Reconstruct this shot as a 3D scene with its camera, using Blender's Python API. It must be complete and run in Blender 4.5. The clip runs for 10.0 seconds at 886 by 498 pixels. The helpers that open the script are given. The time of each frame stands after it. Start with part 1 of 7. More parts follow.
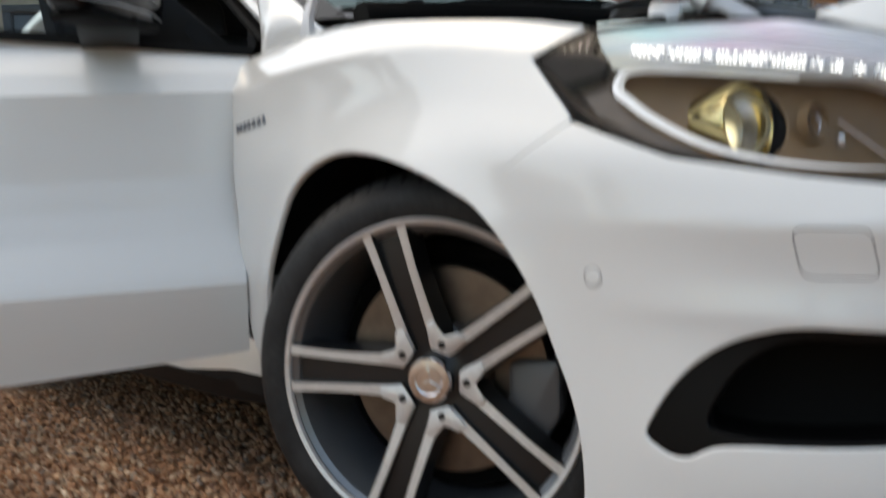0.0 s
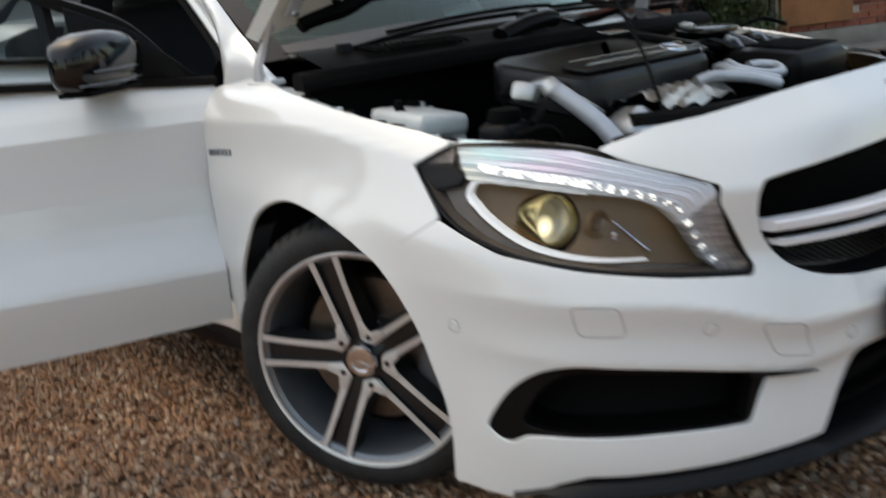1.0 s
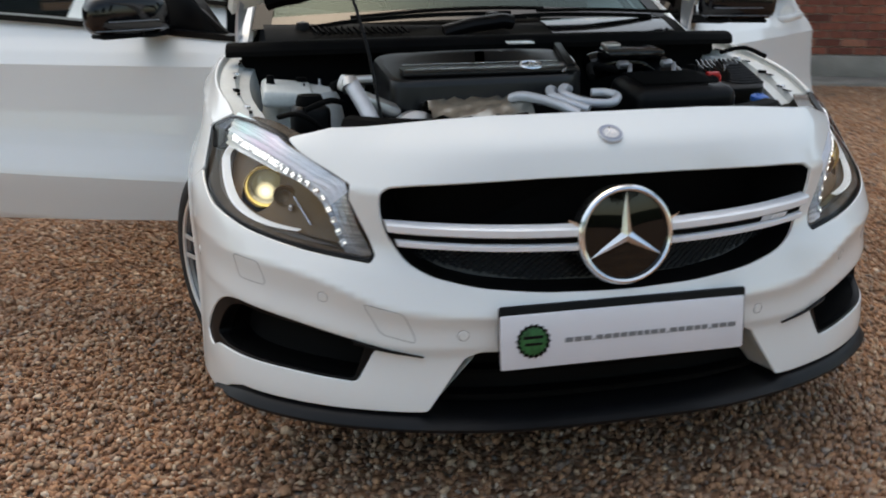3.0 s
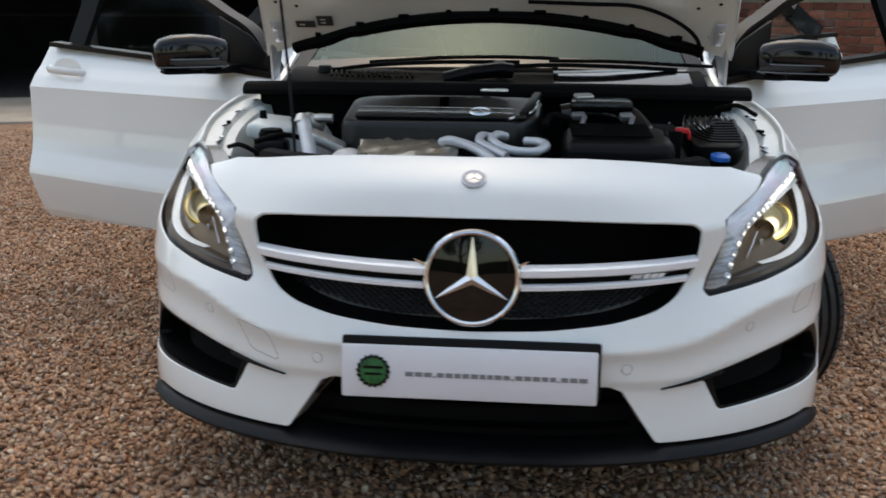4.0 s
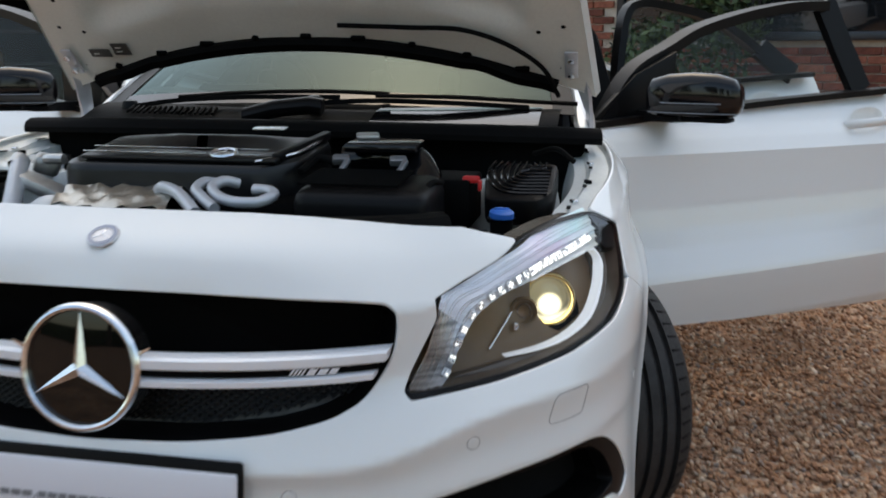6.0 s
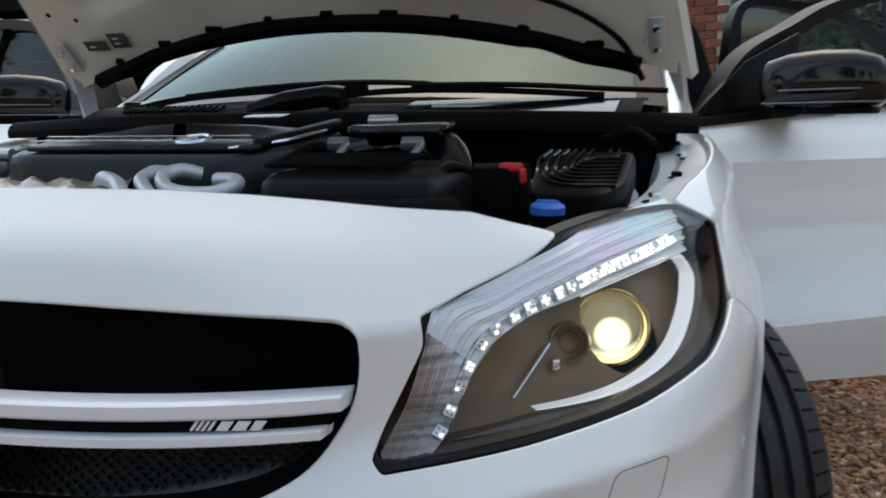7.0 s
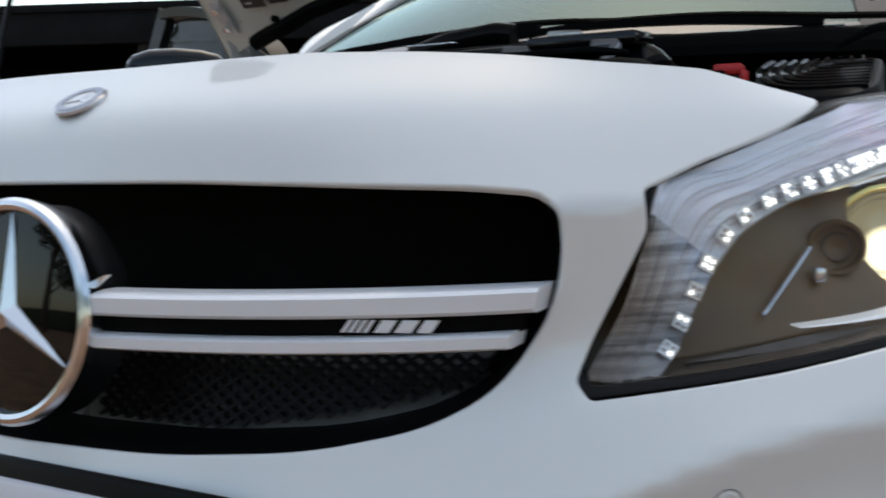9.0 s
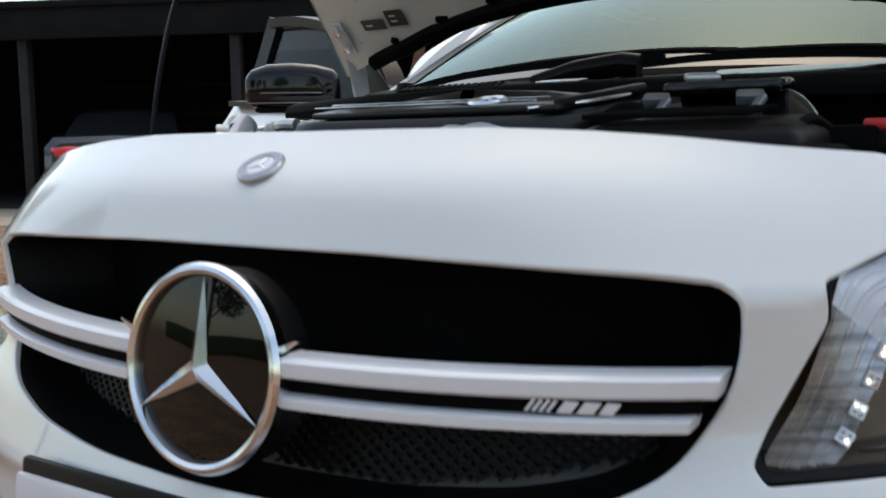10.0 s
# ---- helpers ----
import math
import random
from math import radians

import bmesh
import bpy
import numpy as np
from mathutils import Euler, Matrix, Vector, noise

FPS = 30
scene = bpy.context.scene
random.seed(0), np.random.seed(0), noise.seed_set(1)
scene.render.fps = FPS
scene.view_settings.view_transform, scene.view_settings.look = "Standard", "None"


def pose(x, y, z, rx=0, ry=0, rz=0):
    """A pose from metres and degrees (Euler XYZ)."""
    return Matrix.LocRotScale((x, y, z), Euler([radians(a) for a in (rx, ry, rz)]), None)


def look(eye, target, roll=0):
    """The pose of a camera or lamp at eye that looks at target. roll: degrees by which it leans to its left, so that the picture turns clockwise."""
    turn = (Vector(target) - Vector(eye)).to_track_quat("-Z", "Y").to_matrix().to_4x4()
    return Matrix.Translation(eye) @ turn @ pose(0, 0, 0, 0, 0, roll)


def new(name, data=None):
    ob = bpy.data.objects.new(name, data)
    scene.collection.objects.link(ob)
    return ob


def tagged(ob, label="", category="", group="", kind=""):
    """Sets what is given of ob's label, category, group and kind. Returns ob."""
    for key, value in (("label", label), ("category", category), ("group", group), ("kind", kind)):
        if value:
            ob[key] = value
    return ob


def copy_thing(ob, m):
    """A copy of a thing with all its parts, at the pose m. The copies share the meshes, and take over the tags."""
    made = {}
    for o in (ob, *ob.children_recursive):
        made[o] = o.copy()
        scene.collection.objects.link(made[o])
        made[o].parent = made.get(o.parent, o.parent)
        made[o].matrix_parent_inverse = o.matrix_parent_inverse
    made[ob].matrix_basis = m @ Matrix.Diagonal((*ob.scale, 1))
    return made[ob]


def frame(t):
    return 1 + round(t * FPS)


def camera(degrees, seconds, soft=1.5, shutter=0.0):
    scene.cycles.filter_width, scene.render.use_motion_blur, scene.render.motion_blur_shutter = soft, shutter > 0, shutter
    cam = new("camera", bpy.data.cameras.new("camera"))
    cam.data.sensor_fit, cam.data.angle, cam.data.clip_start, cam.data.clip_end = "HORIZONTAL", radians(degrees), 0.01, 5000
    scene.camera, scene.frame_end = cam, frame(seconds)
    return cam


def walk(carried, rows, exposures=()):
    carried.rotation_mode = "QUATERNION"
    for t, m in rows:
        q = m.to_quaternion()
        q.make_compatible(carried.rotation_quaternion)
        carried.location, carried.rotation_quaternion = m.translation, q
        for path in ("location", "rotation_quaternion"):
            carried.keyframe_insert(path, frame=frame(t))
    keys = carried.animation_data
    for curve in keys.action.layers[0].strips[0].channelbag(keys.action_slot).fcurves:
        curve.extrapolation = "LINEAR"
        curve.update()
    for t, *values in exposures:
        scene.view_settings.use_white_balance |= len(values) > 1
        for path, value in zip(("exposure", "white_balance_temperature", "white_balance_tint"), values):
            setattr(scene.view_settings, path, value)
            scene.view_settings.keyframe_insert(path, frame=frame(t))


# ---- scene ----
cam = camera(52.0, 10.0, soft=1.7, shutter=0.5)
# seconds, place in metres, then yaw, pitch and roll in degrees
ROWS = [
    (0.0, -1.627, -0.127, 0.615, -40.66, -4.31, 3.68),
    (0.5, -1.738, -0.270, 0.948, -40.72, -8.46, 6.02),
    (1.0, -1.786, -0.573, 1.049, -41.72, -15.90, 5.48),
    (1.5, -1.649, -0.854, 1.063, -37.72, -18.12, 2.78),
    (2.0, -1.384, -1.105, 1.100, -27.50, -19.44, 1.63),
    (2.5, -1.078, -1.341, 1.108, -20.72, -18.67, 0.33),
    (2.7, -0.957, -1.417, 1.130, -18.14, -18.78, 0.23),
    (3.8, -0.017, -1.671, 1.136, 3.37, -14.77, -0.16),
    (4.0, 0.097, -1.668, 1.134, 5.10, -14.95, -0.35),
    (4.5, 0.474, -1.623, 1.091, 10.23, -14.58, 0.04),
    (5.0, 0.691, -1.575, 1.064, 11.51, -14.37, -0.03),
    (5.5, 0.761, -1.416, 1.072, 10.66, -13.98, -0.18),
    (5.7, 0.775, -1.300, 1.087, 10.41, -13.22, -0.25),
    (6.8, 0.812, -0.681, 0.930, 16.20, -8.40, 0.21),
    (7.0, 0.818, -0.618, 0.897, 17.91, -7.86, 0.61),
    (7.5, 0.792, -0.506, 0.829, 20.36, -7.23, 1.40),
    (8.0, 0.770, -0.454, 0.781, 21.53, -6.97, 2.17),
    (8.5, 0.743, -0.430, 0.750, 23.56, -6.59, 2.37),
    (9.0, 0.698, -0.449, 0.731, 27.20, -5.55, 1.20),
    (9.5, 0.653, -0.498, 0.722, 30.37, -4.20, 0.30),
    (10.0, 0.638, -0.510, 0.812, 32.05, -6.46, 0.68),
]
# seconds, stops, kelvin and tint of the camera's own setting
EXPOSURES = [(0.0, 1.22, 7950, 5), (1.0, 1.17, 8000, 5), (2.0, 1.17, 8050, 5), (4.0, 1.26, 7700, 5), (5.7, 1.24, 7550, 5), (7.0, 1.18, 7450, 5), (8.5, 1.14, 7450, 5), (9.5, 0.98, 7500, 5), (10.0, 1.20, 7600, 5)]
walk(cam, [(t, pose(x, y, z, 90 + pitch, roll, yaw)) for t, x, y, z, yaw, pitch, roll in ROWS], EXPOSURES)

# ---- daylight: a bright, veiled sky and a soft sun ----
SUN_ELEVATION, SUN_TURN = 64.0, 345.0
world = bpy.data.worlds.new("sky")
scene.world = world
world.use_nodes = True
_n, _l = world.node_tree.nodes, world.node_tree.links
_sky = _n.new("ShaderNodeTexSky")
_sky.sky_type, _sky.sun_disc = "NISHITA", False
_sky.sun_elevation, _sky.sun_rotation = radians(SUN_ELEVATION), radians(SUN_TURN)
_sky.air_density, _sky.dust_density, _sky.ozone_density = 1.0, 2.0, 0.3
_l.new(_sky.outputs["Color"], _n["Background"].inputs["Color"])
_n["Background"].inputs["Strength"].default_value = 0.13
sun = new("sun", bpy.data.lights.new("sun", "SUN"))
sun.data.energy, sun.data.angle, sun.data.color = 0.34, radians(140), (1.0, 0.99, 0.95)
_a, _e = radians(SUN_TURN), radians(SUN_ELEVATION)
sun.matrix_world = look((0, 0, 30), Vector((0, 0, 30)) - Vector((math.sin(_a) * math.cos(_e), math.cos(_a) * math.cos(_e), math.sin(_e))))

# ---- materials ----
def material(name, color=(0.5, 0.5, 0.5), rough=0.5, metal=0.0, coat=0.0, coat_rough=0.03, spec=0.5, vary=0.0, vary_scale=6.0, fine=0.0, fine_scale=120.0,
             bump=0.0, bump_scale=200.0, rough_vary=0.0, emit=None, emit_strength=0.0):
    """A principled material with broad and fine variation of colour, roughness and relief, at real-world size."""
    mat = bpy.data.materials.new(name)
    mat.use_nodes = True
    nt = mat.node_tree
    n, l = nt.nodes, nt.links
    b = n["Principled BSDF"]
    b.inputs["Base Color"].default_value = (*color, 1)
    b.inputs["Roughness"].default_value, b.inputs["Metallic"].default_value = rough, metal
    b.inputs["Coat Weight"].default_value, b.inputs["Coat Roughness"].default_value = coat, coat_rough
    b.inputs["Specular IOR Level"].default_value = spec
    co = n.new("ShaderNodeTexCoord")

    def noise_tex(scale, detail=4.0):
        t = n.new("ShaderNodeTexNoise")
        t.inputs["Scale"].default_value, t.inputs["Detail"].default_value = scale, detail
        l.new(co.outputs["Object"], t.inputs["Vector"])
        return t.outputs["Fac"]

    last = None
    for amount, scale in ((vary, vary_scale), (fine, fine_scale)):
        if amount:
            r = n.new("ShaderNodeMapRange")
            r.inputs["From Min"].default_value, r.inputs["From Max"].default_value = 0.3, 0.7
            r.inputs["To Min"].default_value, r.inputs["To Max"].default_value = 1 - amount, 1 + amount
            l.new(noise_tex(scale), r.inputs["Value"])
            m = n.new("ShaderNodeVectorMath")
            m.operation = "SCALE"
            if last is None:
                m.inputs[0].default_value = color
            else:
                l.new(last, m.inputs[0])
            l.new(r.outputs["Result"], m.inputs["Scale"])
            last = m.outputs["Vector"]
    if last is not None:
        l.new(last, b.inputs["Base Color"])
    if rough_vary:
        r = n.new("ShaderNodeMapRange")
        r.inputs["From Min"].default_value, r.inputs["From Max"].default_value = 0.3, 0.7
        r.inputs["To Min"].default_value, r.inputs["To Max"].default_value = max(rough - rough_vary, 0.02), min(rough + rough_vary, 1)
        l.new(noise_tex(vary_scale * 2.3), r.inputs["Value"])
        l.new(r.outputs["Result"], b.inputs["Roughness"])
    if bump:
        m = n.new("ShaderNodeBump")
        m.inputs["Strength"].default_value, m.inputs["Distance"].default_value = bump, 0.002
        l.new(noise_tex(bump_scale), m.inputs["Height"])
        l.new(m.outputs["Normal"], b.inputs["Normal"])
    if emit:
        b.inputs["Emission Color"].default_value, b.inputs["Emission Strength"].default_value = (*emit, 1), emit_strength
    return mat


def clear(name, tint=(1, 1, 1), gloss=0.02, ior=1.5, sheen=(1, 1, 1)):
    """A thin clear sheet: it lets light straight through and mirrors more at grazing angles."""
    mat = bpy.data.materials.new(name)
    mat.use_nodes = True
    n, l = mat.node_tree.nodes, mat.node_tree.links
    n.remove(n["Principled BSDF"])
    t, g, f, m = (n.new("ShaderNode" + k) for k in ("BsdfTransparent", "BsdfGlossy", "Fresnel", "MixShader"))
    t.inputs["Color"].default_value = (*tint, 1)
    g.inputs["Roughness"].default_value = gloss
    g.inputs["Color"].default_value = (*sheen, 1)
    f.inputs["IOR"].default_value = ior
    l.new(f.outputs[0], m.inputs[0])
    l.new(t.outputs[0], m.inputs[1])
    l.new(g.outputs[0], m.inputs[2])
    l.new(m.outputs[0], n["Material Output"].inputs["Surface"])
    return mat


WHITE = material("white_paint", (0.80, 0.81, 0.80), 0.35, coat=1.0, coat_rough=0.035)
WHITE_INNER = material("white_undercoat", (0.66, 0.68, 0.66), 0.45, coat=0.2, vary=0.08, vary_scale=9, fine=0.05)
CREAM = material("bonnet_underside_paint", (0.70, 0.69, 0.64), 0.42, coat=0.3, vary=0.06, vary_scale=5, fine=0.03)
GLOSS_BLACK = material("gloss_black", (0.004, 0.004, 0.005), 0.10, coat=0.12, coat_rough=0.03, spec=0.34, vary=0.2)
COVER_PLASTIC = material("engine_cover_plastic", (0.006, 0.006, 0.0065), 0.34, spec=0.42, vary=0.2, bump=0.05, bump_scale=500)
SATIN_BLACK = material("satin_black_plastic", (0.0035, 0.0035, 0.004), 0.40, spec=0.16, vary=0.25)
MATT_BLACK = material("matt_black_plastic", (0.0022, 0.0022, 0.0022), 0.65, spec=0.06, vary=0.3, bump=0.15)
# for black parts, and for hollows, slots and holes whose shade is put into the colour
DEEP_BLACK = material("black_and_cavity_shade", (0.0015, 0.0015, 0.0015), 0.9, spec=0.2)
LIP_GREY = material("dark_grey_lip", (0.0039, 0.0041, 0.0050), 0.45, spec=0.25, vary=0.25, vary_scale=14, fine=0.1)
RUBBER = material("rubber_seal", (0.003, 0.003, 0.003), 0.75, spec=0.08, vary=0.3, bump=0.2)
TYRE = material("tyre_rubber", (0.023, 0.023, 0.0235), 0.62, spec=0.3, vary=0.35, vary_scale=18, fine=0.2, bump=0.25, bump_scale=420)
CHROME = material("chrome", (0.80, 0.81, 0.83), 0.16, metal=1.0, rough_vary=0.03)
SATIN_CHROME = material("satin_chrome", (0.80, 0.81, 0.84), 0.22, metal=1.0, rough_vary=0.05)
ALLOY = material("machined_alloy", (0.80, 0.80, 0.80), 0.42, metal=0.6, vary=0.06, fine=0.06, bump=0.05, bump_scale=900)
ALLOY_DARK = material("dark_grey_alloy_paint", (0.014, 0.015, 0.017), 0.36, metal=0.2, coat=0.3, vary=0.15)
ALLOY_GREY = material("grey_alloy_paint", (0.20, 0.215, 0.235), 0.34, metal=0.6, coat=0.3, vary=0.1)
DISC_STEEL = material("brake_disc_steel", (0.19, 0.155, 0.13), 0.38, metal=0.9, vary=0.2, vary_scale=24)
CALIPER = material("grey_brake_caliper", (0.16, 0.16, 0.165), 0.45, metal=0.4, vary=0.15)
ALUMINIUM = material("cast_aluminium", (0.55, 0.55, 0.54), 0.42, metal=0.9, vary=0.15, vary_scale=30, bump=0.2, bump_scale=260)
FOIL = material("heat_shield_foil", (0.50, 0.49, 0.45), 0.30, metal=0.95, vary=0.18, vary_scale=22, bump=0.5, bump_scale=90)
PALE_PIPE = material("pale_grey_pipe", (0.56, 0.57, 0.60), 0.38, metal=0.35, vary=0.08, vary_scale=20)
PLATE_WHITE = material("number_plate_white", (0.72, 0.71, 0.75), 0.35, coat=0.3, vary=0.02)
INK = material("dark_grey_print", (0.20, 0.20, 0.21), 0.5)
GREEN_PRINT = material("green_print", (0.018, 0.115, 0.032), 0.5, vary=0.45, vary_scale=90)
RED_PLASTIC = material("red_plastic", (0.60, 0.02, 0.02), 0.4, vary=0.1)
BLUE_PLASTIC = material("blue_plastic", (0.02, 0.14, 0.50), 0.4, vary=0.1)
LAMP_BROWN = material("headlamp_inner_bezel", (0.175, 0.105, 0.046), 0.38, metal=0.0, vary=0.15, vary_scale=14, rough_vary=0.08)
LAMP_DARK = material("headlamp_outer_bezel", (0.105, 0.082, 0.064), 0.22, spec=0.5, vary=0.2, vary_scale=20)
GOLD_RING = material("gold_lamp_ring", (0.72, 0.60, 0.30), 0.18, metal=1.0, rough_vary=0.04)
LAMP_SILVER = material("headlamp_reflector", (0.70, 0.70, 0.75), 0.20, metal=0.9, vary=0.1, vary_scale=30)
LAMP_WHITE = material("light_guide", (0.85, 0.87, 0.92), 0.25, emit=(0.85, 0.9, 1.0), emit_strength=0.12)
LED_LIT = material("lit_led", (0.9, 0.92, 1.0), 0.3, emit=(0.92, 0.95, 1.0), emit_strength=0.8)
INTERIOR = material("dark_interior_plastic", (0.010, 0.010, 0.011), 0.6, spec=0.2, vary=0.3, bump=0.2)
SEAT = material("dark_seat_leather", (0.018, 0.017, 0.017), 0.55, spec=0.25, vary=0.25, bump=0.3, bump_scale=160)
DOOR_CARD = material("door_card_black", (0.025, 0.025, 0.026), 0.55, vary=0.3, bump=0.15)
LENS = clear("headlamp_lens", (0.98, 0.98, 0.98), 0.015, 1.19)
BALL_GLASS = clear("ball_lens_glass", (0.96, 0.95, 0.88), 0.02, 1.16)
SCREEN = clear("windscreen_glass", (0.11, 0.145, 0.14), 0.01, 1.27, (0.78, 1.0, 0.97))
SIDE_GLASS = clear("side_window_glass", (0.82, 0.86, 0.85), 0.01, 1.2)
STAR_DISC = material("black_glass_disc", (0.003, 0.003, 0.003), 0.03, spec=0.4)


def sheen_tints(name, tints, dark, metal, flip_run=False):
    """Clear moulded plastic with its iridescent sheen painted in: tints along its run, fine streaks across."""
    mat = material(name, tints[0][1], 0.22, metal=metal, coat=1.0)
    n, l = mat.node_tree.nodes, mat.node_tree.links
    co, mp, tx, st, sp, rp, mx = (n.new("ShaderNode" + k) for k in ("TexCoord", "Mapping", "TexNoise", "MapRange", "SeparateXYZ", "ValToRGB", "VectorMath"))
    mp.inputs["Scale"].default_value = (9, 9, 120)
    mp.inputs["Rotation"].default_value = (0, radians(-16 if flip_run else 16), 0)
    tx.inputs["Scale"].default_value, tx.inputs["Detail"].default_value = 1.6, 4.0
    l.new(co.outputs["Object"], mp.inputs["Vector"])
    l.new(mp.outputs["Vector"], tx.inputs["Vector"])
    st.inputs["From Min"].default_value, st.inputs["From Max"].default_value = 0.34, 0.62
    st.inputs["To Min"].default_value, st.inputs["To Max"].default_value = dark, 1.0
    l.new(tx.outputs["Fac"], st.inputs["Value"])
    l.new(co.outputs["Generated"], sp.inputs["Vector"])
    while len(rp.color_ramp.elements) < len(tints):
        rp.color_ramp.elements.new(0.5)
    run = [(1 - q, c) for q, c in reversed(tints)] if flip_run else tints
    for e, (q, c) in zip(rp.color_ramp.elements, run):
        e.position, e.color = q, (*c, 1)
    l.new(sp.outputs["X"], rp.inputs["Fac"])
    mx.operation = "SCALE"
    l.new(rp.outputs["Color"], mx.inputs[0])
    l.new(st.outputs["Result"], mx.inputs["Scale"])
    l.new(mx.outputs["Vector"], n["Principled BSDF"].inputs["Base Color"])
    return mat


# rainbow sheen of the reflector as fixed colours, inner end to outer
IRIS_TOP = [(0.0, (0.85, 0.88, 0.955)), (0.45, (0.91, 0.94, 1.0)), (0.62, (0.97, 0.88, 1.0)), (0.74, (0.865, 0.948, 1.0)), (0.88, (0.775, 1.0, 1.0)), (1.0, (0.985, 1.0, 0.955))]
IRIS_MID = [(0.0, (0.88, 0.895, 0.955)), (0.5, (0.955, 0.932, 1.0)), (0.7, (1.0, 0.85, 1.0)), (0.84, (0.925, 0.94, 1.0)), (1.0, (0.88, 1.0, 1.0))]
IRIS_LOW = [(0.0, (0.895, 0.91, 0.955)), (0.6, (0.985, 1.0, 1.0)), (0.85, (1.0, 1.0, 1.0)), (1.0, (1.0, 1.0, 0.895))]
IRIS_END = [(0.0, (0.42, 0.34, 0.28)), (0.5, (0.66, 0.63, 0.63)), (1.0, (0.86, 0.88, 0.96))]
SHEENS = {}
for _side in (-1, 1):
    for _name, _tints, _dark, _metal in (("upper", IRIS_TOP, 0.93, 0.0), ("middle", IRIS_MID, 0.90, 0.0), ("lower", IRIS_LOW, 0.82, 0.1), ("inner", IRIS_END, 0.45, 0.4)):
        SHEENS[_name, _side] = sheen_tints("reflector_%s_film" % _name, _tints, _dark, _metal, _side < 0)

# ---- mesh tools ----
from mathutils.geometry import delaunay_2d_cdt


def part(name, bm, mat, parent=None, label="", sharp=35.0, local=False):
    """Links a bmesh as one mesh object, smooth but for edges sharper than so many degrees."""
    bm.normal_update()
    for f in bm.faces:
        f.smooth = True
    for e in bm.edges:
        e.smooth = len(e.link_faces) == 2 and e.calc_face_angle(0.0) < radians(sharp)
    me = bpy.data.meshes.new(name)
    bm.to_mesh(me)
    bm.free()
    me.materials.append(mat)
    ob = new(name, me)
    ob.parent = parent
    if label:
        ob["label"] = label
    return ob


def raw(name, verts, faces, mat, parent=None, label="", normals=None):
    me = bpy.data.meshes.new(name)
    me.from_pydata([tuple(v) for v in verts], [], faces)
    me.polygons.foreach_set("use_smooth", [True] * len(me.polygons))
    if normals is not None:
        me.normals_split_custom_set_from_vertices([tuple(v) for v in normals])
    me.materials.append(mat)
    ob = new(name, me)
    ob.parent = parent
    if label:
        ob["label"] = label
    return ob


def thing(name, label, category, m=Matrix(), group="", kind=""):
    ob = new(name)
    ob.empty_display_size = 0.2
    ob.matrix_world = m
    return tagged(ob, label, category, group, kind)


def box(size, at=(0, 0, 0), bevel=0.0, turn=(0, 0, 0), bm=None, segments=2):
    own = bmesh.new()
    bmesh.ops.create_cube(own, size=1.0, matrix=Matrix.Diagonal((*size, 1)))
    if bevel:
        bmesh.ops.bevel(own, geom=own.edges[:], offset=min(bevel, min(size) * 0.49), segments=segments, profile=0.5, affect="EDGES")
    own.transform(pose(*at, *turn))
    return merge(bm, own)


def merge(bm, own):
    if bm is None:
        return own
    me = bpy.data.meshes.new("tmp")
    own.to_mesh(me)
    own.free()
    bm.from_mesh(me)
    bpy.data.meshes.remove(me)
    return bm


def shell(rows, bm=None, closed_u=False, closed_v=False, caps=False):
    """Quads over rows of points."""
    own = bm or bmesh.new()
    g = [[own.verts.new(p) for p in r] for r in rows]
    nv, nu = len(g), len(g[0])
    for i in range(nv if closed_v else nv - 1):
        for j in range(nu if closed_u else nu - 1):
            a, b, c, d = g[i][j], g[i][(j + 1) % nu], g[(i + 1) % nv][(j + 1) % nu], g[(i + 1) % nv][j]
            if len({a, b, c, d}) == 4:
                own.faces.new((a, b, c, d))
    if caps:
        own.faces.new(list(reversed(g[0])))
        own.faces.new(g[-1])
    return own


def smooth_path(points, n):
    """A curve through the points, in n steps a span."""
    p = np.array([tuple(q) for q in points], float)
    u = np.concatenate([[0], np.cumsum(np.maximum(np.linalg.norm(np.diff(p, axis=0), axis=1), 1e-6))])
    q = np.linspace(0, u[-1], n * (len(p) - 1) + 1)
    if len(p) == 2:
        return np.stack([np.interp(q, u, p[:, k]) for k in range(p.shape[1])], 1)
    return np.stack([hermite(u, p[:, k])(q) for k in range(p.shape[1])], 1)


def sweep(path, profile, bm=None, up=(0, 0, 1), caps=True, scale=None):
    """Carries a closed profile of (side, up) points along a path."""
    path = [Vector(p) for p in path]
    rows = []
    for i, p in enumerate(path):
        t = (path[min(i + 1, len(path) - 1)] - path[max(i - 1, 0)]).normalized()
        side = t.cross(Vector(up))
        side = side.normalized() if side.length > 1e-5 else t.orthogonal().normalized()
        v = side.cross(t)
        k = scale[i] if scale is not None else 1.0
        rows.append([p + side * (a * k) + v * (b * k) for a, b in profile])
    return shell(rows, bm, closed_u=True, caps=caps)


def ring(r, n=10, ry=None):
    return [(r * math.cos(2 * math.pi * k / n), (ry or r) * math.sin(2 * math.pi * k / n)) for k in range(n)]


def tube(points, r, bm=None, n=10, steps=6, caps=True):
    own = sweep(smooth_path(points, steps), ring(r, n), None, (0.13, 0.21, 0.97), caps)
    return merge(bm, own) if bm is not None else own


def lathe(profile, m=Matrix(), n=48, bm=None, closed=False):
    """Turns (radius, height) points about z."""
    rows = [[m @ Vector((r * math.cos(2 * math.pi * k / n), r * math.sin(2 * math.pi * k / n), h)) for k in range(n)] for r, h in profile]
    own = shell(rows, None, closed_u=True, closed_v=closed)
    return merge(bm, own) if bm is not None else own


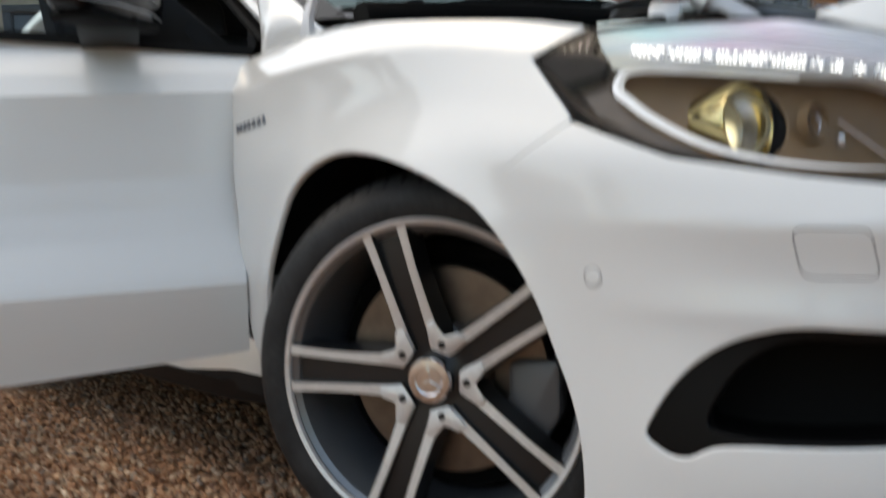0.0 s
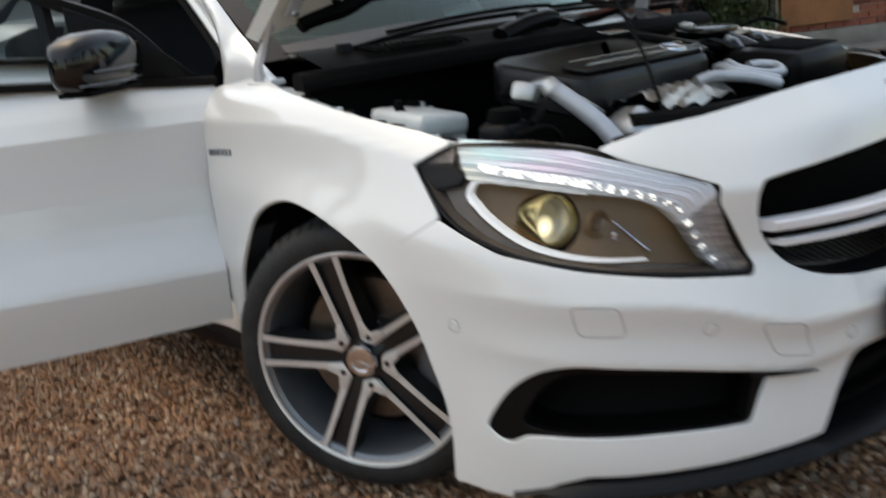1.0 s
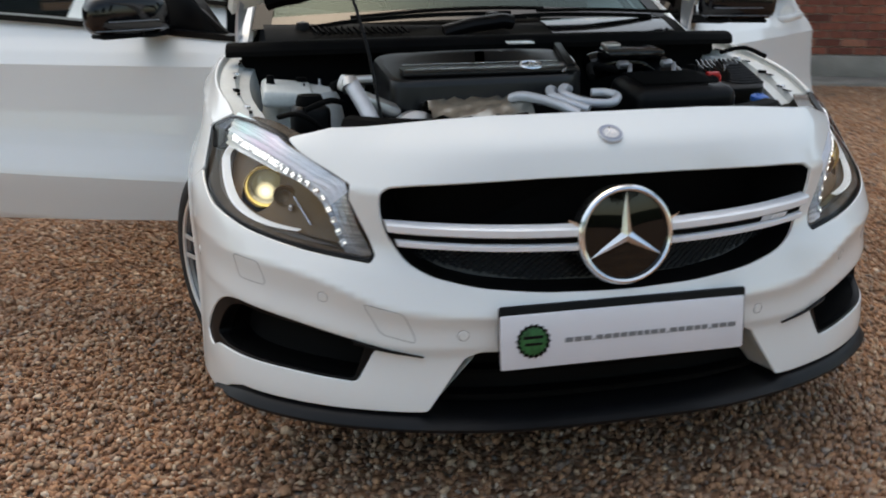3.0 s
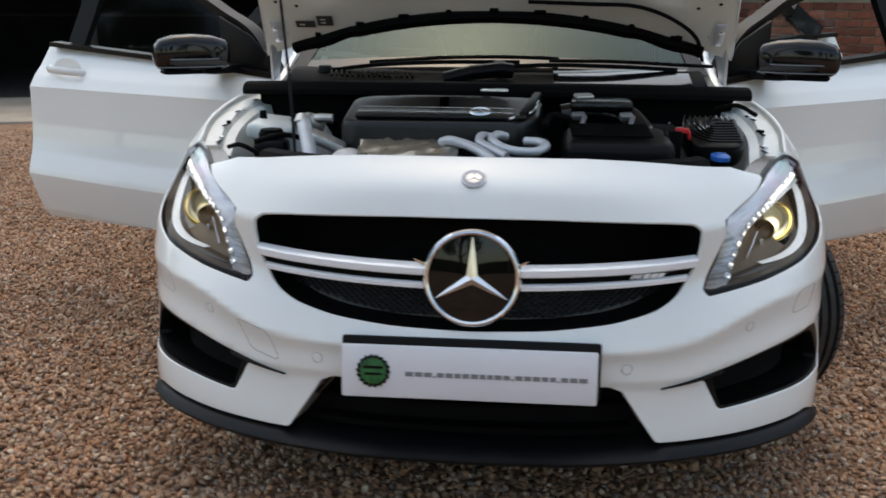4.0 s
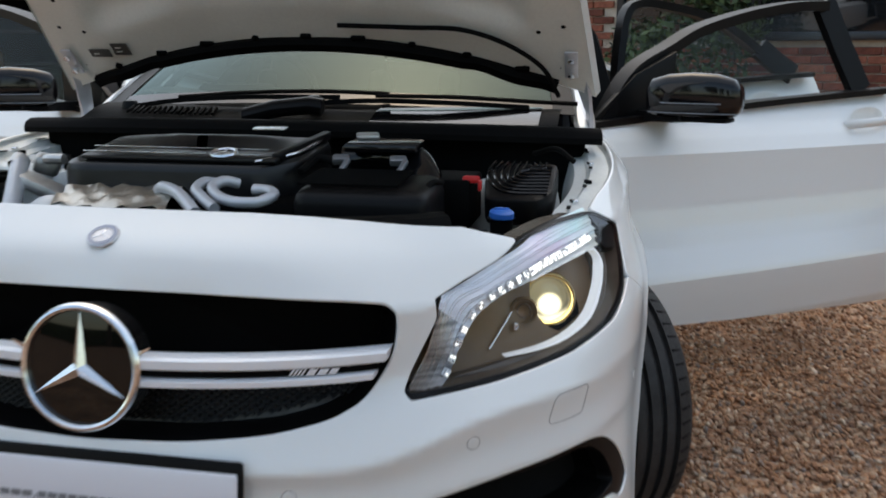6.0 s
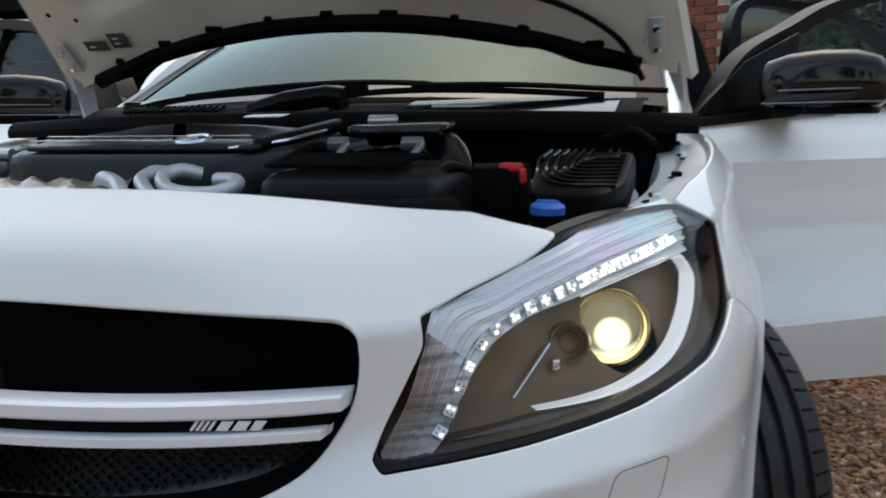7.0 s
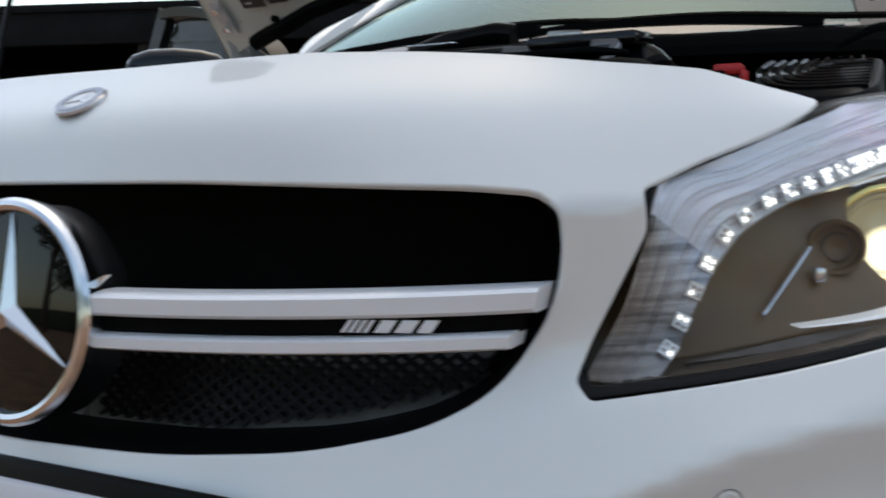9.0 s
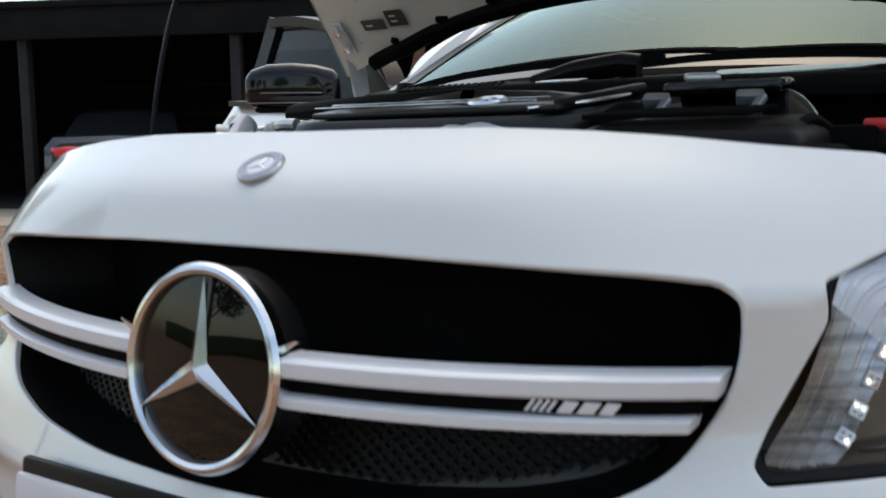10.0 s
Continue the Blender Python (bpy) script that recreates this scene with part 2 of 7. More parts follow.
def rounded(points, radius, step=0.012):
    """A closed outline with rounded corners; radius: one number, or one a point."""
    n = len(points)
    rs = radius if isinstance(radius, (tuple, list)) else [radius] * n
    P = [Vector(p) for p in points]
    out = []
    for i in range(n):
        a, b, c, r = P[i - 1], P[i], P[(i + 1) % n], rs[i]
        u, v = (a - b), (c - b)
        k = min(r, 0.48 * u.length, 0.48 * v.length)
        if k < 1e-5:
            out.append(b)
            continue
        p, q = b + u.normalized() * k, b + v.normalized() * k
        m = max(2, int(k * 1.6 / step) + 1)
        out += [(p * (1 - t) ** 2 + b * 2 * t * (1 - t) + q * t**2) for t in [j / m for j in range(m + 1)]]
    full = []
    for i, p in enumerate(out):
        q = out[(i + 1) % len(out)]
        m = max(1, int((q - p).length / step + 0.5))
        full += [p.lerp(q, j / m) for j in range(m)]
    return [(p.x, p.y) for p in full]


def prism(outline, depth, m=Matrix(), bevel=0.0, bm=None):
    """An outline in xy, raised from z = 0 to depth."""
    own = bmesh.new()
    v = [own.verts.new((x, y, 0)) for x, y in outline]
    f = own.faces.new(v)
    r = bmesh.ops.extrude_face_region(own, geom=[f])
    top = [e for e in r["geom"] if isinstance(e, bmesh.types.BMVert)]
    bmesh.ops.translate(own, verts=top, vec=(0, 0, depth))
    bmesh.ops.recalc_face_normals(own, faces=own.faces[:])
    if bevel:
        keep = [e for e in own.edges if len({round(w.co.z, 5) for w in e.verts}) == 1]
        bmesh.ops.bevel(own, geom=keep, offset=bevel, segments=2, profile=0.5, affect="EDGES")
    own.transform(m)
    return merge(bm, own)


def inside(loop, x, y):
    """Which of the points lie in the closed outline."""
    x, y = np.asarray(x), np.asarray(y)
    hit = np.zeros(len(x), bool)
    p = np.array(loop)
    for (x0, y0), (x1, y1) in zip(p, np.roll(p, -1, 0)):
        c = (y0 > y) != (y1 > y)
        if c.any():
            hit ^= c & (x < (x1 - x0) * (y - y0) / ((y1 - y0) or 1e-12) + x0)
    return hit


def skin_panel(name, loop, holes, mat, parent, label="", step=0.016, out=0.0, rim=0.014, lip=0.003, both=False, fn=None, fn_normal=None, mirror_side=1):
    """A piece of the car's skin in (s, z), with openings, and a folded edge all round."""
    fn, fn_normal = fn or skin, fn_normal or skin_normal
    loops = [loop] + list(holes)
    pts, edges = [], []
    for lp in loops:
        k = len(pts)
        pts += [Vector(p) for p in lp]
        edges += [(k + i, k + (i + 1) % len(lp)) for i in range(len(lp))]
    a = np.array(loop)
    gx, gy = np.meshgrid(np.arange(a[:, 0].min(), a[:, 0].max(), step), np.arange(a[:, 1].min(), a[:, 1].max(), step * 0.7))
    gx = gx + (np.arange(gx.shape[0]) % 2)[:, None] * step * 0.5
    gx, gy = gx.ravel(), gy.ravel()
    keep = inside(loop, gx, gy)
    for h in holes:
        keep &= ~inside(h, gx, gy)
    edge = np.array([p for lp in loops for p in lp])
    gx, gy = gx[keep], gy[keep]
    near = np.array([np.min(np.hypot(edge[:, 0] - x, edge[:, 1] - y)) > step * 0.35 for x, y in zip(gx, gy)]) if len(gx) else np.zeros(0, bool)
    pts += [Vector((x, y)) for x, y in zip(gx[near], gy[near])]
    v2, _, f2, ov, _, _ = delaunay_2d_cdt(pts, edges, [], 0, 1e-7)
    q = np.array([(v.x, v.y) for v in v2])
    c = np.array([q[list(f)].mean(0) for f in f2])
    ok = inside(loop, c[:, 0], c[:, 1])
    for h in holes:
        ok &= ~inside(h, c[:, 0], c[:, 1])
    faces = [tuple(f) for f, k in zip(f2, ok) if k]
    s = q[:, 0] * mirror_side
    P, N = fn(s, q[:, 1], out), fn_normal(s, q[:, 1])
    where = {}
    for i, src in enumerate(ov):
        for k in src:
            where[k] = i
    verts, normals = list(P), list(N)
    k0 = 0
    if mirror_side < 0:
        faces = [f[::-1] for f in faces]
    for li, lp in enumerate(loops):
        idx = [where[k0 + i] for i in range(len(lp))]
        k0 += len(lp)
        n = len(idx)
        area = sum(lp[i][0] * lp[(i + 1) % n][1] - lp[(i + 1) % n][0] * lp[i][1] for i in range(n))
        inner = (area > 0) == (li == 0)  # material on the left hand of the loop
        ring_ids = [idx]
        away = []
        for i in range(n):
            t = P[idx[(i + 1) % n]] - P[idx[i - 1]]
            w = np.cross(t, N[idx[i]]) * (1 if inner else -1) * mirror_side
            away.append(w / (np.linalg.norm(w) + 1e-9))
        for deep, move, mix in ((lip * 0.3, lip * 0.7, 0.5), (lip, lip, 0.92), (rim, lip, 1.0)):
            ids = []
            for i in range(n):
                verts.append(P[idx[i]] - N[idx[i]] * deep + away[i] * move)
                m = N[idx[i]] * (1 - mix) + away[i] * mix
                normals.append(m / np.linalg.norm(m))
                ids.append(len(verts) - 1)
            ring_ids.append(ids)
        for r0, r1 in zip(ring_ids, ring_ids[1:]):
            for i in range(n):
                j = (i + 1) % n
                f = (r0[i], r1[i], r1[j], r0[j])
                faces.append(f if inner == (mirror_side > 0) else f[::-1])
    if both:
        k = len(verts)
        flip = np.array([-1, 1, 1])
        verts += [np.array(v) * flip for v in verts]
        normals += [np.array(v) * flip for v in normals]
        faces += [tuple(i + k for i in f[::-1]) for f in faces]
    return raw(name, verts, faces, mat, parent, label, normals)
# ---- the car's outer skin: a plan line round the nose, leant in and out along feature lines ----
def hermite(knots, values, flat_start=False):
    """A smooth curve through (knot, value), as a function of numpy arrays."""
    k, v = np.asarray(knots, float), np.asarray(values, float)
    m = np.gradient(v, k)
    if flat_start:
        m[0] = 0

    def at(q):
        q = np.asarray(q, float)
        i = np.clip(np.searchsorted(k, q) - 1, 0, len(k) - 2)
        h = k[i + 1] - k[i]
        t = np.clip((q - k[i]) / h, -0.5, 1.5)
        a, b = (2 * t**3 - 3 * t**2 + 1), (t**3 - 2 * t**2 + t)
        return a * v[i] + b * h * m[i] + (1 - a) * v[i + 1] + (t**3 - t**2) * h * m[i + 1]

    return at


PLAN_X = (0.0, 0.13, 0.25, 0.40, 0.50, 0.60, 0.70, 0.764, 0.810, 0.839, 0.854, 0.851, 0.841, 0.815, 0.797)
PLAN_Y = (0.062, 0.067, 0.080, 0.115, 0.155, 0.212, 0.288, 0.362, 0.455, 0.560, 0.700, 0.880, 1.120, 1.460, 1.660)
plan_u = np.arange(len(PLAN_X))
plan_q = np.linspace(0, len(PLAN_X) - 1, 900)
plan_px, plan_py = hermite(plan_u, PLAN_X)(plan_q), hermite(plan_u, PLAN_Y, True)(plan_q)
plan_s = np.concatenate([[0], np.cumsum(np.hypot(np.diff(plan_px), np.diff(plan_py)))])
plan_turn = np.unwrap(np.arctan2(np.gradient(plan_py), np.gradient(plan_px)))
plan_turn = np.convolve(np.pad(plan_turn, 30, mode="edge"), np.ones(61) / 61, mode="valid")
STATION_POINTS = (0, 2, 3.5, 5, 7, 9, 11, 13)
STATIONS = np.interp(STATION_POINTS, plan_q, plan_s)
LINES = []
SHARP = (4, 6, 9)


def feature(z, d):
    """A feature line from the centre of the nose to the door: heights and outward offsets at the eight stations."""
    LINES.append((hermite(STATIONS, z, True), hermite(STATIONS, d, True)))


feature((0.080, 0.080, 0.080, 0.080, 0.080, 0.080, 0.080, 0.080), (-0.006, -0.006, -0.007, -0.023, -0.016, -0.023, -0.037, -0.050))
feature((0.184, 0.186, 0.187, 0.194, 0.203, 0.204, 0.220, 0.244), (0.006, 0.011, 0.011, 0.016, 0.014, 0.010, -0.011, -0.020))
feature((0.239, 0.241, 0.242, 0.251, 0.268, 0.289, 0.320, 0.344), (0.003, 0.008, 0.010, 0.019, 0.019, 0.007, -0.003, -0.010))
feature((0.364, 0.366, 0.367, 0.399, 0.428, 0.449, 0.450, 0.444), (0.000, -0.004, -0.004, 0.000, 0.002, 0.000, 0.000, -0.004))
feature((0.396, 0.393, 0.387, 0.419, 0.448, 0.464, 0.464, 0.456), (0.003, 0.002, 0.004, 0.007, 0.005, 0.000, 0.000, -0.003))
feature((0.430, 0.424, 0.426, 0.468, 0.496, 0.512, 0.513, 0.502), (0.003, 0.002, 0.001, 0.001, 0.000, 0.000, 0.001, -0.001))
feature((0.464, 0.456, 0.470, 0.524, 0.548, 0.562, 0.565, 0.550), (0.009, 0.011, 0.011, 0.010, 0.005, 0.001, 0.002, 0.000))
feature((0.509, 0.511, 0.522, 0.560, 0.592, 0.627, 0.640, 0.644), (-0.009, -0.011, -0.012, -0.013, -0.012, -0.006, -0.003, -0.003))
feature((0.589, 0.591, 0.592, 0.614, 0.648, 0.689, 0.740, 0.745), (-0.038, -0.038, -0.042, -0.044, -0.046, -0.036, -0.030, -0.018))
feature((0.704, 0.703, 0.694, 0.704, 0.723, 0.754, 0.805, 0.812), (-0.060, -0.054, -0.032, -0.052, -0.095, -0.074, -0.041, -0.026))
feature((0.772, 0.768, 0.765, 0.761, 0.760, 0.790, 0.850, 0.870), (-0.084, -0.078, -0.078, -0.088, -0.106, -0.112, -0.078, -0.074))
feature((0.8290, 0.8300, 0.818, 0.803, 0.800, 0.825, 0.880, 0.905), (-0.160, -0.150, -0.134, -0.123, -0.166, -0.190, -0.132, -0.140))


def plan(s):
    """Point and outward normal of the plan line at s metres from the nose's centre (negative: the car's right)."""
    a, sign = np.abs(s), np.where(np.asarray(s) < 0, -1.0, 1.0)
    x, y, t = np.interp(a, plan_s, plan_px), np.interp(a, plan_s, plan_py), np.interp(a, plan_s, plan_turn)
    return sign * x, y, sign * np.sin(t), -np.cos(t)


def lean(s, z):
    """Outward offset of the skin from the plan line."""
    a, z = np.abs(np.asarray(s, float)), np.asarray(z, float)
    Z = np.array([l[0](a) for l in LINES])
    D = np.array([l[1](a) for l in LINES])
    h, g = np.diff(Z, axis=0), np.diff(D, axis=0)
    e = g / h
    m = np.zeros_like(D)
    m[0], m[-1] = e[0], e[-1]
    p = e[:-1] * e[1:]
    m[1:-1] = np.where(p > 0, 2 * p / np.where(np.abs(e[:-1] + e[1:]) < 1e-9, 1, e[:-1] + e[1:]), 0)
    low, top = m[:-1].copy(), m[1:].copy()
    for k in SHARP:
        top[k - 1], low[k] = e[k - 1], e[k]
    i = np.clip((z[None] > Z).sum(0) - 1, 0, len(LINES) - 2)
    c = np.arange(len(a))
    t = np.clip((z - Z[i, c]) / h[i, c], -1, 2)
    w, k = (2 * t**3 - 3 * t**2 + 1), h[i, c]
    flare = 0.011 * np.clip((0.425 - np.hypot(a - 1.463, z - 0.31)) / 0.075, 0, 1) ** 2
    return w * D[i, c] + (t**3 - 2 * t**2 + t) * k * low[i, c] + (1 - w) * D[i + 1, c] + (t**3 - t**2) * k * top[i, c] + flare


def skin(s, z, out=0.0):
    """Points of the car's skin, as an (n, 3) array."""
    s, z = np.atleast_1d(np.asarray(s, float)), np.atleast_1d(np.asarray(z, float))
    x, y, nx, ny = plan(s)
    d = lean(s, z) + out
    return np.stack([x + nx * d, y + ny * d, z], 1)


def skin_normal(s, z):
    s, z = np.atleast_1d(np.asarray(s, float)), np.atleast_1d(np.asarray(z, float))
    e = 0.006
    n = np.cross(skin(s + e, z) - skin(s - e, z), skin(s, z + e) - skin(s, z - e))
    return n / np.linalg.norm(n, axis=1)[:, None]

# ---- the car: painted front body ----
car = thing("car", "white hatchback with open bonnet and open doors, on gravel", "car")


def sym(half):
    """A closed outline from its half at s >= 0, which begins and ends at s = 0."""
    return list(half) + [(-x, y) for x, y in reversed(half) if abs(x) > 1e-6]


HEADLIGHT = rounded([(0.562, 0.7075), (0.765, 0.774), (1.00, 0.790), (1.104, 0.790), (1.164, 0.759), (1.078, 0.677), (0.957, 0.624), (0.818, 0.596), (0.665, 0.572), (0.513, 0.554), (0.507, 0.567), (0.566, 0.6775)],
                    (0.012, 0.05, 0.06, 0.02, 0.012, 0.05, 0.06, 0.08, 0.08, 0.012, 0.012, 0.03))
GRILLE_HALF = [(0.0, 0.7215), (0.16, 0.7205), (0.315, 0.7165), (0.425, 0.7140), (0.482, 0.709), (0.4985, 0.696), (0.502, 0.667), (0.498, 0.628), (0.479, 0.593), (0.445, 0.557), (0.391, 0.5305), (0.30, 0.510), (0.16, 0.4975), (0.0, 0.495)]
GRILLE = rounded(sym(GRILLE_HALF), 0.035)
INTAKE = rounded([(0.400, 0.3655), (0.54, 0.399), (0.70, 0.429), (0.835, 0.444), (0.90, 0.430), (0.945, 0.400), (0.976, 0.362), (0.998, 0.320), (0.968, 0.299), (0.945, 0.296), (0.92, 0.312), (0.88, 0.315), (0.70, 0.312), (0.540, 0.303), (0.503, 0.3755)],
                 (0.004, 0.05, 0.05, 0.05, 0.03, 0.03, 0.03, 0.012, 0.012, 0.012, 0.012, 0.03, 0.05, 0.012, 0.010))
LOWER_HALF = [(0.0, 0.384), (0.15, 0.383), (0.290, 0.380), (0.322, 0.366), (0.397, 0.252)]
# wheel arch, from the bumper's foot over the wheel to the sill
ARCH = [(1.070, 0.195), (1.067, 0.27), (1.076, 0.34), (1.101, 0.41), (1.126, 0.47), (1.163, 0.528), (1.214, 0.581), (1.280, 0.616), (1.360, 0.644), (1.450, 0.665), (1.533, 0.670), (1.60, 0.657), (1.69, 0.608), (1.735, 0.544), (1.785, 0.477), (1.812, 0.42), (1.82, 0.32), (1.80, 0.215)]


def arch(i, j):
    """A smooth stretch of the wheel arch between two of its points."""
    return [(x, y) for x, y, _ in smooth_path([(x, y, 0) for x, y in ARCH], 3)[3 * i:3 * j + 1]]


# bumper and nose panel, in one piece round the front
_lamp = [p for p in HEADLIGHT]
_half = [(0.0, 0.384)] + LOWER_HALF[1:] + [(0.45, 0.2505), (0.82, 0.250), (0.872, 0.232), (0.915, 0.204), (0.962, 0.192), (1.050, 0.198)]
_half += arch(0, 6)
_half += [(1.165, 0.622), (1.082, 0.672)]
_half += [(0.957, 0.622), (0.818, 0.594), (0.665, 0.570), (0.515, 0.551), (0.504, 0.566), (0.563, 0.6775), (0.560, 0.7085), (0.617, 0.729), (0.70, 0.753), (0.762, 0.775)]
_half += [(0.735, 0.781), (0.70, 0.788), (0.645, 0.801), (0.55, 0.808), (0.46, 0.8165), (0.36, 0.8235), (0.25, 0.8285), (0.12, 0.829), (0.0, 0.8285)]
BUMPER = rounded(sym(_half), [0.006] * (2 * len(_half) - 2))
bumper = skin_panel("bumper", BUMPER, [GRILLE, INTAKE, [(-x, y) for x, y in INTAKE]], WHITE, car, "white painted front bumper and nose panel", rim=0.007, lip=0.003)

# front wings
WING = [(1.086, 0.677), (1.168, 0.626), (1.217, 0.586)] + arch(6, 17)[1:] + [(1.87, 0.225), (1.890, 0.303), (1.908, 0.36), (1.914, 0.457), (1.908, 0.575), (1.927, 0.684), (1.956, 0.814), (1.975, 0.845), (1.99, 0.872)]
WING += [(1.93, 0.888), (1.84, 0.902), (1.764, 0.893), (1.634, 0.877), (1.522, 0.864), (1.376, 0.841), (1.263, 0.823), (1.183, 0.81), (1.108, 0.793), (1.168, 0.760)]
WING = rounded(WING, 0.006)
for side in (-1, 1):
    skin_panel("front_wing", WING, [], WHITE, car, "white painted front wing", rim=0.009, lip=0.004, mirror_side=side)

# ---- grille, star, plate, intakes and lip ----
BADGE_GREY = material("dark_chrome_badge", (0.17, 0.17, 0.18), 0.3, metal=0.8)
BAR_SILVER = material("silver_painted_bar", (0.84, 0.85, 0.88), 0.35, metal=0.1, coat=0.3)
def on_skin(points, out):
    p = np.array(points)
    return skin(p[:, 0], p[:, 1], out)


def flip(points):
    return [(-x, y) for x, y in points]


def skin_band(points, width, depth, out, n=6, bm=None):
    """A bar that follows the skin along (s, z) points: width up, depth outwards."""
    q = smooth_path([(x, y, 0) for x, y in points], n)
    rows = []
    for i in range(len(q)):
        d = q[min(i + 1, len(q) - 1)] - q[max(i - 1, 0)]
        d = d / np.linalg.norm(d)
        w = width(i / (len(q) - 1)) if callable(width) else width
        u, v = -d[1] * w / 2, d[0] * w / 2
        x, y = q[i, 0], q[i, 1]
        a = skin([x - u, x + u], [y - v, y + v], out)
        b = skin([x - u, x - u * 0.7, x + u * 0.7, x + u], [y - v, y - v * 0.7, y + v * 0.7, y + v], out + depth)
        rows.append([a[0], b[0] * 0.4 + a[0] * 0.6, b[1], b[2], b[3] * 0.4 + a[1] * 0.6, a[1]])
    own = shell(rows, None, closed_u=True, caps=True)
    bmesh.ops.recalc_face_normals(own, faces=own.faces[:])
    return merge(bm, own)


RADIATOR = material("grey_radiator_fins", (0.11, 0.107, 0.104), 0.6, metal=0.2, vary=0.25, vary_scale=40)


def bar_y(x):
    return 0.073 + 0.086 * (abs(x) / 0.46) ** 2.6


def louvre(side, z0, z1, h, end, back=0.0):
    """A grille bar: nearly straight across, swept back and cut on the slant at its end."""
    rows = []
    for x in np.linspace(0.094, end, 15):
        z, y = z0 + (z1 - z0) * (x / end) ** 1.6, bar_y(x) + back
        cut = 0.5 * h * max(0.0, (x - end + 0.03) / 0.03)
        prof = ((0.034, -0.5), (0.010, -0.5), (0.003, -0.44), (0.0, -0.30), (0.0, 0.30), (0.003, 0.44), (0.010, 0.5), (0.034, 0.5))
        rows.append([Vector((side * (x + 0.5 * cut * (q - 0.3)), y + d, z + q * h)) for d, q in prof])
    own = shell(rows, None, closed_u=True, caps=True)
    bmesh.ops.recalc_face_normals(own, faces=own.faces[:])
    return own


# near-black sheet set back in the opening, its shade painted as colour
grille = skin_panel("grille", rounded(sym([(x * 1.03, 0.6 + (y - 0.6) * 1.1) for x, y in GRILLE_HALF]), 0.03), [], DEEP_BLACK, car, "radiator grille over a near-black sheet for its shaded depth", out=-0.15, rim=0.004, step=0.03)
# side walls of the grille opening
_w = bmesh.new()
_lp = GRILLE
shell([[Vector(p) for p in on_skin(_lp, o)] for o in (-0.005, -0.045, -0.155)], _w, closed_u=True)
part("grille_surround", _w, SATIN_BLACK, grille)
for side in (-1, 1):
    for z0, z1, h, end in ((0.6180, 0.6290, 0.0205, 0.460), (0.5870, 0.5985, 0.0135, 0.441)):
        part("louvre_bar", louvre(side, z0, z1, h, end), BAR_SILVER, grille, "satin silver louvre bar")
    part("louvre_web", louvre(side, 0.6035, 0.6135, 0.022, 0.446, 0.012), MATT_BLACK, grille)
    # small slanted badge between the bars
    if side > 0:
        for k, (a, w) in enumerate(((0.3250, 0.0034), (0.3305, 0.0034), (0.3360, 0.0034), (0.3415, 0.0034), (0.3535, 0.0118), (0.3690, 0.0132), (0.3840, 0.0112))):
            own = prism([(-w / 2 - 0.0035, -0.0048), (w / 2 - 0.0035, -0.0048), (w / 2 + 0.0035, 0.0048), (-w / 2 + 0.0035, 0.0048)], 0.003, pose(a, bar_y(a) + 0.007, 0.6095, 90, 0, 11), 0.0005)
            part("badge_bar", own, BAR_SILVER, grille, "silver badge bar" if k == 0 else "")
    # diamond wire mesh below the bars
    own = bmesh.new()
    for slope in (-1, 1):
        for k in range(0, 30):
            pts = []
            for t in np.linspace(0, 1, 27):
                z = 0.492 + t * 0.078
                x = -0.090 + k * 0.0175 + (t if slope > 0 else 1 - t) * 0.124
                lo = 0.495 + 0.060 * max(0, (x - 0.12) / 0.36) ** 1.6
                if 0.030 < x < 0.435 and lo + 0.006 < z:
                    pts.append((side * x, z))
            if len(pts) > 1:
                skin_band(pts, 0.0042, 0.004, -0.072, 1, own)
    part("wire_mesh", own, SATIN_BLACK, grille, "black diamond wire mesh")["kind"] = "stuff"
    skin_panel("radiator_core", rounded([(0.004, 0.496), (0.004, 0.572), (0.440, 0.578), (0.415, 0.546), (0.36, 0.522), (0.29, 0.508), (0.16, 0.498)], 0.004), [], RADIATOR, grille, "grey radiator core behind the mesh", out=-0.084, rim=0.004, step=0.03, mirror_side=side)

# star in a ring over a black disc
STAR = pose(0.003, 0.068, 0.609, 90 - 7.0, 0, 0)
star = part("star_badge", lathe([(0.0985, -0.016), (0.0995, -0.004), (0.0965, 0.001), (0.0925, 0.0025), (0.0885, 0.0), (0.0865, -0.006), (0.0865, -0.016)], STAR, 72), CHROME, grille, "round chrome star badge with a black disc")
part("disc", lathe([(0.0, -0.002), (0.05, -0.003), (0.0868, -0.006)], STAR, 64), STAR_DISC, star)
own = bmesh.new()
for k in range(3):
    m = STAR @ pose(0, 0, 0, 0, 0, 120 * k)
    c, tip = (m @ Vector(v) for v in ((0, 0, 0.0055), (0, 0.0872, -0.003)))
    l2, r2 = (m @ Vector(v) for v in ((-0.0125, 0.0072, -0.0035), (0.0125, 0.0072, -0.0035)))
    v = [own.verts.new(p) for p in (c, tip, l2, r2)]
    own.faces.new((v[0], v[1], v[2]))
    own.faces.new((v[0], v[3], v[1]))
bmesh.ops.remove_doubles(own, verts=own.verts[:], dist=0.0004)
bmesh.ops.recalc_face_normals(own, faces=own.faces[:])
part("star", own, CHROME, star, sharp=8)
part("holder", lathe([(0.094, -0.016), (0.096, -0.050)], STAR, 48), SATIN_CHROME, star)
for side in (-1, 1):
    part("fin", prism([(0, -0.004), (0.024, 0.012), (0.020, 0.012), (0, 0.004)], 0.003, pose(side * 0.093, 0.083, 0.632, 90, 0, 0) @ Matrix.Diagonal((side, 1, 1, 1))), SATIN_CHROME, star)

